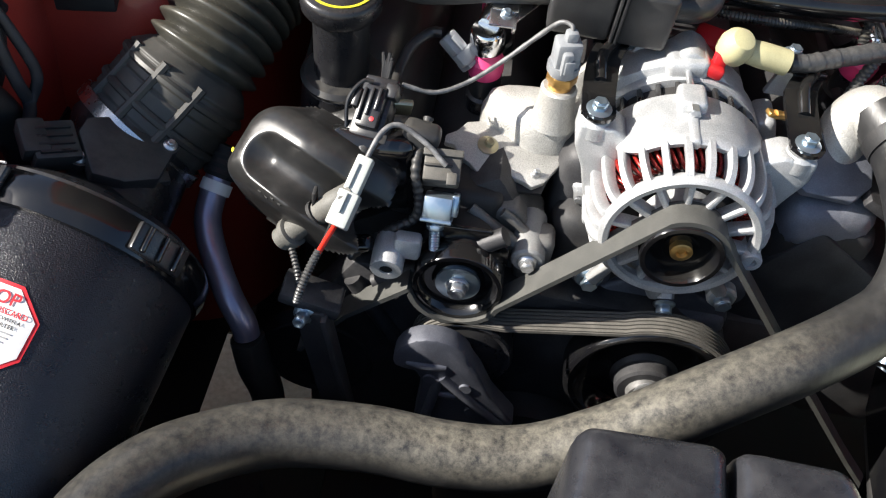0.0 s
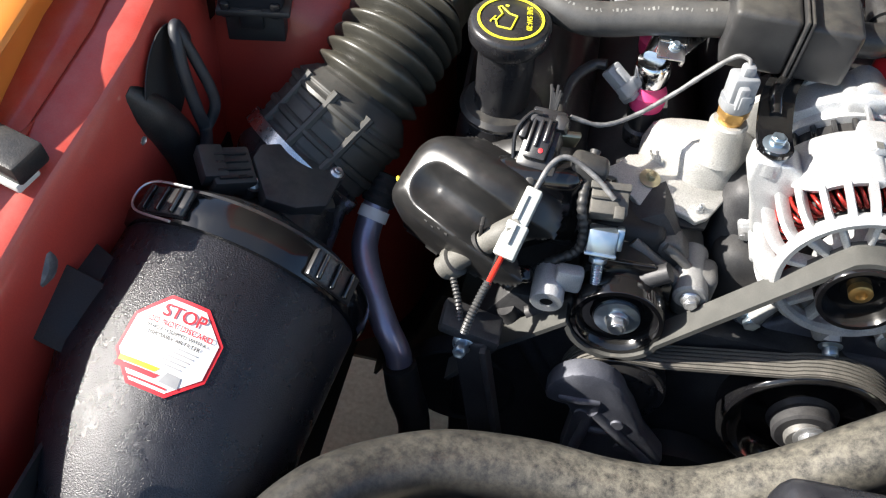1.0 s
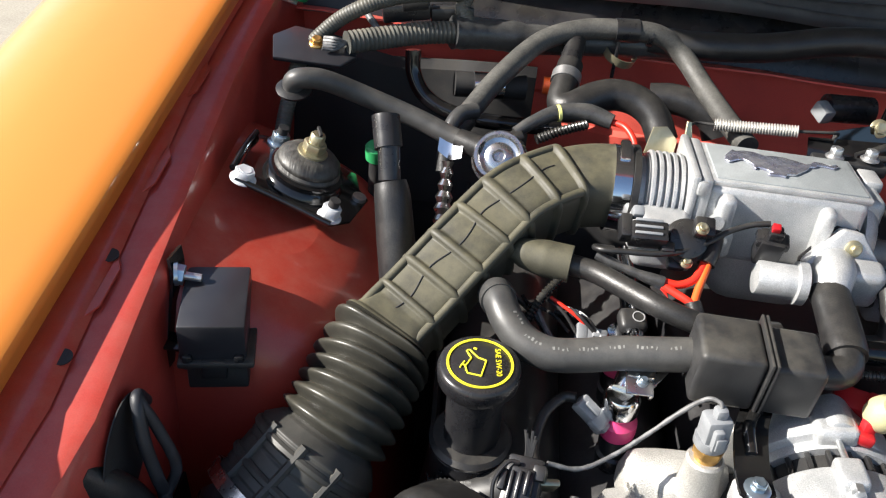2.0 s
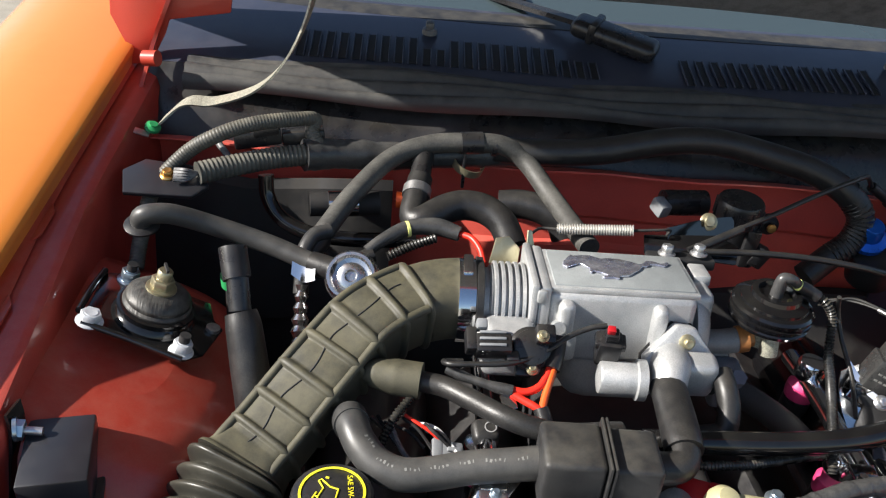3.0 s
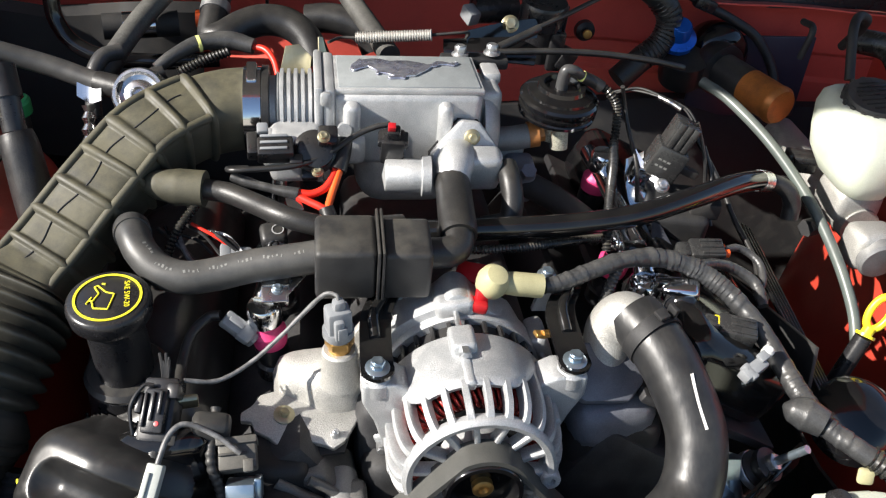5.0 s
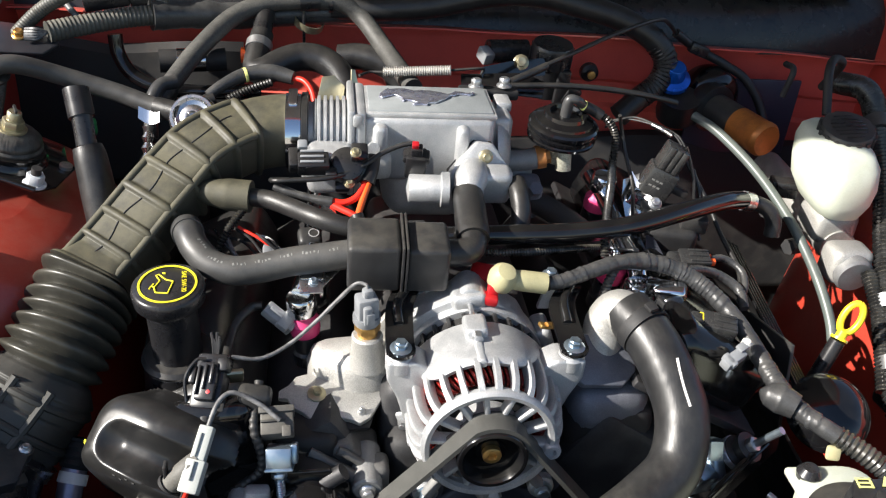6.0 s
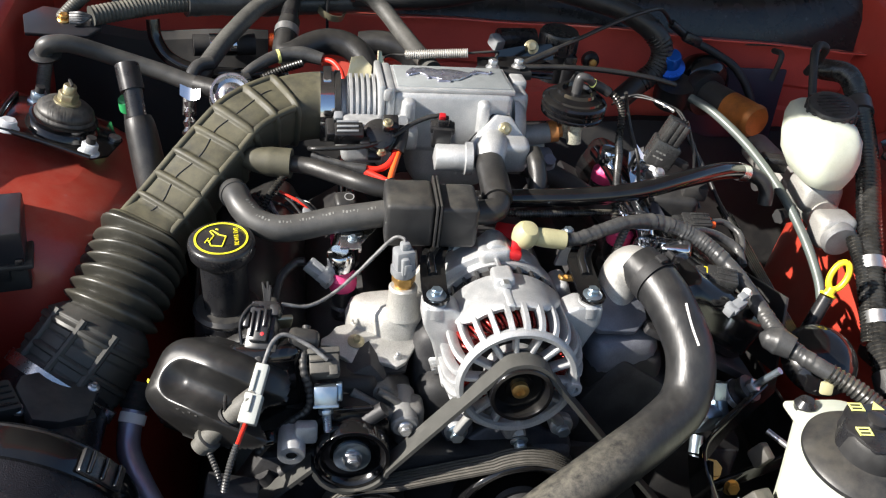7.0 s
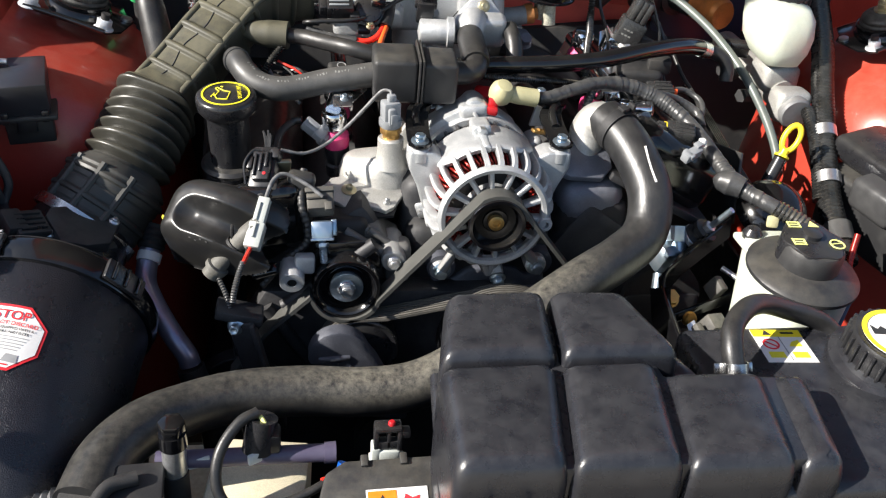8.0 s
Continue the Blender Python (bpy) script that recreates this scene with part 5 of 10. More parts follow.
def throttle_body():
    t = thing("throttle_housing", (-0.215, 0.445, 0.83), "ribbed cast throttle body between the duct and the plenum", "throttle body")
    m = turn_to((-0.243, 0.445, 0.885), (1, 0, 0), (0, 1, 0))
    prof = [(0.030, -0.004), (0.034, 0.0), (0.034, 0.012), (0.038, 0.014)]
    for i in range(5):
        h = 0.016 + 0.0066 * i
        prof += [(0.036, h), (0.041, h + 0.001), (0.041, h + 0.0038), (0.036, h + 0.0048)]
    prof += [(0.040, 0.050), (0.040, 0.058), (0.0, 0.058)]
    part("bore", made(lathe, prof, m, 48), ALU, t)
    part("lower_casting", several((box, (0.050, 0.04, 0.05), pose(-0.212, 0.395, 0.868), 0.009, 3), (box, (0.024, 0.03, 0.03), pose(-0.232, 0.388, 0.876), 0.007, 3)), ALU, t)
    part("end_plate", several((box, (0.008, 0.094, 0.1), pose(-0.1905, 0.449, 0.879), 0.003)), ALU, t)
    part("position_sensor", several((lathe, [(0.019, 0.0), (0.020, 0.002), (0.020, 0.010), (0.017, 0.012), (0.0165, 0.016), (0.012, 0.018), (0.0, 0.018)], turn_to((-0.195, 0.376, 0.876), (0.05, -0.75, 0.65)), 32), (box, (0.018, 0.018, 0.014), pose(-0.183, 0.369, 0.897, 40, 0, 0), 0.003), (box, (0.016, 0.012, 0.010), pose(-0.200, 0.362, 0.862, 40, 0, 0), 0.003)), PLASTIC, t, "black throttle position sensor")
    plug = part("sensor_plug", several((box, (0.032, 0.018, 0.020), pose(-0.230, 0.362, 0.887, 35, 0, 4), 0.002), (box, (0.010, 0.022, 0.016), pose(-0.250, 0.364, 0.890, 35, 0, 4), 0.002), (box, (0.012, 0.010, 0.012), pose(-0.212, 0.358, 0.878, 35, 0, 4), 0.002)), PLASTIC, t, "black plug")
    for k in range(3):
        part("plug_ridge", made(box, (0.024, 0.0026, 0.0026), pose(-0.231, 0.3535 + 0.005 * k, 0.8935 + 0.0035 * k, 35, 0, 4), 0.0006), GREY_C, plug)
    part("pale_lock", made(box, (0.010, 0.010, 0.012), pose(-0.241, 0.372, 0.902, 35, 0, 4), 0.002), GREY_C, plug, "pale grey lock")
    bolt("sensor_screw", (-0.187, 0.358, 0.902), (0.05, -0.6, 0.8), t, 0.0040, 0.0058, 0.003, GOLDZ)
    bolt("sensor_screw", (-0.193, 0.356, 0.868), (0.05, -0.6, 0.8), t, 0.0040, 0.0058, 0.003, GOLDZ)
    # throttle quadrant in yellow chromate
    bm = bmesh.new()
    prism(bm, [(-0.016, -0.01), (0.014, -0.012), (0.016, 0.006), (0.004, 0.018), (-0.010, 0.016)], 0.0022, turn_to((-0.212, 0.493, 0.915), (0.2, -0.9, 0.35), (1, 0, 0)), 0.0005)
    prism(bm, [(-0.002, -0.012), (0.012, -0.012), (0.003, 0.02), (-0.002, 0.02)], 0.0022, turn_to((-0.188, 0.500, 0.918), (0.5, -0.8, 0.3), (1, 0, 0)), 0.0005)
    part("quadrant", bm, GOLDZ, t, "yellow-passivated throttle lever")


throttle_body()


def rounded_section(w, h, e, n=40):
    out = []
    for i in range(n):
        a = 2 * math.pi * i / n
        c, s = math.cos(a), math.sin(a)
        out.append((w * math.copysign(abs(c) ** e, c), h * math.copysign(abs(s) ** e, s)))
    return out


DUCT_PATH = [(-0.238, 0.445, 0.886), (-0.262, 0.445, 0.887), (-0.290, 0.436, 0.886), (-0.317, 0.420, 0.882), (-0.344, 0.399, 0.874), (-0.364, 0.380, 0.859), (-0.383, 0.357, 0.843), (-0.402, 0.336, 0.8245),
             (-0.420, 0.3150, 0.8075), (-0.439, 0.2915, 0.792), (-0.450, 0.270, 0.780), (-0.458, 0.248, 0.767), (-0.467, 0.227, 0.752), (-0.480, 0.208, 0.732), (-0.497, 0.189, 0.710), (-0.516, 0.169, 0.690)]


def air_duct():
    """Moulded intake duct: round at the throttle, boxed with straps along its middle, bellows, then a round cuff."""
    t = thing("air_intake_duct", (-0.37, 0.33, 0.78), "dusty olive-black ribbed rubber air intake duct", "air duct")
    path = even_path(smooth_path(DUCT_PATH, 14), 0.0012)
    fr = []
    n = len(path)
    for i, p in enumerate(path):
        tg = (path[min(i + 6, n - 1)] - path[max(i - 6, 0)]).normalized()
        # the flat top keeps facing up and a little to the front
        up = V((0.12, -0.30, 1.0))
        s = tg.cross(up).normalized()
        fr.append((tg, s, s.cross(tg)))
    dist = [0.0]
    for a, b in zip(path, path[1:]):
        dist.append(dist[-1] + (b - a).length)
    # distances at which the moulding changes
    def at_point(q):
        return min(range(n), key=lambda i: (path[i] - V(q)).length)
    i_box0, i_bel0, i_bel1 = at_point((-0.298, 0.431, 0.885)), at_point((-0.441, 0.288, 0.790)), at_point((-0.474, 0.217, 0.742))
    ribs = [dist[i_box0] + 0.004 + (dist[i_bel0] - dist[i_box0] - 0.004) * k / 7 for k in range(8)]

    def ring_of(i, bm):
        d, p, (tg, s, u) = dist[i], path[i], fr[i]
        flare = max(0.0, (d - dist[i_bel0] + 0.022) / 0.022)
        if d < dist[i_box0]:
            k_round = 1 - max(0.0, min(1.0, d / dist[i_box0])) ** 1.5
            w, h = 0.0320 + 0.0075 * k_round, 0.0310 + 0.0085 * k_round
        elif i <= i_bel0:
            k_round = 0.0
            w, h = 0.0320 + 0.0065 * flare, 0.0310 + 0.0055 * flare
        else:
            k_round = min(1.0, (d - dist[i_bel0]) / 0.020)
            w, h = 0.0385 + 0.0030 * k_round, 0.0365 + 0.0050 * k_round
        e = 0.42 + 0.58 * k_round
        extra = 0.0
        if i <= i_bel0:
            for r in ribs:
                q = abs(d - r)
                if q < 0.0042:
                    extra = max(extra, 0.0042 * math.sqrt(1 - (q / 0.0042) ** 2))
        elif i < i_bel1:
            ph = (d - dist[i_bel0]) / (dist[i_bel1] - dist[i_bel0])
            extra = 0.0095 * (0.5 + 0.5 * math.cos(2 * math.pi * ph * 7 + math.pi)) ** 0.7 - 0.001
        else:
            q = (d - dist[i_bel1]) % 0.017
            extra = (-0.0014 if q < 0.003 else 0.0) + 0.0135 * min(1.0, (d - dist[i_bel1]) / 0.016)
        return [bm.verts.new(p + s * (x * (1 + extra / w)) + u * (y * (1 + extra / h))) for x, y in rounded_section(w, h, e)]

    for name, a, b, lab in (("boxed_section", 0, i_bel0, "boxed middle with moulded straps"), ("bellows", i_bel0, i_bel1, "deep flexible bellows"), ("cuff", i_bel1, n - 1, "round lower cuff, shade in its colour")):
        bm = bmesh.new()
        rows = [ring_of(i, bm) for i in range(a, b + 1)]
        for u, v in zip(rows, rows[1:]):
            for k in range(len(u)):
                bm.faces.new((u[k], u[(k + 1) % len(u)], v[(k + 1) % len(v)], v[k]))
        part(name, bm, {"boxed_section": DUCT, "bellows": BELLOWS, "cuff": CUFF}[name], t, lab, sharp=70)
    # edge beads along the boxed section
    for sx in (-1, 1):
        pts = [path[i] + fr[i][1] * sx * 0.0285 + fr[i][2] * 0.0275 for i in range(i_box0 + 6, i_bel0 - 2, 6)]
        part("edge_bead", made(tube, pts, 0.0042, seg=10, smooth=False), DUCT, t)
    # the split seam along the top
    pts = [path[i] + fr[i][1] * (0.004 + 0.003 * math.sin(i * 0.11)) + fr[i][2] * 0.0312 for i in range(i_box0 + 14, i_bel0 - 3, 4)]
    part("mould_seam", made(tube, pts, 0.0007, seg=6, smooth=False), DARK, t)
    # raised straps on the round cuff
    for q in (0.30, 0.68):
        i = int(i_bel1 + (n - 1 - i_bel1) * q)
        tg, sd, u = fr[i]
        ring = [path[i] + sd * 0.0538 * math.cos(2 * math.pi * k / 32) + u * 0.0538 * math.sin(2 * math.pi * k / 32) for k in range(33)]
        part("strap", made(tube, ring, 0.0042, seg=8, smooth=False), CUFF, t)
    for a in (60, 95, 130):
        pts = [path[i] + fr[i][1] * 0.0538 * math.cos(radians(a)) + fr[i][2] * 0.0538 * math.sin(radians(a)) for i in range(i_bel1 + 11, n - 4, 4)]
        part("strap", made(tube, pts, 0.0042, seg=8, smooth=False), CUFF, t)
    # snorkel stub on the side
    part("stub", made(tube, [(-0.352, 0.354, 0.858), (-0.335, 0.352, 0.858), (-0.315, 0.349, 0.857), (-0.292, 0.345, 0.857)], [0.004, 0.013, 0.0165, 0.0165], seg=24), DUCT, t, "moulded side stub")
    m = turn_to(DUCT_PATH[0], (1, 0, 0), (0, -0.5, 1))
    c = thing("hose_clip", (-0.25, 0.44, 0.84), "steel worm-drive clip round the duct's end", "hose clip", "duct clips")
    part("band", several((lathe, [(0.0395, -0.022), (0.0415, -0.022), (0.0415, -0.006), (0.0395, -0.006), (0.0395, -0.022)], m, 48), (box, (0.006, 0.022, 0.010), m @ Matrix.Translation((0.042, -0.012, -0.014)), 0.002)), CHROME, c)
    part("rubber_edge", several((lathe, [(0.0385, -0.006), (0.043, -0.005), (0.043, 0.001), (0.0385, 0.002)], m, 48)), RUBBER, c)
    part("screw", several((rod, m @ V((-0.02, -0.046, -0.014)), m @ V((0.0, -0.046, -0.014)), 0.005, 12)), ZINC, c)
    a, b = V(DUCT_PATH[-2]), V(DUCT_PATH[-1])
    m2 = turn_to(b, a - b, (1, 0, 0))
    c2 = thing("hose_clip", b, "wide bright steel clip round the duct's lower cuff", "hose clip", "duct clips")
    part("band", made(lathe, [(0.0560, -0.002), (0.0592, -0.002), (0.0592, 0.010), (0.0560, 0.010), (0.0560, -0.002)], m2, 56), STAMPED, c2)


# pale film on the upward ridges stands for their lit highlights
BELLOWS = mat("dark_bellows_rubber", (0.030, 0.029, 0.024), 0.34, col2=(0.042, 0.040, 0.032), scale=30, grain=0.12, bump=0.1, dust_light=0.55, dust_light_col=(0.095, 0.090, 0.066), rough2=0.42)
# darker copy of the duct rubber: the cuff's shade is in the colour
CUFF = mat("shade_toned_duct_rubber", (0.030, 0.030, 0.027), 0.50, col2=(0.042, 0.041, 0.036), scale=30, grain=0.12, bump=0.1, dust_light=0.2, dust_light_col=(0.12, 0.11, 0.09))
air_duct()


def air_meter():
    t = thing("air_mass_meter", (-0.50, 0.12, 0.65), "black plastic air mass meter with two screws", "air mass meter")
    part("tube", made(tube, [(-0.517, 0.172, 0.692), (-0.516, 0.13, 0.678), (-0.513, 0.08, 0.668), (-0.508, 0.04, 0.672)], [0.0540, 0.049, 0.044, 0.044], seg=40), PLASTIC, t)
    # sensor head
    x = V((0.052, 0.041, -0.017)).normalized()
    nrm = V((0.10, -0.32, 0.94))
    nrm = (nrm - x * nrm.dot(x)).normalized()
    m = turn_to((-0.503, 0.118, 0.716), nrm, x)
    part("head", made(prism, [(-0.034, -0.020), (-0.012, -0.030), (0.014, -0.030), (0.034, -0.006), (0.034, 0.018), (0.022, 0.030), (-0.024, 0.030), (-0.034, 0.018)], 0.016, m @ Matrix.Translation((0, 0, -0.004)), 0.002), PLASTIC_M, t, "flat octagonal sensor head")
    part("head_base", made(box, (0.060, 0.052, 0.030), m @ Matrix.Translation((0, 0, -0.016)), 0.004), PLASTIC_M, t)
    for p in ((-0.529, 0.095, 0.728), (-0.474, 0.135, 0.719)):
        part("screw_ear", made(rod, V(p) - nrm * 0.016, p, 0.0075, 18), PLASTIC_M, t)
        bolt("screw", p, nrm, t, 0.0036, 0.0056, 0.003, ZINC, "steel screw")
    plug = part("plug", several((box, (0.034, 0.034, 0.020), m @ pose(-0.052, 0.012, 0.002), 0.003), (box, (0.02, 0.03, 0.016), m @ pose(-0.066, 0.016, 0.006), 0.003)), PLASTIC_M, t, "black plug")
    for i in range(4):
        part("plug_ridge", made(box, (0.026, 0.0022, 0.003), m @ pose(-0.052, 0.000 + 0.007 * i, 0.013), 0.0006), PLASTIC, plug)
    for k in range(2):
        pts = [m @ V((-0.07, 0.016, 0.006)), V((-0.578, 0.128, 0.742)), V((-0.582 + 0.010 * k, 0.126 + 0.012 * k, 0.765)), V((-0.590 + 0.007 * k, 0.128 + 0.010 * k, 0.80)), V((-0.597, 0.140, 0.826)), V((-0.603, 0.165, 0.80))]
        part("lead", made(tube, pts, 0.0050 - 0.0006 * k, seg=12), TAPE_B, t, "blue-black sleeved lead")


TAPE_B = mat("sleeved_loom", (0.016, 0.017, 0.021), 0.45, col2=(0.024, 0.025, 0.03), scale=60, grain=0.15, bump=0.2)
air_meter()


def filter_canister():
    """The air filter's drum, leaning down to the nose of the car, with its latched collar and the warning sticker."""
    C, d = V((-0.547, -0.05, 0.617)), V((-0.168, -1.0, -0.359)).normalized()
    t = thing("air_filter_canister", C - V((0, 0, 0.08)), "textured black air filter canister with an octagonal warning sticker", "air filter")
    m = turn_to(C, d, (1, -0.25, 0))
    R = 0.098
    # the drum tapers to its nose, more on the wing side than on the engine side
    bm = made(lathe, [(R * 0.97, -0.112), (R, -0.106), (R, -0.01), (R * 0.965, 0.035), (R * 0.885, 0.070), (R * 0.80, 0.100), (R * 0.69, 0.128), (R * 0.54, 0.150), (R * 0.34, 0.165), (0.0, 0.170)], m, 96)
    to_drum = m.inverted()
    for v in bm.verts:
        w = (to_drum @ v.co).z + 0.01
        if w > 0:
            v.co.x += 0.20 * w
    part("drum", bm, PLASTIC_T, t)
    part("collar", made(lathe, [(R * 0.9, -0.138), (R * 1.01, -0.136), (R * 1.045, -0.130), (R * 1.055, -0.118), (R * 1.03, -0.109), (R * 0.98, -0.108)], m, 96), GLOSS, t, "gloss black clamp collar")
    part("lid", made(lathe, [(0.0, -0.172), (R * 0.45, -0.170), (R * 0.52, -0.160), (R * 0.80, -0.150), (R * 0.97, -0.140), (R * 0.97, -0.120)], m, 72), PLASTIC, t)
    # latches on the collar
    for a0 in (110, 34, 200):
        a = radians(a0)
        mm = m @ pose(0, 0, 0, 0, 0, a0) @ Matrix.Translation((R * 1.065, 0, -0.122))
        latch = part("latch", several((box, (0.006, 0.045, 0.022), mm, 0.002)), PLASTIC, t, "black over-centre latch")
        for k in range(3):
            part("latch_ridge", made(box, (0.004, 0.004, 0.020), mm @ pose(0.004, -0.014 + 0.014 * k, 0), 0.001), GLOSS, latch)
        if a0 > 90 and a0 < 190:
            bm = bmesh.new()
            loop = [mm @ V(p) for p in ((0.003, -0.020, -0.012), (0.006, 0.014, -0.012), (0.006, 0.026, -0.002), (0.005, 0.020, 0.012), (0.004, -0.018, 0.017))]
            tube(bm, loop, 0.0010, seg=8, n=6)
            part("wire_bail", bm, ZINC, latch, "sprung wire bail")
    # octagonal sticker, curved round the drum
    def on_drum(u, w, lift, k=0.865):
        """u round the drum (metres), w along its axis, from the sticker's middle."""
        u, w = u * k, w * k
        a = STICK_A + u / R
        r = R * 1.004 + lift
        return m @ V((r * math.cos(a), r * math.sin(a), STICK_Z + w))

    def curved(bm, outline, lift, th=0.0003):
        pts = []
        n = len(outline)
        for (x0, y0), (x1, y1) in zip(outline, outline[1:] + outline[:1]):
            for k in range(4):
                pts.append((x0 + (x1 - x0) * k / 4, y0 + (y1 - y0) * k / 4))
        cx, cy = sum(p[0] for p in pts) / len(pts), sum(p[1] for p in pts) / len(pts)
        rings = []
        for f in (1.0, 0.8, 0.6, 0.4, 0.2):
            rings.append([bm.verts.new(on_drum(*rot(cx + (x - cx) * f, cy + (y - cy) * f), lift)) for x, y in pts])
        c = bm.verts.new(on_drum(*rot(cx, cy), lift))
        for a, b in zip(rings, rings[1:]):
            for k in range(len(pts)):
                bm.faces.new((a[k], a[(k + 1) % len(pts)], b[(k + 1) % len(pts)], b[k]))
        for k in range(len(pts)):
            bm.faces.new((rings[-1][k], rings[-1][(k + 1) % len(pts)], c))

    def rot(x, y):
        ca, sa = math.cos(STICK_T), math.sin(STICK_T)
        return x * ca - y * sa, x * sa + y * ca

    part("sticker_border", made(curved, ngon(8, 0.0405, math.pi / 8), 0.0003), INK_R, t, "red octagonal border")
    st = part("sticker", made(curved, ngon(8, 0.0372, math.pi / 8), 0.0006), PAPER, t, "white octagonal warning sticker")

    def curved_text(text, size, x, y, material):
        cu = bpy.data.curves.new("lettering", "FONT")
        cu.body, cu.size, cu.align_x, cu.align_y, cu.offset = text, size, "CENTER", "CENTER", size * 0.012
        tmp = bpy.data.objects.new("lettering_tmp", cu)
        scene.collection.objects.link(tmp)
        me = bpy.data.meshes.new_from_object(tmp.evaluated_get(bpy.context.evaluated_depsgraph_get()))
        bpy.data.objects.remove(tmp)
        bm = bmesh.new()
        bm.from_mesh(me)
        for v in bm.verts:
            v.co = on_drum(*rot(v.co.x + x, v.co.y + y), 0.0013)
        part("lettering", bm, material, st)

    curved_text("STOP", 0.0145, 0.001, 0.0245, INK_R)
    curved_text("DO NOT DISCARD", 0.0062, 0.002, 0.0150, INK_R)
    curved_text("VEHICLE EQUIPPED WITH A", 0.0040, 0.001, 0.0095, INK_B)
    curved_text("DISPOSABLE AIR FILTER", 0.0042, 0.001, 0.0048, INK_B)
    for i in range(5):
        w = 0.046 - 0.003 * i
        bm = bmesh.new()
        curved(bm, [(-w / 2, -0.0005 - 0.0036 * i), (w / 2, -0.0005 - 0.0036 * i), (w / 2, 0.0006 - 0.0036 * i), (-w / 2, 0.0006 - 0.0036 * i)], 0.0010)
        part("print_bar", bm, INK_G, st)
    for col, y0, x0, x1 in ((YELLOW, -0.0205, -0.030, 0.0), (INK_R, -0.0252, -0.031, 0.002)):
        bm = bmesh.new()
        curved(bm, [(x0, y0 - 0.002), (x1, y0 - 0.002), (x1 + 0.003, y0 + 0.002), (x0, y0 + 0.002)], 0.0010)
        part("colour_bar", bm, col, st)
    bm = bmesh.new()
    curved(bm, [(0.006, -0.028), (0.021, -0.0285), (0.020, -0.0195), (0.009, -0.019)], 0.0010)
    part("logo_shape", bm, INK_G, st)
    bm = bmesh.new()
    curved(bm, [(-0.02, -0.0322), (0.014, -0.0322), (0.014, -0.0305), (-0.022, -0.0305)], 0.0010)
    part("print_bar", bm, INK_R, st)


STICK_A, STICK_Z, STICK_T = radians(79.5), -0.027, radians(180)
filter_canister()


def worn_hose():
    """Satin rubber whose upward side is chalky and dusty along the low run."""
    m = mat("worn_radiator_hose", (0.017, 0.0172, 0.018), 0.36, col2=(0.027, 0.0265, 0.026), scale=55, mix=(0.42, 0.72), grain=0.16, grain_scale=1.0, stretch=(240, 80, 80), bump=0.35, dust_light=0.85, dust_light_col=(0.185, 0.172, 0.138), rough2=0.47)
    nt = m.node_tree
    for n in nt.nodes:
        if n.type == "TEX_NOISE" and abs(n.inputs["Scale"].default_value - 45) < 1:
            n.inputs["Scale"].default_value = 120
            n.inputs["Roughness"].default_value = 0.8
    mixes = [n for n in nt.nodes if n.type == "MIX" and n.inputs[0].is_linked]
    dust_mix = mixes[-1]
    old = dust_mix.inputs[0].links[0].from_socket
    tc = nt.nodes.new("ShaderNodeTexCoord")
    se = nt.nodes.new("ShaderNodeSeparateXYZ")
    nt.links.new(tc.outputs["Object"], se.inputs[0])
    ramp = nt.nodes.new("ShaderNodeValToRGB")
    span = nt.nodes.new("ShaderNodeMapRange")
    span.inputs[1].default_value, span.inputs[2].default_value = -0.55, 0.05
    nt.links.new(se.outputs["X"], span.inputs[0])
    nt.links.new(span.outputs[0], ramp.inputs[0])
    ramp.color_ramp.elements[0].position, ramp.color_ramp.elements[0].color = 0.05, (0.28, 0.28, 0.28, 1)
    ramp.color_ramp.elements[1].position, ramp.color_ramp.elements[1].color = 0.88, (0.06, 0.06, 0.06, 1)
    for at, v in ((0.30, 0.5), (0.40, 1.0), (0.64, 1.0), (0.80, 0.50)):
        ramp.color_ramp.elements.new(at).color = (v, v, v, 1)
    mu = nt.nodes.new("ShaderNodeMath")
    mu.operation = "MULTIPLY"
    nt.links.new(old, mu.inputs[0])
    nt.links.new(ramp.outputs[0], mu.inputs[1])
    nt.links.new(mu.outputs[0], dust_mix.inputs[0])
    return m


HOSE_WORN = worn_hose()


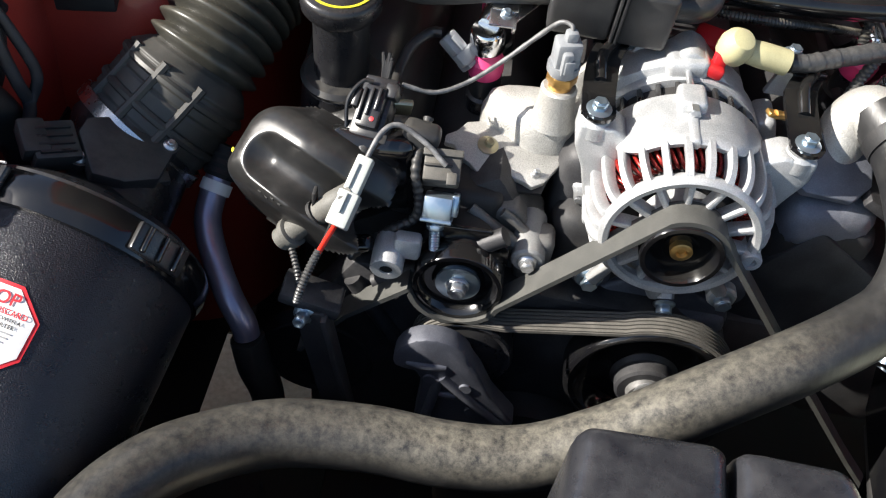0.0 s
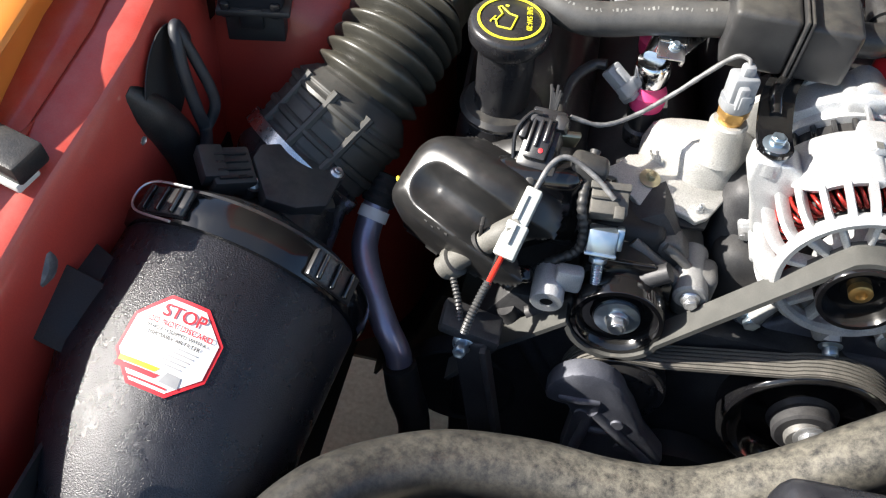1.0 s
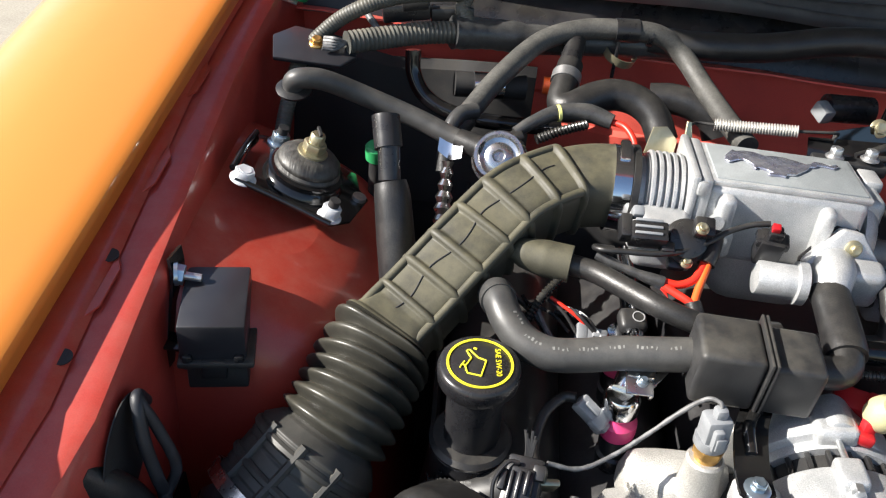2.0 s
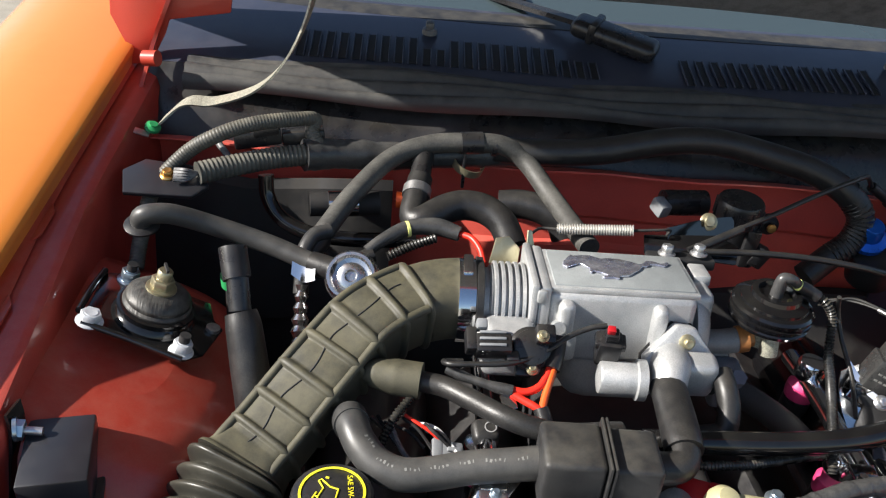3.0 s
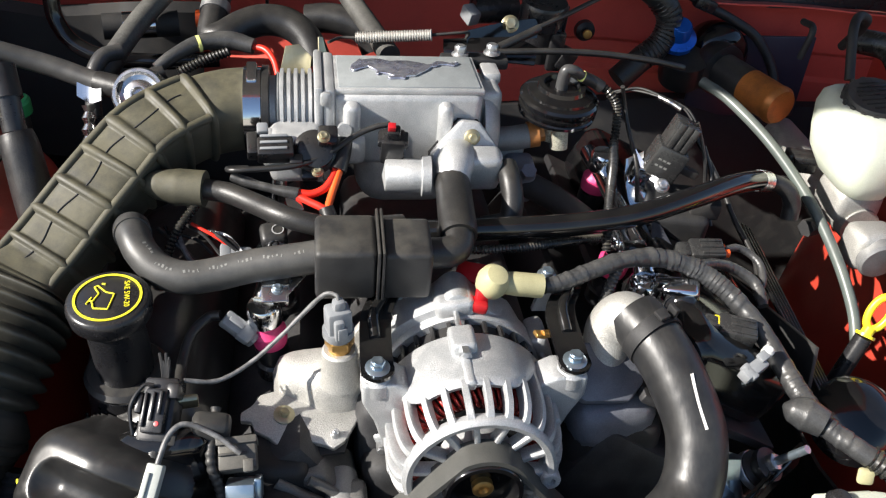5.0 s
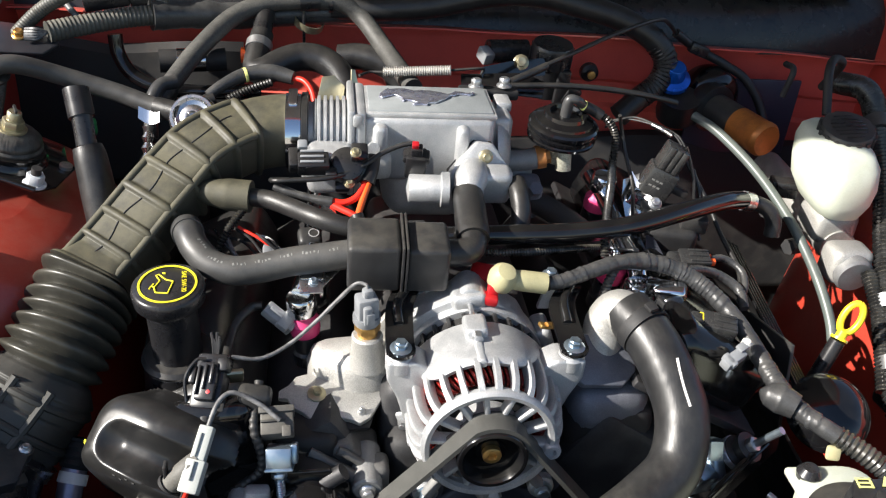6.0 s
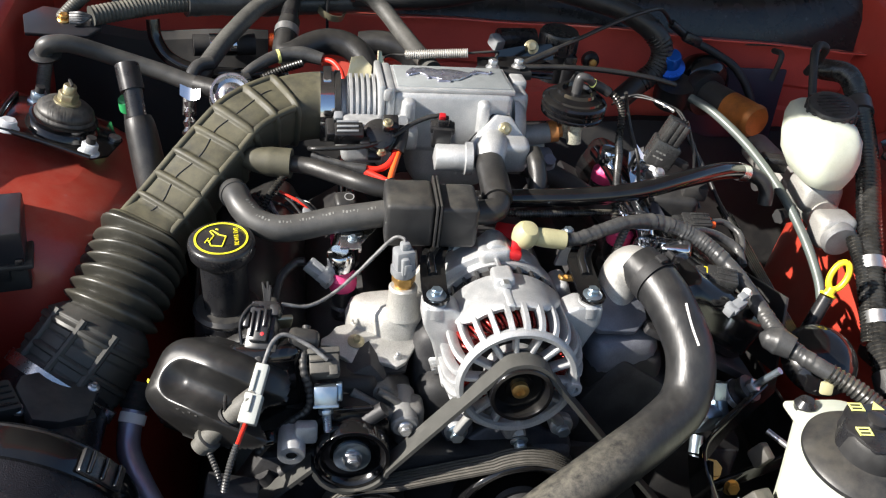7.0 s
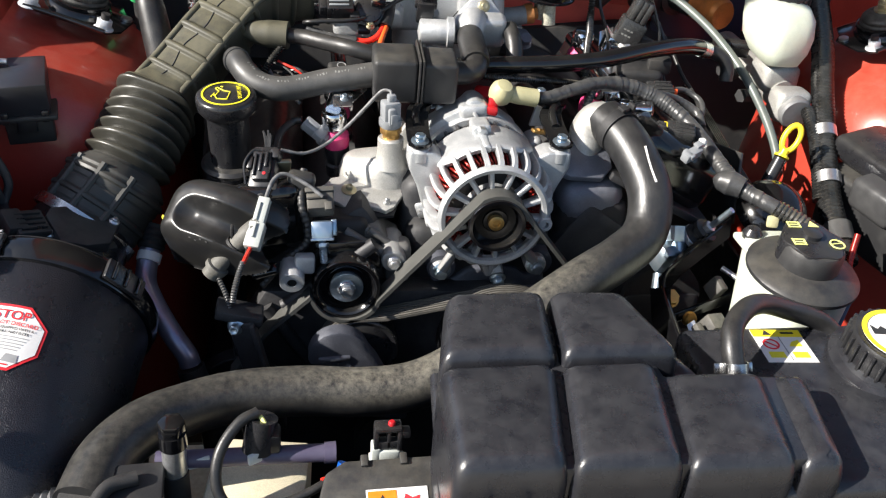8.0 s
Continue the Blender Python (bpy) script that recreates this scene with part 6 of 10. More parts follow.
def upper_hose():
    pts = [(0.070, 0.205, 0.812), (0.082, 0.178, 0.806), (0.094, 0.148, 0.790), (0.103, 0.112, 0.763), (0.093, 0.082, 0.731), (0.060, 0.057, 0.716), (0.010, 0.026, 0.706), (-0.05, 0.000, 0.680), (-0.11, -0.022, 0.648), (-0.165, -0.036, 0.627), (-0.22, -0.041, 0.624),
           (-0.28, -0.042, 0.629), (-0.34, -0.052, 0.634), (-0.385, -0.075, 0.640), (-0.418, -0.105, 0.648), (-0.442, -0.145, 0.650), (-0.452, -0.19, 0.645)]
    t = thing("radiator_hose", pts[0], "thick black radiator hose, satin bend and dusty run", "hose")
    path = smooth_path(pts, 12)
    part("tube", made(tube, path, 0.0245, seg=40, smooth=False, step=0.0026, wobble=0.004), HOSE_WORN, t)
    # glint on the bend, painted as a thin white strip
    part("glint_strip", made(strip, smooth_path([(0.0960, 0.134, 0.8105), (0.0968, 0.123, 0.8020), (0.0985, 0.112, 0.7935), (0.1015, 0.099, 0.7840)], 4), 0.0022, 0.0016, (0.9, 0.1, 0.15)), PAPER, t, "white strip in place of a glint")
    c = thing("spring_clip", (0.078, 0.185, 0.78), "black spring clip on the radiator hose", "hose clip")
    m = turn_to((0.080, 0.182, 0.808), V((0.012, -0.027, -0.006)))
    part("band", several((lathe, [(0.0248, -0.006), (0.0262, -0.006), (0.0262, 0.006), (0.0248, 0.006), (0.0248, -0.006)], m, 40), (box, (0.010, 0.004, 0.010), m @ pose(0.0, 0.030, 0.0), 0.001), (box, (0.004, 0.010, 0.010), m @ pose(0.012, 0.029, 0.0), 0.001)), DARK, c)
    n = thing("thermostat_neck", (0.065, 0.21, 0.74), "sand-cast aluminium thermostat outlet neck", "thermostat housing")
    part("neck", made(tube, [(0.050, 0.200, 0.765), (0.056, 0.212, 0.790), (0.065, 0.208, 0.808), (0.077, 0.188, 0.808)], [0.019, 0.0225, 0.0230, 0.022], seg=32), ALU_W, n)
    part("flange", several((prism, [(-0.035, -0.016), (-0.02, -0.026), (0.02, -0.026), (0.035, -0.01), (0.035, 0.012), (0.015, 0.026), (-0.02, 0.026), (-0.035, 0.012)], 0.010, turn_to((0.043, 0.185, 0.765), (0.1, -0.5, 0.85), (1, 0, 0)), 0.002),
                           (box, (0.08, 0.07, 0.05), pose(0.055, 0.190, 0.725, 0, 0, 8), 0.018, 3)), CAST_G, n)


upper_hose()


def thermostat_housing():
    """The pale casting beside the alternator with the temperature sender."""
    t = thing("coolant_housing", (-0.205, 0.20, 0.72), "pale cast coolant housing with a temperature sender", "coolant housing")
    bm = bmesh.new()
    loft(bm, [[(-0.230, 0.214, 0.720), (-0.208, 0.200, 0.720), (-0.184, 0.190, 0.712), (-0.154, 0.200, 0.718), (-0.141, 0.235, 0.73), (-0.226, 0.242, 0.725)],
              [(-0.230, 0.216, 0.736), (-0.209, 0.204, 0.735), (-0.186, 0.194, 0.736), (-0.158, 0.200, 0.738), (-0.146, 0.235, 0.74), (-0.227, 0.242, 0.738)],
              [(-0.226, 0.218, 0.750), (-0.207, 0.207, 0.750), (-0.187, 0.197, 0.753), (-0.163, 0.200, 0.757), (-0.152, 0.235, 0.757), (-0.223, 0.242, 0.751)],
              [(-0.218, 0.222, 0.756), (-0.204, 0.213, 0.757), (-0.188, 0.203, 0.761), (-0.168, 0.205, 0.766), (-0.160, 0.232, 0.764), (-0.216, 0.238, 0.757)]], 5)
    part("body", bm, ALU_W, t, sharp=50)
    part("sender_neck", made(lathe, [(0.019, -0.016), (0.0165, -0.006), (0.0150, 0.006), (0.0148, 0.018), (0.0130, 0.020), (0.010, 0.020)], turn_to((-0.1775, 0.205, 0.768), (-0.03, -0.03, 1)), 32), ALU_W, t)
    m = turn_to((-0.211, 0.192, 0.719), (0.02, -0.30, 0.95), (1, 0.0, 0))
    part("flange", made(prism, [(-0.041, 0.012), (-0.050, 0.006), (-0.050, -0.002), (-0.041, -0.003), (-0.038, -0.0115), (-0.0264, -0.018), (-0.018, -0.027), (-0.008, -0.029), (0.003, -0.022), (0.018, -0.026), (0.027, -0.030), (0.036, -0.024), (0.057, 0.010), (0.05, 0.032), (0.0, 0.032), (-0.034, 0.022)], 0.007, m, 0.0015), ALU_W, t)
    part("gasket", made(prism, [(-0.044, 0.004), (-0.040, -0.012), (-0.022, -0.015), (-0.012, -0.026), (0.004, -0.024), (0.016, -0.032), (0.036, -0.030), (0.044, -0.006), (0.046, 0.02), (0.0, 0.03)], 0.004, m @ Matrix.Translation((0, 0, -0.0045))), DARK, t)
    part("sloping_web", several((prism, [(-0.168, 0.735), (-0.136, 0.722), (-0.134, 0.760), (-0.144, 0.802), (-0.158, 0.792), (-0.170, 0.772)], 0.010, turn_to((0, 0.240, 0), (0, -1, 0), (1, 0, 0)), 0.003)), ALU_W, t)
    bolt("flange_bolt", m @ V((-0.014, 0.002, 0.007)), (0.12, -0.25, 0.95), t, 0.0045, 0.009, 0.005, GOLDZ, "dull yellow bolt")
    bolt("flange_bolt", m @ V((0.028, -0.018, 0.007)), (0.12, -0.25, 0.95), t, 0.003, 0.004, 0.005, ZINC)
    s = thing("temperature_sender", (-0.178, 0.204, 0.788), "brass temperature sender with a grey plug", "temperature sender")
    part("hexagon", several((lathe, [(0.0095, -0.002), (0.0095, 0.006)], turn_to((-0.178, 0.204, 0.788), (-0.03, -0.03, 1)), 24), (prism, ngon(6, 0.0125), 0.008, turn_to((-0.178, 0.204, 0.793), (-0.03, -0.03, 1)), 0.001)), BRASS, s, "brass hexagon")
    ms = turn_to((-0.179, 0.2035, 0.801), (-0.03, -0.03, 1), (1, 0.25, 0))
    plug = part("plug", several((lathe, [(0.011, 0), (0.013, 0.003), (0.013, 0.010)], ms, 20), (box, (0.020, 0.018, 0.026), ms @ pose(0, 0, 0.018), 0.003), (box, (0.010, 0.010, 0.010), ms @ pose(0.001, 0.0, 0.034), 0.003), (box, (0.008, 0.022, 0.02), ms @ pose(-0.002, -0.003, 0.016), 0.002)), GREY_C, s, "grey plug")
    part("tab", made(box, (0.008, 0.004, 0.012), ms @ pose(0.0, -0.013, 0.014), 0.001), GREY_C, plug)
    part("lead", made(tube, [ms @ V((0.001, 0, 0.038)), V((-0.181, 0.206, 0.842)), V((-0.190, 0.21, 0.840)), V((-0.205, 0.212, 0.822)), V((-0.225, 0.206, 0.802)), V((-0.25, 0.196, 0.783)), V((-0.275, 0.183, 0.777)), V((-0.300, 0.178, 0.783))], 0.0019, seg=10, wobble=0.25), WIRE_G, s, "twisted grey lead")


thermostat_housing()


def breather():
    t = thing("breather_hose", (-0.349, 0.300, 0.82), "satin grey moulded breather hose with white print", "hose")
    pts = [(-0.352, 0.312, 0.836), (-0.349, 0.300, 0.838), (-0.341, 0.284, 0.832), (-0.326, 0.270, 0.824), (-0.305, 0.262, 0.821), (-0.28, 0.263, 0.823), (-0.25, 0.264, 0.830), (-0.22, 0.262, 0.836), (-0.186, 0.261, 0.842)]
    part("tube", made(tube, pts, 0.0142, seg=28, n=10), HOSE_GREY, t)
    part("collar", made(tube, [(-0.3535, 0.316, 0.835), (-0.350, 0.303, 0.8375)], 0.0158, seg=28, n=4), HOSE_GREY, t)
    path = even_path(smooth_path(pts, 10), 0.0036)
    for k, (p, (tg, sd, up)) in enumerate(zip(path, frames_along(path))):
        if k < 8 or k > len(path) - 6 or k % 13 in (0, 1, 7, 8):
            continue
        o = V((0.0, -0.55, 0.84)) if p.x > -0.33 else V((0.35, -0.35, 0.84))
        o = (o - tg * o.dot(tg)).normalized()
        part("print_bar", made(box, (0.0008 + 0.0013 * ((k * 7) % 5) / 4, 0.0018 + 0.0012 * ((k * 3) % 4) / 3, 0.0003), turn_to(p + o * 0.0142, o, tg) @ pose(0, 0.0004 * (k % 3), 0, 0, 0, 14 * ((k * 5) % 3 - 1)), 0), INK_D, t)
    b = thing("breather_box", (-0.145, 0.25, 0.80), "black plastic breather separator box in two halves", "separator box")
    m = turn_to((-0.146, 0.252, 0.846), (0, -0.12, 1), (1, -0.02, 0.02))
    part("near_half", made(box, (0.050, 0.052, 0.052), m @ pose(-0.026, 0, 0), 0.005, 3), PLASTIC_M, b)
    part("far_half", made(box, (0.042, 0.050, 0.050), m @ pose(0.024, 0, -0.002), 0.005, 3), PLASTIC_M, b)
    part("seam_flange", several((box, (0.0025, 0.058, 0.058), m @ pose(0.0005, 0, 0), 0.001), (box, (0.0025, 0.058, 0.058), m @ pose(0.0042, 0, 0), 0.001)), PLASTIC_M, b)
    part("outlet", made(tube, [(-0.106, 0.254, 0.847), (-0.094, 0.254, 0.847), (-0.083, 0.255, 0.848), (-0.0765, 0.260, 0.850), (-0.0745, 0.270, 0.854), (-0.074, 0.282, 0.857)], 0.0135, seg=24), RUBBER, b)
    h = thing("idle_air_hose", (-0.075, 0.3, 0.84), "black rubber hose from separator box up to idle valve", "hose")
    part("tube", made(tube, [(-0.0745, 0.268, 0.854), (-0.074, 0.278, 0.8565), (-0.0725, 0.305, 0.860), (-0.0705, 0.335, 0.862), (-0.070, 0.348, 0.862)], [0.0162, 0.0168, 0.0165, 0.0162, 0.0165], seg=26), RUBBER, h)
    bolt_t = thing("box_bolt", (-0.13, 0.255, 0.80), "zinc bolt with a washer beside the separator box", "bolt")
    bolt("bolt_head", (-0.130, 0.250, 0.808), (0, -0.1, 1), bolt_t, 0.0058, 0.0092, 0.006, ZINC_B)


breather()


def rail_pipe():
    hose("vacuum_pipe", [(-0.294, 0.345, 0.857), (-0.272, 0.338, 0.857), (-0.25, 0.320, 0.858), (-0.225, 0.295, 0.861), (-0.20, 0.285, 0.858), (-0.17, 0.286, 0.852), (-0.12, 0.30, 0.846)], 0.0095, RUBBER, "black rubber breather hose running behind the separator box", seg=18)
    t = hose("fuel_crossover_pipe", [(-0.10, 0.30, 0.838), (-0.04, 0.297, 0.842), (0.03, 0.297, 0.845), (0.09, 0.302, 0.850), (0.15, 0.320, 0.856), (0.21, 0.352, 0.853), (0.247, 0.374, 0.845), (0.262, 0.382, 0.840)], 0.0105, GLOSS, "long gloss black pipe crossing the engine", "pipe", seg=20)
    part("end_crimp", made(tube, [(0.252, 0.377, 0.843), (0.260, 0.381, 0.840), (0.267, 0.383, 0.838)], [0.0112, 0.0114, 0.0108], seg=20), STAMPED, t, "crimped metal end")
    part("end_elbow", made(tube, [(0.265, 0.383, 0.838), (0.278, 0.383, 0.835), (0.290, 0.380, 0.829), (0.297, 0.376, 0.816), (0.297, 0.372, 0.800)], 0.0092, seg=18), RUBBER, t, "black rubber elbow")


rail_pipe()


# ---- right side ----
def brake_parts():
    t = thing("brake_fluid_reservoir", (0.385, 0.43, 0.80), "translucent white brake fluid reservoir with a black screw cap", "fluid reservoir")
    bm = bmesh.new()
    rows = []
    for z, w, d, y0 in ((0.802, 0.016, 0.020, 0.405), (0.812, 0.030, 0.050, 0.405), (0.830, 0.040, 0.062, 0.410), (0.850, 0.043, 0.066, 0.412), (0.872, 0.042, 0.066, 0.418), (0.884, 0.036, 0.058, 0.424), (0.890, 0.026, 0.044, 0.430)):
        rows.append([bm.verts.new((0.381 + x * 0.88, y0 + 0.010 + y * 0.88, z + 0.012 + 0.05 * (y0 + y - 0.41))) for x, y in rounded_section(w, d, 0.6, 36)])
    for a, b in zip(rows, rows[1:]):
        for i in range(36):
            bm.faces.new((a[i], a[(i + 1) % 36], b[(i + 1) % 36], b[i]))
    bm.faces.new(rows[-1])
    part("tank", bm, WHITE, t, sharp=70)
    m = turn_to((0.391, 0.437, 0.893), (-0.1, -0.25, 0.95), (1, 0, 0))
    cap = part("cap", made(lathe, [(0.030, 0.0), (0.0315, 0.002), (0.0315, 0.018), (0.029, 0.0215), (0.0, 0.022)], m, 40), PLASTIC_M, t, "black ribbed cap with embossed print")
    for i in range(16):
        a = 2 * math.pi * i / 16
        part("cap_rib", made(box, (0.003, 0.006, 0.018), m @ pose(0, 0, 0, 0, 0, math.degrees(a)) @ pose(0.0320, 0, 0.010), 0.001), PLASTIC_M, cap)
    for i in range(7):
        w = 0.040 * math.sqrt(max(0.05, 1 - ((i - 3) / 3.6) ** 2))
        part("embossed_bar", made(box, (w, 0.0022, 0.0008), m @ pose(0, (i - 3) * 0.0066, 0.0223), 0.0003), PLASTIC, cap)
    c = thing("brake_master_cylinder", (0.40, 0.43, 0.74), "cast aluminium brake master cylinder below its reservoir", "master cylinder")
    part("barrel", several((rod, (0.41, 0.62, 0.772), (0.405, 0.40, 0.768), 0.022, 30), (box, (0.055, 0.055, 0.04), pose(0.40, 0.43, 0.79), 0.010, 3), (box, (0.05, 0.04, 0.045), pose(0.392, 0.36, 0.772), 0.010, 3)), ALU_W, c)
    part("end_plug", made(lathe, [(0.0, -0.006), (0.020, -0.005), (0.0225, -0.002), (0.0225, 0.016)], turn_to((0.392, 0.338, 0.768), (0, 1, 0.15)), 36), ALU_D, c, "dull round end plug")
    part("pipe_union", made(rod, (0.36, 0.41, 0.765), (0.34, 0.40, 0.768), 0.010, 6), DARK, c)
    part("pipe_union", made(rod, (0.362, 0.47, 0.778), (0.335, 0.465, 0.785), 0.011, 16), DARK, c)
    part("sensor_plug", several((box, (0.034, 0.022, 0.022), pose(0.352, 0.468, 0.815, 0, 0, -15), 0.003), (box, (0.03, 0.012, 0.008), pose(0.352, 0.456, 0.823, 0, 0, -15), 0.002)), PLASTIC, c, "black level sensor plug")
    b = thing("brake_servo", (0.42, 0.70, 0.76), "black brake servo shell against the firewall", "brake servo")
    part("shell", made(lathe, [(0.0, -0.020), (0.025, -0.018), (0.038, -0.012), (0.043, -0.004), (0.044, 0.02), (0.040, 0.03)], turn_to((0.345, 0.712, 0.838), (-0.1, 1, 0.05)), 48), GLOSS, b)
    part("backing_plate", made(box, (0.17, 0.006, 0.12), pose(0.41, 0.736, 0.80), 0.003), COWL, b, "blue-black backing plate")
    o = thing("pressure_accumulator", (0.38, 0.60, 0.80), "orange-passivated cylinder in front of the servo", "accumulator")
    part("cylinder", made(lathe, [(0.0, 0.0), (0.021, 0.001), (0.0245, 0.006), (0.0245, 0.012), (0.0238, 0.014), (0.0238, 0.058)], turn_to((0.371, 0.567, 0.833), (-0.34, 1, 0.03)), 48), RUST, o)
    # rest of the same cylinder, coloured dark for the shade on it
    part("shaded_rear", made(lathe, [(0.0232, 0.056), (0.0236, 0.060), (0.0236, 0.11)], turn_to((0.371, 0.567, 0.833), (-0.34, 1, 0.03)), 40), PLASTIC_M, o, "rear of the cylinder, its shade put into the colour")
    part("seat", several((lathe, [(0.027, 0.0), (0.034, 0.002), (0.034, 0.02), (0.03, 0.03)], turn_to((0.337, 0.668, 0.836), (-0.34, 1, 0.03)), 36)), RUBBER, o)
    v = thing("check_valve", (0.268, 0.685, 0.85), "bright blue anodised valve with a black skirt", "valve")
    mv = turn_to((0.272, 0.690, 0.872), (-0.1, -0.5, 0.85))
    part("blue_body", made(lathe, [(0.025, -0.004), (0.025, 0.003), (0.016, 0.008), (0.0145, 0.024), (0.012, 0.027), (0.0, 0.027)], mv, 36), BLUE, v)
    part("tip", made(rod, mv @ V((0, 0.018, 0.012)), mv @ V((0, 0.024, 0.016)), 0.004, 12), CHROME, v)
    part("skirt", made(lathe, [(0.028, -0.04), (0.030, -0.03), (0.029, -0.004), (0.02, -0.003)], turn_to((0.283, 0.675, 0.855), (-0.1, -0.3, 0.95)), 32), RUBBER, v)


brake_parts()


def clutch_cable():
    hose("clutch_cable", [(0.254, 0.555, 0.872), (0.276, 0.52, 0.864), (0.306, 0.46, 0.840), (0.332, 0.40, 0.805), (0.348, 0.345, 0.767), (0.353, 0.30, 0.735), (0.351, 0.272, 0.71)], 0.0060, TEAL, "grey-green sleeved clutch cable curving down beside the reservoir", "cable", seg=18)
    hose("vent_pipe", [(0.40, 0.50, 0.90), (0.405, 0.53, 0.945), (0.42, 0.55, 0.955), (0.438, 0.56, 0.945), (0.445, 0.60, 0.90)], 0.0055, DARK, "thin bent steel vent pipe behind the reservoir", "pipe")
    hose("vent_pipe", [(0.37, 0.56, 0.90), (0.375, 0.56, 0.935), (0.385, 0.60, 0.93)], 0.004, DARK, "thin bent steel vent pipe behind the reservoir", "pipe")
    t = hose("corrugated_loom", [(0.48, 0.62, 0.90), (0.485, 0.56, 0.91), (0.475, 0.50, 0.885), (0.455, 0.42, 0.84), (0.435, 0.36, 0.80), (0.42, 0.31, 0.765), (0.405, 0.26, 0.735), (0.39, 0.20, 0.70), (0.38, 0.12, 0.66)], 0.0155, CONVOLUTE, "thick black corrugated wiring loom", "loom", rib=(0.0056, 0.0028))
    for a, b in (((0.477, 0.510, 0.889), (0.472, 0.490, 0.880)), ((0.3865, 0.170, 0.6850), (0.383, 0.145, 0.6725))):
        part("tape_band", made(rod, a, b, 0.0182, 24), TAPE, t, "wrapped tape band")
    hose("corrugated_loom", [(0.405, 0.33, 0.775), (0.402, 0.29, 0.752), (0.392, 0.25, 0.728), (0.382, 0.21, 0.70)], 0.010, CONVOLUTE, "slim black corrugated wiring loom", "loom", rib=(0.0045, 0.002))
    for p, ax in (((0.4155, 0.296, 0.756), (0.1, 0.55, 0.4)), ((0.398, 0.232, 0.719), (0.1, 0.55, 0.4))):
        c = thing("loom_clip", p, "bright steel clip round the corrugated loom", "clip", "loom clips")
        part("band", made(lathe, [(0.0158, -0.008), (0.017, -0.008), (0.017, 0.008), (0.0158, 0.008), (0.0158, -0.008)], turn_to(p, ax), 28), ZINC, c)
    y = thing("dipstick", (0.343, 0.255, 0.72), "yellow dipstick loop in a black tube", "dipstick")
    mm = turn_to((0.341, 0.249, 0.770), (-0.35, -0.85, 0.35), (0.45, 0.35, 0.85))
    part("loop", several((tube, [mm @ V((0.016 * math.cos(a) * 1.1, 0.009 * math.sin(a), 0)) for a in [2 * math.pi * k / 16 for k in range(17)]], 0.0038, {"seg": 10, "n": 2}), (rod, mm @ V((-0.016, 0, 0)), mm @ V((-0.026, 0, 0)), 0.006, 14), (lathe, [(0.0095, 0.0), (0.0095, 0.003), (0.0, 0.003)], turn_to(mm @ V((-0.027, 0, 0)), (0.45, 0.35, 0.85)), 20)), YELLOW, y)
    part("tube", made(rod, mm @ V((-0.028, 0, 0)), mm @ V((-0.085, 0.0, 0.0)), 0.0085, 16), PLASTIC, y)


clutch_cable()


TERMINAL_R = mat("red_terminal_plastic", (0.60, 0.02, 0.025), 0.35, col2=(0.5, 0.015, 0.02))
PLUG_G = mat("grey_black_plug_plastic", (0.030, 0.030, 0.030), 0.26, col2=(0.042, 0.042, 0.040), scale=80, grain=0.1, bump=0.05)


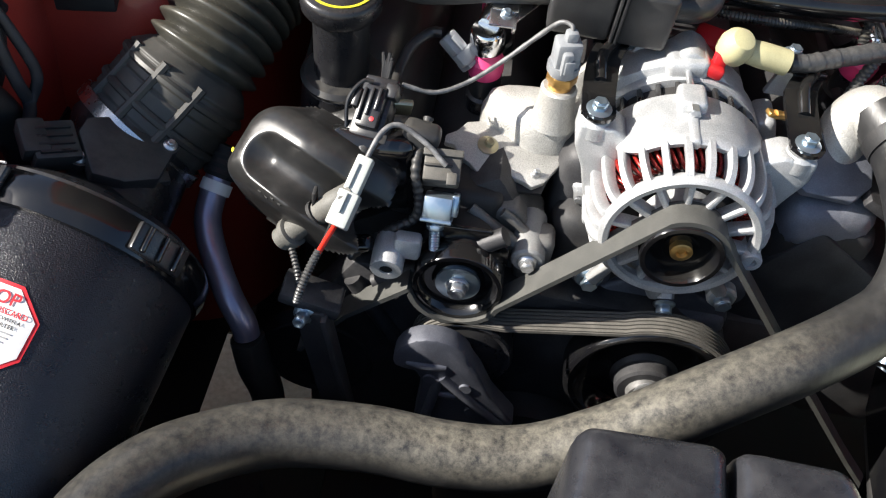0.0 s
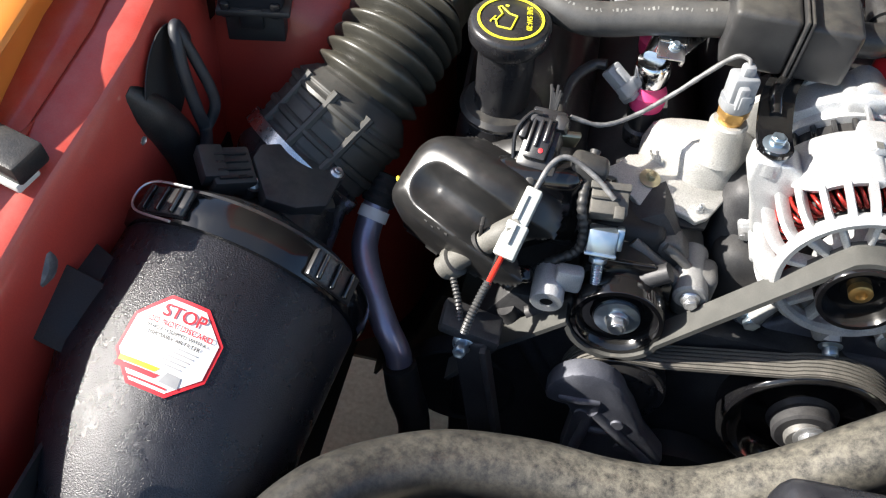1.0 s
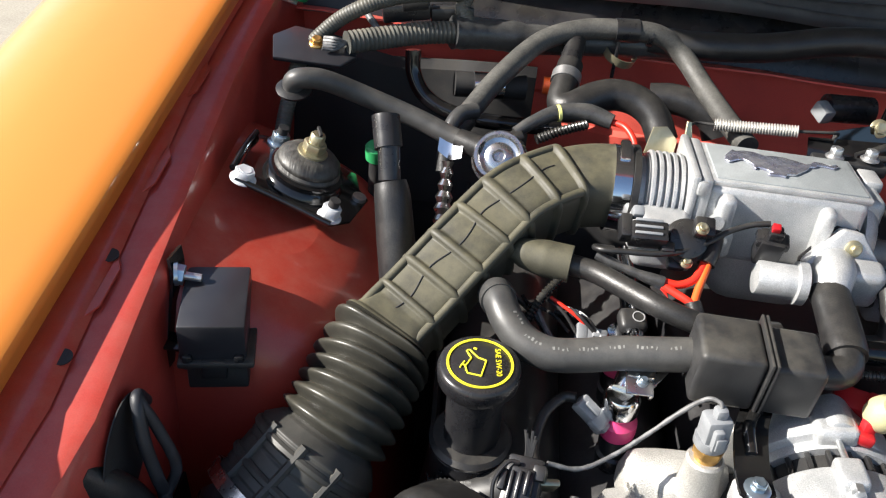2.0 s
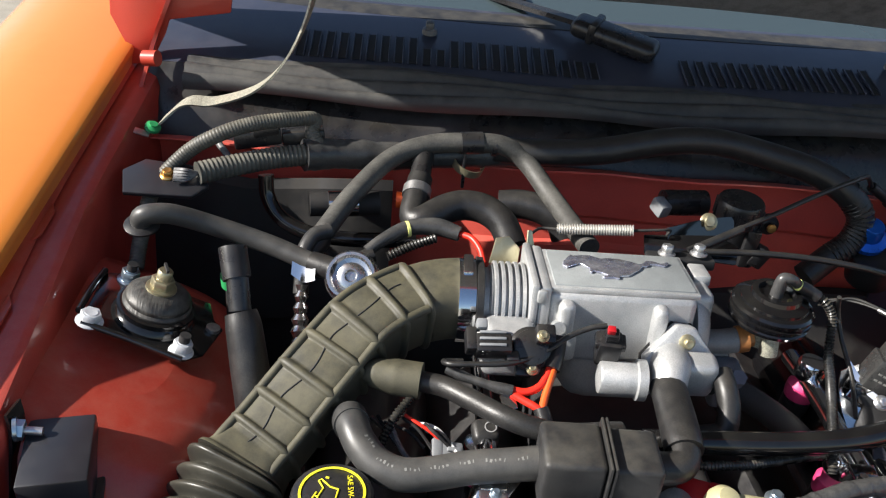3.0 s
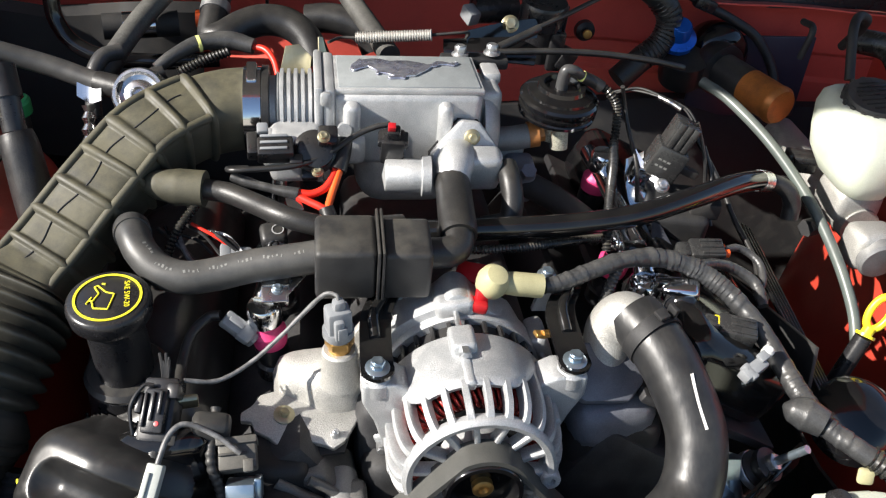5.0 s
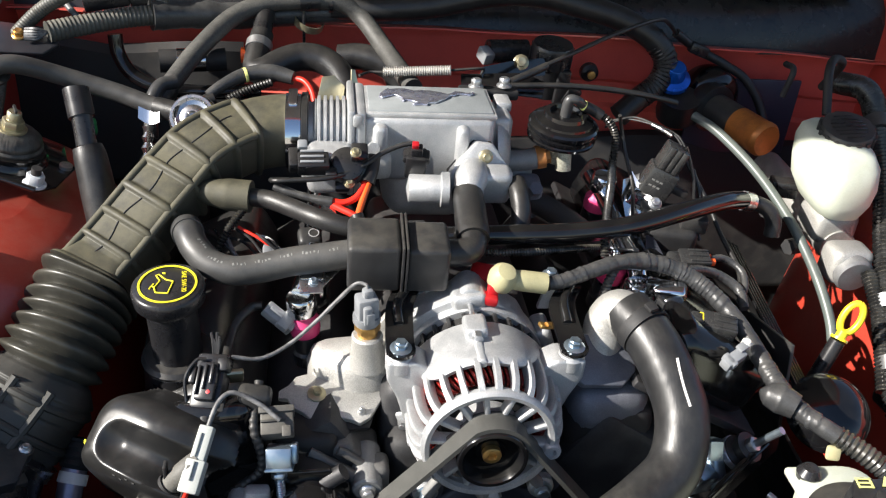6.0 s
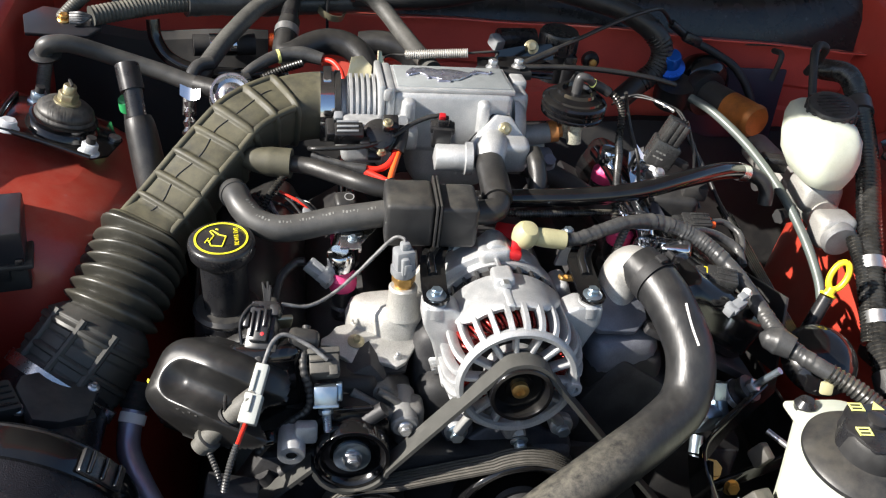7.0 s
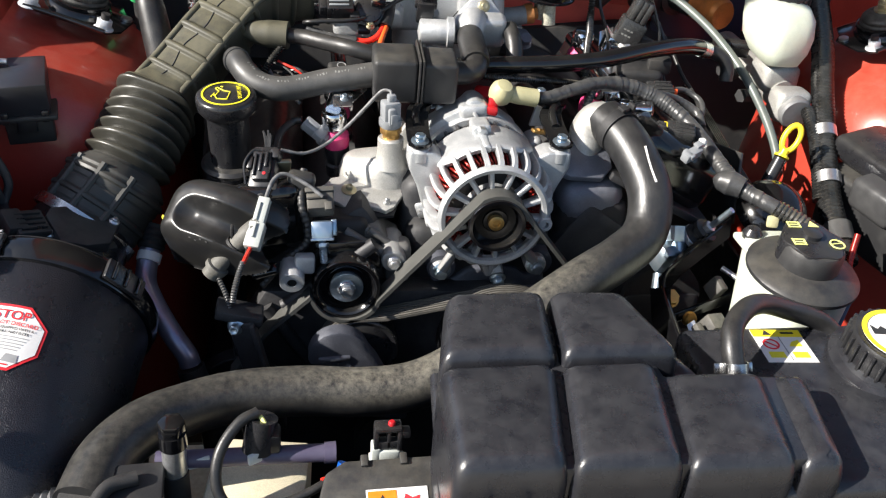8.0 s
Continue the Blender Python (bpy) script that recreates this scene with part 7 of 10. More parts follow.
def engine_loom():
    t = thing("engine_loom", (0.0, 0.235, 0.80), "grey taped engine wiring loom arching over the far bank", "loom")
    main = [(-0.004, 0.232, 0.826), (0.012, 0.235, 0.827), (0.04, 0.243, 0.833), (0.068, 0.250, 0.838), (0.10, 0.257, 0.836), (0.135, 0.254, 0.828), (0.162, 0.238, 0.816), (0.183, 0.212, 0.801), (0.196, 0.180, 0.786), (0.204, 0.145, 0.774), (0.212, 0.115, 0.768), (0.232, 0.090, 0.762), (0.258, 0.068, 0.754), (0.285, 0.045, 0.74)]
    part("trunk", made(tube, main, [0.0070, 0.0072, 0.0076, 0.0082, 0.0085, 0.0082, 0.0082, 0.0085, 0.0088, 0.0088, 0.0086, 0.0082, 0.0082], seg=22, step=0.0011, wobble=0.07, wrap=(0.0075, 0.0011)), TAPE, t)
    part("branch", made(tube, [(0.068, 0.250, 0.834), (0.060, 0.243, 0.815), (0.052, 0.232, 0.797), (0.046, 0.222, 0.780)], 0.0052, seg=12, rib=(0.004, 0.001)), TAPE, t)
    part("branch", made(tube, [(0.189, 0.297, 0.814), (0.205, 0.303, 0.812), (0.217, 0.300, 0.808), (0.225, 0.288, 0.803), (0.223, 0.272, 0.796), (0.212, 0.255, 0.788)], 0.0036, seg=12, step=0.0012, wrap=(0.005, 0.0006)), TAPE, t)
    part("branch", made(tube, [(0.140, 0.257, 0.824), (0.170, 0.272, 0.816), (0.195, 0.276, 0.806), (0.213, 0.266, 0.796), (0.214, 0.245, 0.786)], 0.0050, seg=12, step=0.0012, wrap=(0.006, 0.0007)), TAPE, t)
    part("stopper", made(tube, [(0.185, 0.133, 0.772), (0.190, 0.128, 0.772), (0.200, 0.122, 0.771), (0.212, 0.112, 0.769)], [0.002, 0.011, 0.0145, 0.012], seg=18), TAPE, t, "tape-wrapped joint")
    part("end_sleeve", made(tube, [(0.240, 0.083, 0.760), (0.262, 0.065, 0.752), (0.288, 0.043, 0.738)], 0.0105, seg=16, rib=(0.005, 0.0016)), CONVOLUTE, t)
    boot = thing("terminal_boot", (-0.048, 0.232, 0.81), "cream rubber boot over the alternator's charge terminal", "terminal boot")
    part("bulb", made(lathe, [(0.0, -0.0165), (0.008, -0.0145), (0.0135, -0.007), (0.0146, 0.0), (0.0135, 0.007), (0.009, 0.0130), (0.0, 0.0148)], turn_to((-0.049, 0.232, 0.832), (0.2, -0.5, 1)), 32), CREAM, boot)
    part("sleeve", made(tube, [(-0.042, 0.232, 0.831), (-0.028, 0.232, 0.829), (-0.006, 0.232, 0.826)], [0.0092, 0.0104, 0.0104], seg=26), CREAM, boot)
    part("cap", several((box, (0.026, 0.014, 0.010), pose(-0.066, 0.224, 0.815, 0, 10, -8), 0.003), (box, (0.010, 0.010, 0.012), pose(-0.058, 0.228, 0.822), 0.002)), TERMINAL_R, boot, "red terminal cap")
    bolt_t = thing("manifold_bolt", (0.003, 0.262, 0.80), "zinc flange bolt behind the charge cable", "bolt")
    bolt("bolt_head", (0.003, 0.250, 0.823), (0, -0.2, 1), bolt_t, 0.0058, 0.0088, 0.006, ZINC_B)
    # plugs along the loom
    for loc, x, lab, n in (((0.171, 0.297, 0.812), (1, -0.05, 0.05), "black two-way injector plug with an orange seal", 3), ((0.163, 0.197, 0.799), (1, -0.28, -0.1), "black sensor plug beside the loom", 3)):
        c = thing("injector_plug", loc, lab, "plug", "injector plugs")
        m = turn_to(loc, (0, -0.3, 0.95), x)
        part("body", several((box, (0.034, 0.022, 0.018), m, 0.003), (box, (0.014, 0.017, 0.014), m @ pose(-0.022, 0, 0), 0.003)), PLUG_G, c)
        for i in range(n):
            part("ridge", made(box, (0.022, 0.003, 0.003), m @ pose(0.004, -0.007 + 0.007 * i, 0.009), 0.0008), PLUG_G, c)
        if "orange" in lab:
            part("seal", several((rod, m @ V((0.017, -0.003, 0.002)), m @ V((0.022, -0.003, 0.002)), 0.0042, 12), (rod, m @ V((0.016, 0.004, 0.003)), m @ V((0.019, 0.004, 0.003)), 0.003, 10)), WIRE_O, c, "orange rubber seal")
    c = thing("loom_bracket", (0.166, 0.158, 0.785), "pale plastic clip holding the loom", "clip")
    m = turn_to((0.164, 0.157, 0.790), (0, -0.35, 0.9), (1, 0.55, 0.25))
    part("block", several((box, (0.026, 0.011, 0.012), m, 0.002), (box, (0.007, 0.015, 0.008), m @ pose(-0.006, 0, 0.002), 0.0015), (box, (0.010, 0.008, 0.004), m @ pose(0.012, 0.003, 0.007), 0.001)), GREY_C, c)
    part("stud", made(rod, m @ V((0.020, 0.004, 0.0)), m @ V((0.020, 0.004, 0.010)), 0.0050, 14, bevel=0.002), WHITE_C, c)
    s = thing("camshaft_sensor", (0.115, 0.205, 0.77), "black round-capped sensor below the loom", "sensor")
    part("cap", made(lathe, [(0.0200, -0.02), (0.0205, 0.0), (0.0195, 0.002), (0.0185, 0.0012), (0.0, 0.0012)], turn_to((0.124, 0.220, 0.799), (0.1, -0.3, 0.95)), 36), PLASTIC, s)
    part("neck", several((box, (0.03, 0.014, 0.012), turn_to((0.144, 0.207, 0.798), (0, -0.3, 0.95), (1, -0.5, 0)), 0.003)), PLASTIC, s)
    for k in range(4):
        part("print_bar", made(box, (0.0050 - 0.0008 * k, 0.0014, 0.0003), turn_to((0.124, 0.220, 0.799), (0.1, -0.3, 0.95), (1, 0.55, 0)) @ pose(0.0035 * (k - 1.5), -0.004 + 0.0028 * (k % 3), 0.0014), 0), INK_G, s)
    part("clip", made(box, (0.006, 0.010, 0.004), turn_to((0.147, 0.203, 0.806), (0, -0.3, 0.95), (1, -0.3, 0)), 0.001), YELLOW, s, "yellow locking tab")


engine_loom()


def fuel_rail(x, y, z, flip):
    """A bright fuel rail end with an injector: chrome cup, pink collar and black nozzle."""
    t = thing("injector", (x, y, z - 0.05), "chrome-capped fuel injector with a pink collar", "injector", "fuel injectors")
    up = V((-0.10 * flip, -0.10, 1.0)).normalized()
    m = turn_to((x, y, z), up)
    part("cup", made(lathe, [(0.0135, -0.020), (0.0150, -0.017), (0.0150, -0.002), (0.013, 0.001), (0.0, 0.002)], m, 32), CHROME, t, "bright chrome cup")
    part("collar", made(lathe, [(0.010, -0.046), (0.0145, -0.045), (0.0155, -0.040), (0.0155, -0.030), (0.012, -0.026), (0.010, -0.019)], m, 32), PINK, t, "pink plastic collar")
    part("nozzle", made(lathe, [(0.013, -0.085), (0.016, -0.082), (0.016, -0.068), (0.013, -0.066), (0.0145, -0.060), (0.0145, -0.046)], m, 28), PLASTIC, t)
    return t


def injectors():
    fuel_rail(-0.241, 0.252, 0.798, 1)
    fuel_rail(-0.236, 0.335, 0.80, 1)
    fuel_rail(0.102, 0.262, 0.806, -1)
    fuel_rail(0.098, 0.322, 0.815, -1)
    fuel_rail(0.108, 0.436, 0.842, -1)
    for s, pts in ((1, [(-0.241, 0.256, 0.800), (-0.236, 0.272, 0.812), (-0.232, 0.30, 0.815), (-0.23, 0.36, 0.815), (-0.23, 0.45, 0.812)]), (-1, [(0.102, 0.268, 0.808), (0.102, 0.285, 0.816), (0.10, 0.33, 0.82), (0.105, 0.40, 0.82), (0.105, 0.48, 0.82)])):
        t = thing("fuel_rail", pts[0], "bright plated fuel rail along the injectors", "fuel rail", "fuel rails")
        part("rail", made(tube, pts, 0.0095, seg=20), CHROME, t)
        part("tab", several((box, (0.022, 0.03, 0.003), pose(pts[1][0] + 0.006 * s, pts[1][1] - 0.004, pts[1][2] + 0.008, 12, 0, 0), 0.001), (rod, V(pts[1]) + V((0.012 * s, -0.006, 0.008)), V(pts[1]) + V((0.012 * s, -0.007, 0.014)), 0.004, 6)), CHROME, t)
    # plug on the near injector
    c = thing("injector_plug", (-0.263, 0.247, 0.775), "pale grey injector plug with a black lead", "plug", "injector plugs")
    m = turn_to((-0.262, 0.247, 0.775), (-0.45, -0.35, 0.8), (0.55, -0.15, 0.6))
    m = turn_to((-0.263, 0.249, 0.776), (0.35, -0.55, 0.75), (0.75, -0.25, -0.6))
    part("body", several((box, (0.030, 0.014, 0.013), m, 0.002), (box, (0.012, 0.018, 0.010), m @ pose(0.008, 0, 0.002), 0.002), (box, (0.014, 0.004, 0.004), m @ pose(-0.004, 0, 0.008), 0.001), (box, (0.010, 0.010, 0.016), m @ pose(0.014, 0, -0.004), 0.002)), GREY_C, c)
    part("lead", made(tube, [m @ V((-0.018, 0, 0)), V((-0.288, 0.255, 0.783)), V((-0.302, 0.24, 0.775)), V((-0.308, 0.215, 0.762)), V((-0.306, 0.19, 0.765))], 0.0045, seg=12), RUBBER, c)
    c = thing("injector_plug", (0.112, 0.262, 0.812), "dark injector plug beside the chrome cup", "plug", "injector plugs")
    part("body", several((box, (0.034, 0.022, 0.020), pose(0.127, 0.243, 0.808, 10, -8, -25), 0.006, 3), (box, (0.014, 0.016, 0.022), pose(0.112, 0.252, 0.806, 0, 0, -20), 0.003)), CHROME, c)


injectors()


def egr_valve():
    t = thing("exhaust_valve", (0.045, 0.43, 0.85), "gloss black domed vacuum valve with an elbow on top", "vacuum valve")
    m = turn_to((0.046, 0.433, 0.893), (0.03, -0.10, 1))
    part("dome", made(lathe, [(0.020, -0.004), (0.034, -0.003), (0.0385, -0.001), (0.0390, 0.002), (0.0375, 0.0035), (0.0375, 0.0055), (0.0395, 0.0065), (0.0395, 0.0090), (0.0378, 0.0100), (0.0378, 0.0125), (0.0398, 0.0135), (0.0398, 0.0160), (0.0375, 0.0185), (0.0330, 0.0200), (0.0325, 0.0225),
                              (0.0275, 0.0245), (0.0245, 0.0260), (0.0235, 0.0300), (0.0180, 0.0305), (0.0165, 0.0265), (0.0100, 0.0260), (0.0, 0.0260)], m, 64), GLOSS, t, sharp=28)
    part("elbow", made(tube, [m @ V((0, 0, 0.024)), m @ V((0, 0, 0.040)), m @ V((0.002, 0, 0.046)), m @ V((0.010, -0.001, 0.0455)), m @ V((0.019, 0.004, 0.038))], [0.0062, 0.006, 0.0055, 0.005, 0.005], seg=20), GREY_D, t, "grey plastic elbow")
    part("green_band", made(rod, m @ V((0.019, 0.004, 0.038)), m @ V((0.021, 0.0043, 0.0365)), 0.0056, 18), ICON, t, "pale green band")
    part("sleeve", made(tube, [m @ V((0.021, 0.0043, 0.0365)), m @ V((0.032, 0.004, 0.032)), m @ V((0.042, 0.002, 0.027))], 0.0062, seg=18), RUBBER, t)
    part("stem", several((rod, (0.045, 0.44, 0.86), (0.046, 0.437, 0.90), 0.012, 20), (rod, (0.052, 0.425, 0.855), (0.05, 0.43, 0.89), 0.009, 16)), BRAID, t, "dull yellow valve stem")
    hose("corrugated_loom", [(0.086, 0.434, 0.921), (0.097, 0.430, 0.914), (0.106, 0.428, 0.902), (0.108, 0.424, 0.885), (0.104, 0.410, 0.868), (0.096, 0.380, 0.858), (0.084, 0.345, 0.852), (0.072, 0.305, 0.838), (0.070, 0.290, 0.82)], 0.0050, CONVOLUTE, "black corrugated loom from the vacuum valve", "loom", rib=(0.0036, 0.0016))
    hose("vacuum_lead", [(0.110, 0.432, 0.92), (0.118, 0.44, 0.90), (0.124, 0.43, 0.875), (0.128, 0.40, 0.85), (0.12, 0.36, 0.83)], 0.0022, RUBBER, "thin black vacuum lead beside the corrugated loom", "lead")
    hose("vacuum_lead", [(0.196, 0.40, 0.87), (0.204, 0.385, 0.845), (0.20, 0.37, 0.825), (0.185, 0.365, 0.815), (0.17, 0.35, 0.812)], 0.0022, RUBBER, "thin black lead looping under the solenoid", "lead")
    hose("vacuum_lead", [(0.19, 0.41, 0.875), (0.212, 0.38, 0.84), (0.222, 0.35, 0.815), (0.228, 0.31, 0.80), (0.224, 0.28, 0.79)], 0.0026, RUBBER, "thin black lead dropping from the solenoid", "lead")


GREY_D = mat("dark_grey_plastic", (0.045, 0.045, 0.046), 0.3, col2=(0.06, 0.06, 0.06), scale=50)
egr_valve()


def coil_sensor():
    t = thing("solenoid_bracket", (0.135, 0.36, 0.83), "black solenoid on a bright folded steel bracket", "solenoid")
    ax = V((0.36, -0.05, 0.93)).normalized()
    m = turn_to((0.152, 0.398, 0.846), ax, (0.90, -0.20, -0.35))
    part("body", several((box, (0.034, 0.030, 0.034), m @ pose(0, 0, 0.012), 0.003), (box, (0.026, 0.024, 0.030), m @ pose(-0.001, 0, 0.042), 0.002)), PLUG_G, t)
    for i in range(3):
        part("ridge", made(box, (0.0060, 0.003, 0.028), m @ pose(-0.0085 + 0.0075 * i, -0.0125, 0.043), 0.0012), PLUG_G, t)
    part("side_lug", several((box, (0.022, 0.010, 0.009), m @ pose(0.026, -0.004, 0.012), 0.002), (box, (0.012, 0.012, 0.012), m @ pose(0.016, 0.004, 0.004), 0.002)), PLASTIC_M, t)
    for k in range(6):
        part("print_bar", made(box, (0.0034, 0.0004, 0.0020), m @ pose(-0.010 + 0.005 * (k % 3), -0.0152, 0.008 + 0.007 * (k // 3)), 0), INK_D, t)
    part("bracket", several((strip, [(0.128, 0.412, 0.858), (0.134, 0.402, 0.850), (0.142, 0.386, 0.842), (0.152, 0.372, 0.838)], 0.006, 0.0015, (0.6, 0.2, 0.8)),
                            (strip, [(0.128, 0.408, 0.856), (0.127, 0.400, 0.840), (0.130, 0.388, 0.822), (0.134, 0.372, 0.808)], 0.022, 0.0015, (0.85, 0.3, 0.2)),
                            (box, (0.030, 0.004, 0.018), m @ pose(-0.006, -0.012, -0.012), 0.001)), CHROME, t, "bright folded bracket")
    # added dark box that keeps sun off the far strut tower
    part("base", several((box, (0.060, 0.062, 0.040), pose(0.168, 0.372, 0.806, 8, 0, -12), 0.008, 3), (box, (0.030, 0.020, 0.020), pose(0.188, 0.352, 0.828, 8, 0, -12), 0.004)), DARK, t)
    bolt("bracket_bolt", (0.148, 0.373, 0.840), (-0.1, -0.7, 0.7), t, 0.0052, 0.0075, 0.006, ZINC)
    for k in range(2):
        part("lead", made(tube, [m @ V((0.004 * k, 0.0, 0.060)), V((0.166 + 0.003 * k, 0.404, 0.910)), V((0.150, 0.418 + 0.004 * k, 0.914)), V((0.130, 0.440, 0.912 + 0.003 * k)), V((0.112, 0.452 - 0.004 * k, 0.906)), V((0.104, 0.456, 0.895))], 0.0013, seg=8), RUBBER, t)
    part("foil_wrap", made(tube, [V((0.164, 0.404, 0.909)), V((0.156, 0.412, 0.912)), V((0.146, 0.422, 0.914))], [0.0030, 0.0040, 0.0026], seg=10, step=0.002, wobble=0.5), STAMPED, t, "crumpled foil wrap")
    part("lead", made(tube, [m @ V((0.006, 0.0, 0.060)), V((0.184, 0.394, 0.890)), V((0.194, 0.386, 0.86)), V((0.198, 0.375, 0.825)), V((0.205, 0.36, 0.80))], 0.0020, seg=8), RUBBER, t)


coil_sensor()


def ps_reservoir():
    t = thing("steering_fluid_reservoir", (0.22, 0.0, 0.63), "white fluid reservoir with a round black cap showing pale symbols", "fluid reservoir")
    bm = bmesh.new()
    rows = []
    c0 = V((0.226, -0.002))
    for z, w, d in ((0.56, 0.032, 0.054), (0.66, 0.035, 0.060), (0.730, 0.038, 0.066), (0.742, 0.038, 0.066), (0.744, 0.034, 0.061)):
        rows.append([bm.verts.new((c0.x + x, c0.y + y, z)) for x, y in rounded_section(w, d, 0.55, 40)])
    for a, b in zip(rows, rows[1:]):
        for i in range(40):
            bm.faces.new((a[i], a[(i + 1) % 40], b[(i + 1) % 40], b[i]))
    bm.faces.new(rows[-1])
    box(bm, (0.052, 0.040, 0.008), pose(0.214, 0.048, 0.736), 0.003)
    part("tank", bm, WHITE, t, sharp=60)
    m = turn_to((0.223, -0.020, 0.745), (0.02, -0.12, 1), (1, -0.05, 0))
    cap = part("cap", made(lathe, [(0.054, -0.006), (0.0565, -0.004), (0.0565, 0.0), (0.054, 0.003), (0.040, 0.009), (0.032, 0.012), (0.031, 0.030), (0.029, 0.034), (0.0, 0.035)], m, 64), PLASTIC_M, t, "round black cap with a raised grip")
    part("grip", several((prism, [(0.031 * (1 + 0.08 * math.cos(6 * k * math.pi / 18)) * math.cos(k * math.pi / 18), 0.031 * (1 + 0.08 * math.cos(6 * k * math.pi / 18)) * math.sin(k * math.pi / 18)) for k in range(36)], 0.024, m @ pose(0, 0.004, 0.012), 0.002), (lathe, [(0.010, 0.036), (0.010, 0.040), (0.008, 0.041), (0.0, 0.041)], m @ pose(0, 0.010, 0), 24)), PLASTIC, cap)
    # pale symbols on the grip
    for x, y, k in ((-0.018, -0.006, 0), (0.021, -0.008, 1), (-0.012, 0.023, 2), (0.008, 0.024, 3)):
        mm = m @ pose(x, y + 0.004, 0.0366)
        bm = bmesh.new()
        if k == 1:
            lathe(bm, [(0.0062, 0), (0.0062, 0.0006), (0.0078, 0.0006), (0.0078, 0), (0.0062, 0)], mm, 28)
            rod(bm, mm @ V((-0.005, 0, 0.0003)), mm @ V((0.005, 0.002, 0.0003)), 0.0006, 6)
        elif k == 3:
            prism(bm, [(-0.006, -0.004), (0.006, -0.004), (0.0, 0.006)], 0.0006, mm)
        else:
            for i in range(3):
                box(bm, (0.013, 0.0016, 0.0006), mm @ pose(0, -0.004 + 0.004 * i, 0.0003), 0)
            for i in range(2):
                box(bm, (0.0016, 0.010, 0.0006), mm @ pose(-0.0058 + 0.0116 * i, 0, 0.0003), 0)
        part("symbol", bm, ICON, cap, "pale yellow symbol")
    c = thing("reservoir_stud", (0.19, 0.055, 0.71), "dark plastic fixing stud on the reservoir's corner", "stud")
    part("stud", made(lathe, [(0.010, 0), (0.011, 0.006), (0.007, 0.012), (0.0, 0.013)], turn_to((0.203, 0.054, 0.7395), (0, 0, 1)), 20), PLASTIC, c)
    k = thing("loom_tab", (0.235, 0.072, 0.735), "pale yellow plastic tab behind the reservoir", "tab")
    part("tab", made(box, (0.013, 0.007, 0.014), pose(0.236, 0.075, 0.747, -20, 0, -12), 0.003), CREAM, k)
    b = thing("coolant_valve", (0.29, 0.0, 0.68), "dull blue valve body beside the reservoir", "valve")
    part("body", several((rod, (0.285, 0.0, 0.66), (0.285, -0.005, 0.72), 0.016, 20)), BLUE_D, b)


BLUE_D = mat("dull_blue_plastic", (0.02, 0.10, 0.20), 0.5, col2=(0.02, 0.07, 0.14))
ps_reservoir()


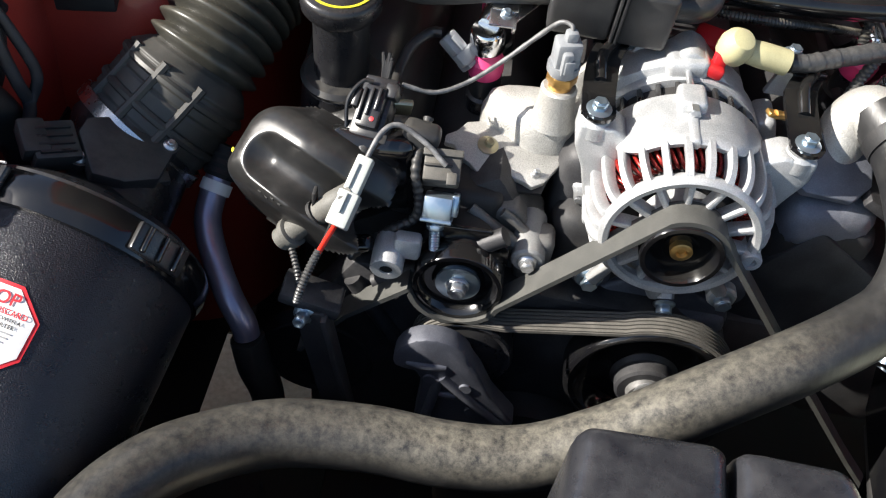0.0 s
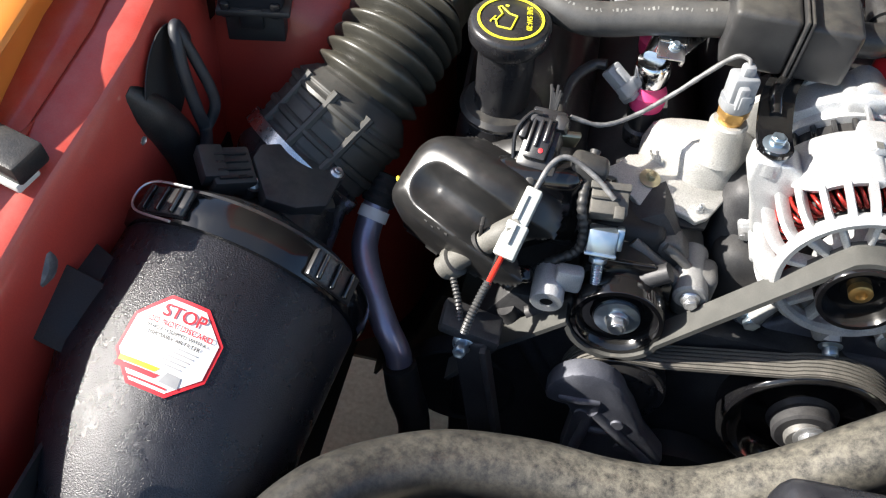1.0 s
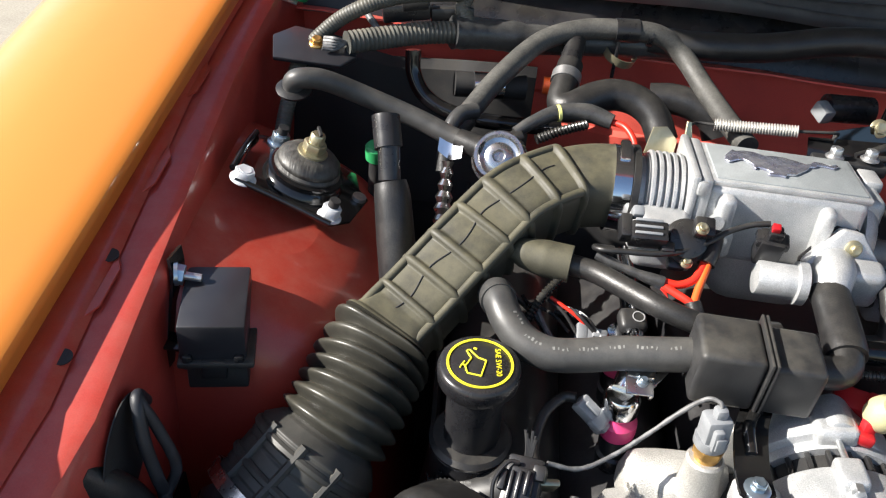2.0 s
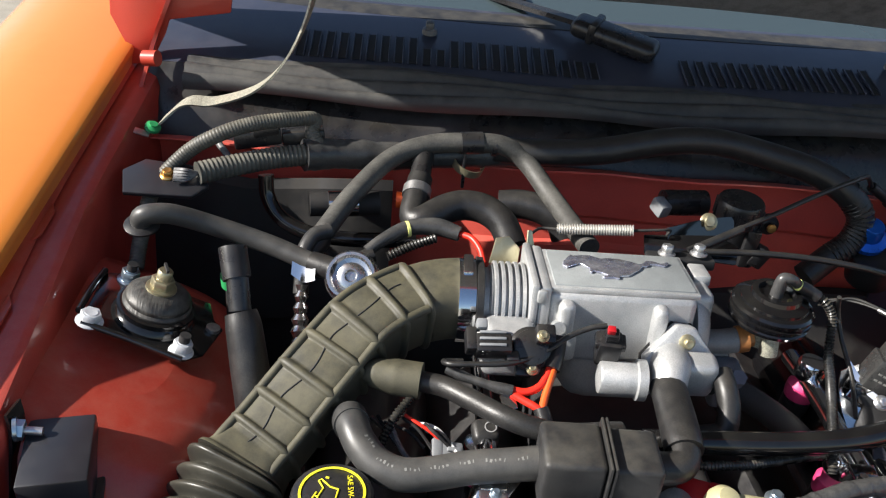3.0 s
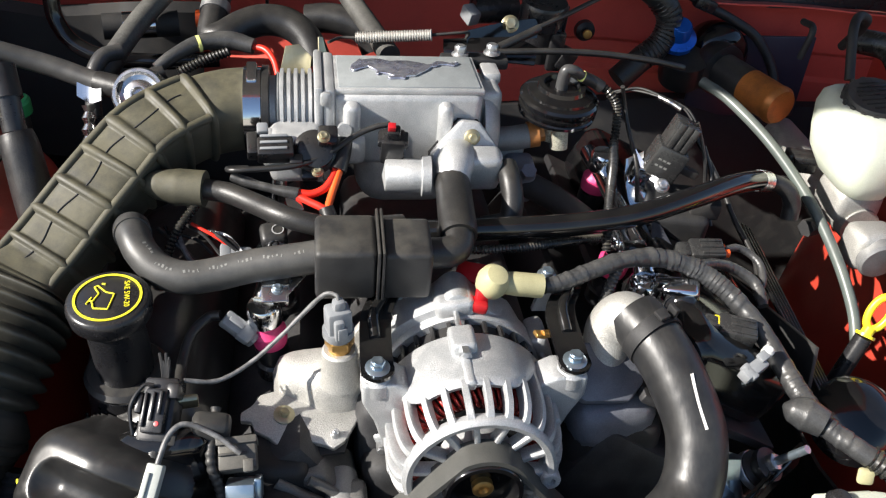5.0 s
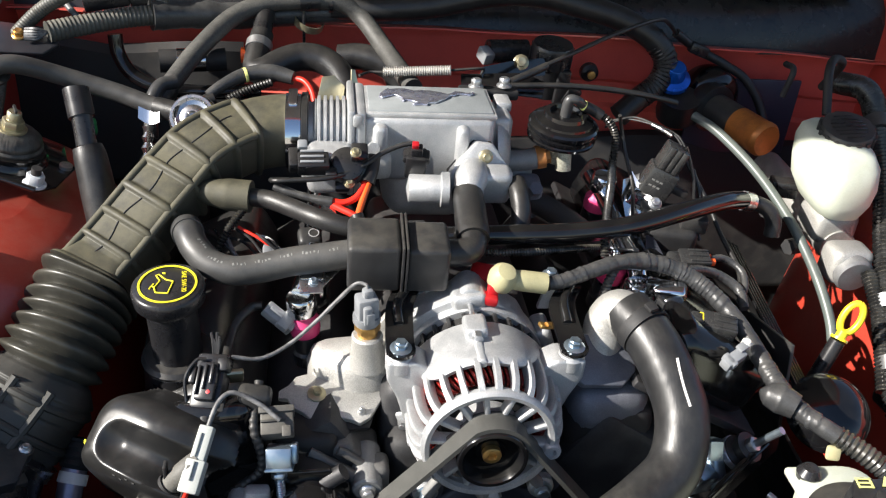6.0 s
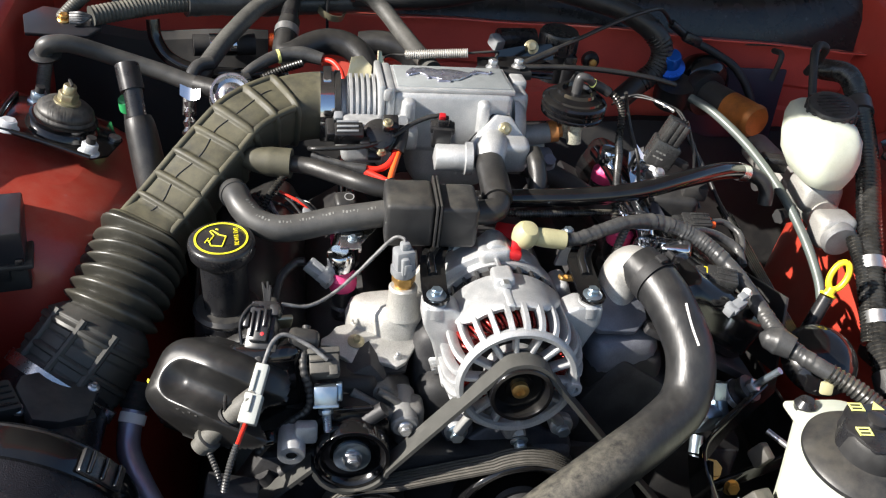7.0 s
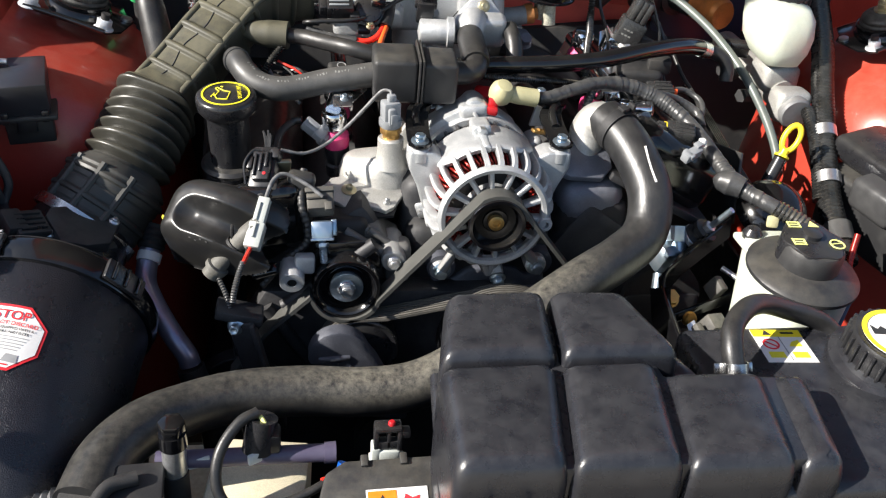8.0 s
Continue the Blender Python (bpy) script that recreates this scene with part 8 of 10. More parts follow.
def expansion_tank():
    """Black moulded coolant tank: domed cells with valleys between them, a lower shelf and the filler cap."""
    t = thing("expansion_tank", (-0.06, -0.2, 0.62), "black moulded coolant expansion tank with domed cells", "expansion tank")
    # corners of each cell at its foot; the near-side cell of the rear row is cut off at a slant
    cells = [([(-0.176, -0.189), (-0.080, -0.189), (-0.070, -0.096), (-0.158, -0.096)], 0.774),
             ([(-0.079, -0.189), (0.022, -0.190), (0.000, -0.098), (-0.069, -0.096)], 0.774),
             ([(-0.181, -0.300), (-0.100, -0.302), (-0.081, -0.187), (-0.177, -0.187)], 0.768),
             ([(-0.099, -0.302), (-0.017, -0.304), (0.001, -0.188), (-0.080, -0.187)], 0.767),
             ([(-0.016, -0.304), (0.068, -0.306), (0.086, -0.201), (0.002, -0.197)], 0.763),
             ([(0.069, -0.306), (0.106, -0.306), (0.124, -0.203), (0.087, -0.201)], 0.760)]
    for outline, z in cells:
        cx, cy = sum(p[0] for p in outline) / 4, sum(p[1] for p in outline) / 4
        rows = []
        for dz, inset in ((0.14, 0.0), (0.026, 0.0003), (0.017, 0.0010), (0.0095, 0.0026), (0.0045, 0.0055), (0.0014, 0.0095), (0.0, 0.0140)):
            ring = []
            for i in range(4):
                p, q, r = V((*outline[i - 1], 0)), V((*outline[i], 0)), V((*outline[(i + 1) % 4], 0))
                d1, d2 = (p - q).normalized(), (r - q).normalized()
                s1 = (d1 + d2).normalized()
                q = q + s1 * inset * 1.414
                rad = 0.0095
                for k in range(7):
                    f = k / 6
                    ring.append((q + d1 * rad * (1 - f) ** 2 + d2 * rad * f ** 2) + V((0, 0, z - dz + 0.010)))
            rows.append(ring)
        bm = bmesh.new()
        vs = [[bm.verts.new(p - V((0, 0, 0.010))) for p in ring] for ring in rows]
        for a, b in zip(vs, vs[1:]):
            for k in range(28):
                bm.faces.new((a[k], a[(k + 1) % 28], b[(k + 1) % 28], b[k]))
        top = bm.verts.new((cx, cy, z + 0.0006))
        for k in range(28):
            bm.faces.new((vs[-1][k], vs[-1][(k + 1) % 28], top))
        part("cell", bm, TANK, t, sharp=80)
    bm = bmesh.new()
    prism(bm, [(-0.172, -0.294), (0.100, -0.298), (0.116, -0.206), (0.004, -0.200), (-0.006, -0.112), (-0.152, -0.110)], 0.134, pose(0, 0, 0.622), 0.004, 2)
    part("core", bm, TANK, t)
    # moulded hood beside the rear cells
    bm = bmesh.new()
    prism(bm, [(0.010, -0.195), (0.050, -0.196), (0.034, -0.150), (0.004, -0.128)], 0.12, pose(0, 0, 0.625), 0.014, 3)
    part("shoulder", bm, TANK, t)
    # lower shelf
    bm = bmesh.new()
    box(bm, (0.26, 0.20, 0.12), pose(0.185, -0.205, 0.672), 0.010, 3)
    part("shelf", bm, TANK, t)
    bm = bmesh.new()
    box(bm, (0.47, 0.190, 0.008), pose(0.080, -0.198, 0.690), 0.003)
    tube(bm, [(-0.163, -0.115, 0.69), (-0.176, -0.27, 0.69), (-0.160, -0.288, 0.69), (0.30, -0.292, 0.69)], 0.006, seg=10, smooth=False)
    part("seam_flange", bm, TANK, t)
    for x in (-0.153, -0.126):
        part("rib", made(box, (0.004, 0.018, 0.045), pose(x, -0.309, 0.715, 12, 0, 0), 0.001), TANK, t)
    # filler neck and cap
    m = turn_to((0.222, -0.170, 0.732), (0.0, -0.12, 1), (1, -0.12, 0))
    part("neck", made(lathe, [(0.050, -0.01), (0.049, 0.004), (0.042, 0.007), (0.040, 0.012)], m, 48), TANK, t)
    cap = part("cap", made(lathe, [(0.037, 0.006), (0.0385, 0.010), (0.038, 0.030), (0.036, 0.034), (0.0, 0.035)], m, 48), PLASTIC, t, "ribbed black screw cap")
    for i in range(28):
        a = 360 * i / 28
        part("cap_rib", made(box, (0.004, 0.0035, 0.022), m @ pose(0, 0, 0, 0, 0, a) @ pose(0.0388, 0, 0.020), 0.001), PLASTIC, cap)
    part("cap_label", made(lathe, [(0.031, 0.0352), (0.031, 0.0360), (0.0, 0.0362)], m, 48), PAPER, cap, "white round label with a yellow rim")
    part("label_rim", made(lathe, [(0.0275, 0.0364), (0.0275, 0.0369), (0.0318, 0.0369), (0.0318, 0.0364), (0.0275, 0.0364)], m, 48), YELLOW, cap)
    for x, y in ((-0.014, 0.006), (0.012, 0.008)):
        part("label_symbol", made(prism, [(-0.009, -0.006), (0.009, -0.006), (0.009, 0.003), (0.005, -0.001), (0.0, 0.004), (-0.004, 0.0), (-0.009, 0.005)], 0.0005, m @ pose(x, y, 0.0365)), INK_B, cap)
    for i in range(3):
        part("label_bar", made(box, (0.024 - 0.004 * i, 0.002, 0.0005), m @ pose(0, -0.008 - 0.005 * i, 0.0368), 0), INK_G, cap)
    # warning label on the shelf
    ml = turn_to((0.143, -0.139, 0.7325), (0, -0.0, 1), (1, -0.06, 0))
    lab = part("warning_label", made(box, (0.046, 0.046, 0.0006), ml, 0), PAPER, t, "white and yellow warning label")
    part("label_header", made(box, (0.046, 0.010, 0.0004), ml @ pose(0, 0.018, 0.0006), 0), YELLOW, lab)
    part("label_mark", made(prism, [(-0.004, -0.003), (0.004, -0.003), (0, 0.004)], 0.0004, ml @ pose(-0.010, 0.018, 0.0009)), INK_B, lab)
    part("label_mark", made(box, (0.012, 0.0022, 0.0004), ml @ pose(0.010, 0.018, 0.0010), 0), INK_B, lab)
    part("label_mark", made(lathe, [(0.0060, 0), (0.0060, 0.0005), (0.0075, 0.0005), (0.0075, 0), (0.0060, 0)], ml @ pose(-0.011, 0.002, 0.0005), 28), INK_R, lab)
    part("label_mark", made(box, (0.012, 0.0014, 0.0004), ml @ pose(-0.011, 0.002, 0.0008, 0, 0, -40), 0), INK_R, lab)
    part("label_mark", made(prism, [(-0.006, -0.004), (0.006, -0.004), (0.005, 0.005), (-0.002, 0.002)], 0.0004, ml @ pose(0.011, 0.003, 0.0005)), INK_Y, lab)
    for x in (-0.011, 0.011):
        part("label_mark", made(box, (0.014, 0.008, 0.0004), ml @ pose(x, -0.013, 0.0005), 0), INK_Y, lab)
    part("label_mark", made(box, (0.0006, 0.034, 0.0004), ml @ pose(0, -0.004, 0.0006), 0), INK_G, lab)
    t.location.z += 0.010
    # overflow hose with its spring clip
    h = thing("overflow_hose", (0.068, -0.19, 0.73), "black rubber overflow hose curving off the tank", "hose")
    pts = [(0.074, -0.196, 0.735), (0.074, -0.186, 0.752), (0.073, -0.172, 0.768), (0.080, -0.154, 0.778), (0.100, -0.134, 0.781), (0.126, -0.118, 0.774), (0.156, -0.110, 0.761), (0.19, -0.11, 0.748), (0.205, -0.117, 0.738)]
    part("tube", made(tube, pts, 0.0092, seg=20, n=10), RUBBER, h)
    m = turn_to((0.074, -0.184, 0.756), (0, 0.5, 0.85))
    part("clip", several((lathe, [(0.0094, -0.005), (0.0104, -0.005), (0.0104, 0.005), (0.0094, 0.005), (0.0094, -0.005)], m, 28), (box, (0.008, 0.0025, 0.009), m @ pose(-0.013, 0.005, 0), 0.001), (box, (0.008, 0.0025, 0.009), m @ pose(0.013, 0.005, 0), 0.001)), STAMPED, h, "steel spring clip")


expansion_tank()


def fuse_box():
    t = thing("fuse_box", (0.40, 0.14, 0.70), "black plastic fuse box with moulded ribs by the wing", "fuse box")
    m = turn_to((0.462, 0.170, 0.722), (-0.12, -0.1, 1), (1, 0.25, 0))
    part("body", made(box, (0.13, 0.20, 0.09), m @ pose(0.03, 0, -0.04), 0.008, 3), PLASTIC_M, t)
    part("lid", made(box, (0.12, 0.16, 0.035), m @ pose(0.045, 0.035, 0.022), 0.010, 3), PLASTIC, t)
    part("shoulder", several((box, (0.05, 0.07, 0.045), m @ pose(-0.018, 0.01, 0.0), 0.010, 3), (box, (0.03, 0.02, 0.05), m @ pose(0.0, -0.045, -0.01), 0.004), (box, (0.03, 0.02, 0.05), m @ pose(0.035, -0.06, -0.01), 0.004)), GREY_D, t, "grey stepped housing")
    part("battery_lead", made(tube, [(0.385, 0.125, 0.70), (0.376, 0.11, 0.67), (0.37, 0.09, 0.64)], 0.004, seg=12), COPPER, t, "dark red battery lead")
    p = thing("steering_pump", (0.165, 0.11, 0.58), "zinc pipe fittings and bolts beside the steering pump", "pump")
    part("body", several((rod, (0.16, 0.14, 0.60), (0.16, 0.26, 0.60), 0.05, 36), (box, (0.10, 0.05, 0.10), pose(0.16, 0.16, 0.56), 0.01)), DARK, p)
    part("bracket", several((prism, [(0.0, 0.0), (0.09, 0.03), (0.13, 0.06), (0.13, 0.052), (0.09, 0.018), (0.008, -0.01), (0.006, -0.10), (0.0, -0.10)], 0.006, turn_to((0.142, 0.075, 0.625), (0.0, -0.9, 0.4), (1, 0, 0)), 0.0012)), GLOSS, p, "black steel bracket")
    part("fitting", several((box, (0.032, 0.028, 0.034), pose(0.146, 0.126, 0.672, 20, 10, 20), 0.006), (rod, (0.157, 0.139, 0.706), (0.156, 0.130, 0.690), 0.0125, 6), (rod, (0.159, 0.130, 0.690), (0.164, 0.112, 0.664), 0.0085, 14), (rod, (0.136, 0.112, 0.656), (0.132, 0.100, 0.642), 0.007, 14)), ZINC_B, p, "zinc-plated union")
    bolt("bracket_bolt", (0.164, 0.07, 0.622), (0, -1, 0.4), p, 0.0075, 0.0095, 0.006, BRASS)
    rb = thing("rubber_mount", (0.19, 0.13, 0.63), "steel-banded rubber mount with a bright stud", "mount")
    m = turn_to((0.171, 0.1416, 0.672), (0.395, -0.38, 0.836))
    part("rubber_body", several((lathe, [(0.016, 0.0), (0.018, 0.002), (0.018, 0.012), (0.013, 0.015), (0.013, 0.018), (0.017, 0.020), (0.017, 0.030), (0.012, 0.033), (0.012, 0.036), (0.015, 0.038), (0.015, 0.044), (0.0, 0.046)], m, 32)), RUBBER, rb)
    for h, r in ((0.007, 0.0184), (0.025, 0.0174)):
        part("band", made(lathe, [(r, h - 0.0035), (r + 0.0006, h - 0.003), (r + 0.0006, h + 0.003), (r, h + 0.0035)], m, 32), ZINC, rb)
    part("stud", made(rod, m @ V((0, 0, 0.044)), m @ V((0, 0, 0.085)), 0.0038, 12), ZINC_B, rb)
    part("nut", made(prism, ngon(6, 0.008), 0.008, m @ pose(0, 0, 0.044), 0.001), ZINC, rb)
    c = thing("steering_bracket", (0.2, 0.03, 0.6), "dark pressed plates and small clips low beside the reservoir", "bracket")
    part("plate", several((box, (0.10, 0.08, 0.01), pose(0.17, 0.02, 0.60, 20, 0, 0), 0.002), (box, (0.012, 0.03, 0.03), pose(0.155, -0.01, 0.63, 10, 20, 0), 0.002)), DARK, c)
    part("block", made(box, (0.02, 0.02, 0.022), pose(0.172, 0.02, 0.632, 20, 15, 10), 0.003), BLOCK, c)
    part("clip", several((strip, smooth_path([(0.145, 0.03, 0.645), (0.15, 0.01, 0.63), (0.158, -0.01, 0.605)], 4), 0.010, 0.002, (0.8, 0.2, 0.5))), ZINC, c)
    s = thing("pulley_shroud", (0.23, 0.12, 0.70), "smooth dark curved guard behind the loom", "guard")
    part("guard", made(lathe, [(0.0, 0.0), (0.02, -0.003), (0.034, -0.009), (0.042, -0.02)], turn_to((0.285, 0.155, 0.728), (-0.2, -0.55, 0.8)), 36), GLOSS, s)
    part("mounting_arm", made(tube, [(0.285, 0.16, 0.72), (0.30, 0.20, 0.69), (0.31, 0.26, 0.66)], 0.012, seg=12), DARK, s)
    r = thing("ribbed_cover", (0.2, 0.25, 0.74), "dark ribbed edge strip beside the rocker cover", "cover strip")
    for i in range(5):
        part("rib", made(rod, (0.252 + 0.0052 * i, 0.40, 0.781 - 0.003 * i), (0.264 + 0.0052 * i, 0.19, 0.724 - 0.003 * i), 0.0024, 10), GLOSS, r)
    part("backing", made(box, (0.004, 0.215, 0.09), turn_to((0.252, 0.295, 0.700), (0, 0.26, 1), (1, 0, 0)), 0.001), PLASTIC_M, r)
    pl = thing("rail_bracket", (0.14, 0.32, 0.78), "flat blue-black steel plate between fuel rail and loom", "bracket")
    part("plate", made(prism, [(-0.018, -0.024), (0.016, -0.024), (0.010, 0.0), (0.002, 0.026), (-0.006, 0.026)], 0.003, turn_to((0.140, 0.325, 0.800), (0.1, -0.45, 0.9), (1, 0, 0)), 0.0008), CAST_B, pl)
    part("leg", made(box, (0.016, 0.004, 0.05), pose(0.140, 0.346, 0.784), 0.001), CAST_B, pl)
    rc = thing("rocker_cover", (0.15, 0.35, 0.74), "gloss black rocker cover under the looms", "rocker cover")
    part("flange", made(box, (0.44, 0.15, 0.010), turn_to((0.150, 0.375, 0.722), (0.45, 0, 0.9), (0.05, 1, 0)), 0.003), BLOCK, rc)
    part("cover", several((box, (0.42, 0.12, 0.07), turn_to((0.165, 0.375, 0.755), (0.45, 0, 0.9), (0.05, 1, 0)), 0.02, 4)), GLOSS, rc)


fuse_box()


# ---- left side and firewall ----
def strut_mount(s):
    t = thing("strut_mount", (-s * 0.535, 0.41, 0.835), "black suspension top mount with a domed rubber and a steel nut", "strut mount", "strut mounts")
    ax = V((s * 0.30, -0.05, 1)).normalized()
    c = V((-s * 0.531, 0.412, 0.842))
    m = turn_to(c, ax, (1, 0, 0))
    outline = [(-0.062, -0.045), (0.045, -0.058), (0.062, -0.040), (0.072, 0.010), (0.060, 0.022), (0.050, 0.05), (-0.04, 0.06), (-0.066, 0.05)]
    outline = [(x * s * 1.2, y * 1.2) for x, y in outline]
    part("plate", made(prism, outline if s > 0 else outline[::-1], 0.004, m, 0.001), GLOSS, t, "black pressed plate")
    part("plate_lip", several((tube, [m @ V((x * s * 1.2, y * 1.2, 0.006)) for x, y in ((-0.06, -0.047), (-0.01, -0.052), (0.044, -0.060))], 0.004), (tube, [m @ V((x * s * 1.2, y * 1.2, 0.006)) for x, y in ((-0.068, -0.03), (-0.069, 0.01), (-0.067, 0.05))], 0.0045)), GLOSS, t)
    part("seat", made(lathe, [(0.052, 0.003), (0.050, 0.010), (0.046, 0.014), (0.048, 0.018), (0.048, 0.022), (0.044, 0.024)], m, 48), GLOSS, t)
    part("rubber_dome", made(lathe, [(0.040, 0.018), (0.0425, 0.021), (0.0425, 0.026), (0.0395, 0.029), (0.0405, 0.032), (0.0395, 0.036), (0.033, 0.042), (0.024, 0.0455), (0.014, 0.047), (0.0, 0.047)], m, 48), RUBBER_OLD, t, "dusty domed rubber")
    part("nut", several((lathe, [(0.019, 0.046), (0.019, 0.049), (0.015, 0.050)], m, 28), (prism, ngon(6, 0.0150), 0.013, m @ pose(0, 0, 0.049), 0.0015)), GOLDZ, t, "passivated nut")
    part("rod_end", several((lathe, [(0.0095, 0.060), (0.0095, 0.072), (0.008, 0.074), (0.0, 0.074)], m, 24)), GOLDZ, t, "slotted brass-coloured rod end")
    part("slot", made(box, (0.003, 0.018, 0.004), m @ pose(0, 0, 0.0775, 0, 0, 25), 0), DARK, t)
    for x, y, kind in ((-0.054, -0.040, 0), (0.040, -0.046, 1), (-0.040, 0.048, 2), (0.062, 0.004, 3)):
        p = m @ V((x * s * 1.2, y * 1.2, 0.004))
        if kind == 0:
            bolt("bolt", p, ax, t, 0.0125, 0.0165, 0.012, PAINT_W, "white painted bolt")
        elif kind == 3:
            part("grommet", made(lathe, [(0.004, 0.0), (0.009, 0.0), (0.009, 0.005), (0.004, 0.006)], turn_to(p, ax), 20), ZINC, t)
        else:
            bolt("nut", p, ax, t, 0.0120, 0.0155, 0.014, PAINT_W if kind == 1 else ZINC_B, "flange nut")
            part("stud", made(rod, p, p + ax * 0.026, 0.0068, 14), DARK, t, "threaded stud")
    return t


for side in (1, -1):
    mount = strut_mount(side)
    mount.scale = (0.76, 0.76, 0.76)
    mount.location = V((-side * 0.553, 0.428, 0.850))


def relay_box():
    t = thing("relay_box", (-0.575, 0.25, 0.77), "black square relay box hung on the inner wing", "relay box")
    m = turn_to((-0.577, 0.253, 0.815), (0.0, -0.10, 1), (1, 0.22, 0))
    part("lid", made(box, (0.052, 0.074, 0.036), m @ pose(0, 0, 0.008), 0.002), PLASTIC_S, t, "blue-black smooth lid")
    part("base", several((box, (0.048, 0.070, 0.036), m @ pose(0.002, 0, -0.026), 0.002), (box, (0.06, 0.08, 0.006), m @ pose(0.002, -0.002, -0.012), 0.002)), PLASTIC_M, t)
    part("catch", several((box, (0.020, 0.006, 0.020), m @ pose(0.0, -0.038, -0.018), 0.002), (box, (0.008, 0.006, 0.014), m @ pose(-0.020, -0.038, -0.010), 0.002), (box, (0.008, 0.006, 0.014), m @ pose(0.020, -0.038, -0.010), 0.002)), PLASTIC, t, "moulded catches")
    part("bracket", several((strip, smooth_path([(-0.617, 0.272, 0.862), (-0.613, 0.266, 0.845), (-0.612, 0.25, 0.81), (-0.613, 0.23, 0.775)], 4), 0.020, 0.003, (0.15, 1, 0.1)), (box, (0.02, 0.05, 0.003), pose(-0.605, 0.25, 0.80), 0.001)), GLOSS, t, "black steel bracket")
    part("stud", made(rod, (-0.614, 0.262, 0.848), (-0.592, 0.264, 0.846), 0.0034, 12), ZINC, t)
    part("stud_nut", several((rod, (-0.613, 0.262, 0.848), (-0.606, 0.263, 0.847), 0.0085, 6), (rod, (-0.614, 0.262, 0.848), (-0.611, 0.263, 0.848), 0.010, 18)), ZINC_B, t)


PLASTIC_S = mat("smooth_black_plastic", (0.022, 0.022, 0.026), 0.30, col2=(0.026, 0.026, 0.03), scale=30)
relay_box()


def inner_wing_bits():
    # oval opening in the inner wing with a rubber pipe through it
    t = thing("snorkel", (-0.60, 0.11, 0.72), "black rubber snorkel through an oval hole in the inner wing", "snorkel")
    m = turn_to((-0.604, 0.126, 0.786), (1, 0, 0.04), (0, 0.5, 0.85))
    # flat dark disc on the apron; the hole's inner shade is its colour
    part("opening", several((prism, [(0.043 * math.cos(a), 0.035 * math.sin(a)) for a in [2 * math.pi * k / 28 for k in range(28)]], 0.001, m @ pose(0, 0, 0.0005))), DARK, t, "dark disc in place of an oval opening")
    part("pipe", made(tube, [(-0.622, 0.088, 0.80), (-0.608, 0.102, 0.772), (-0.600, 0.114, 0.745), (-0.592, 0.122, 0.712), (-0.586, 0.118, 0.67)], [0.012, 0.016, 0.017, 0.016, 0.014], seg=20), RUBBER, t)
    b = thing("wing_bolt", (-0.622, 0.087, 0.75), "small zinc bolt on the inner wing", "bolt")
    bolt("bolt_head", (-0.6145, 0.087, 0.758), (1, -0.2, 0.25), b, 0.0045, 0.007, 0.005, ZINC)
    k = thing("bump_stop", (-0.665, 0.02, 0.81), "grey rubber bonnet rest pad on the wing flange", "rubber pad")
    part("pad", made(box, (0.055, 0.028, 0.018), pose(-0.662, 0.005, rail_z(0.005) + 0.016, 11, 0, -18), 0.003), RUBBER, k)
    part("foot", made(box, (0.05, 0.020, 0.008), pose(-0.662, 0.0, rail_z(0.0) + 0.008, 11, 0, -18), 0.002), WHITE_C, k)
    h = thing("horn_bracket", (-0.615, -0.06, 0.70), "dark bracket with a grey rubber isolator beside the canister", "bracket")
    part("isolator", made(lathe, [(0.0, 0.0), (0.008, 0.0), (0.010, 0.003), (0.019, 0.004), (0.021, 0.007), (0.021, 0.016), (0.016, 0.02)], turn_to((-0.646, -0.035, 0.737), (-0.2, 0.75, -0.6)), 32), WIRE_G, h, "grey rubber isolator")
    part("plate", several((box, (0.07, 0.05, 0.004), turn_to((-0.640, 0.0, 0.708), (0.1, -0.3, 0.95), (1, -0.5, 0)), 0.001), (box, (0.045, 0.055, 0.004), turn_to((-0.622, -0.035, 0.700), (0.2, -0.5, 0.8), (1, -0.3, 0)), 0.001)), DARK, h)
    c = thing("washer_cap", (-0.60, -0.20, 0.70), "red-rimmed pale blue filler cap low by the wing", "filler cap")
    part("rim", made(lathe, [(0.018, 0), (0.020, 0.004), (0.020, 0.010), (0.014, 0.012)], turn_to((-0.625, -0.175, 0.745), (0.1, -0.4, 0.9)), 28), RED, c)
    part("centre", made(lathe, [(0.013, 0.0), (0.013, 0.012), (0.0, 0.013)], turn_to((-0.625, -0.175, 0.745), (0.1, -0.4, 0.9)), 24), TEAL, c)


inner_wing_bits()


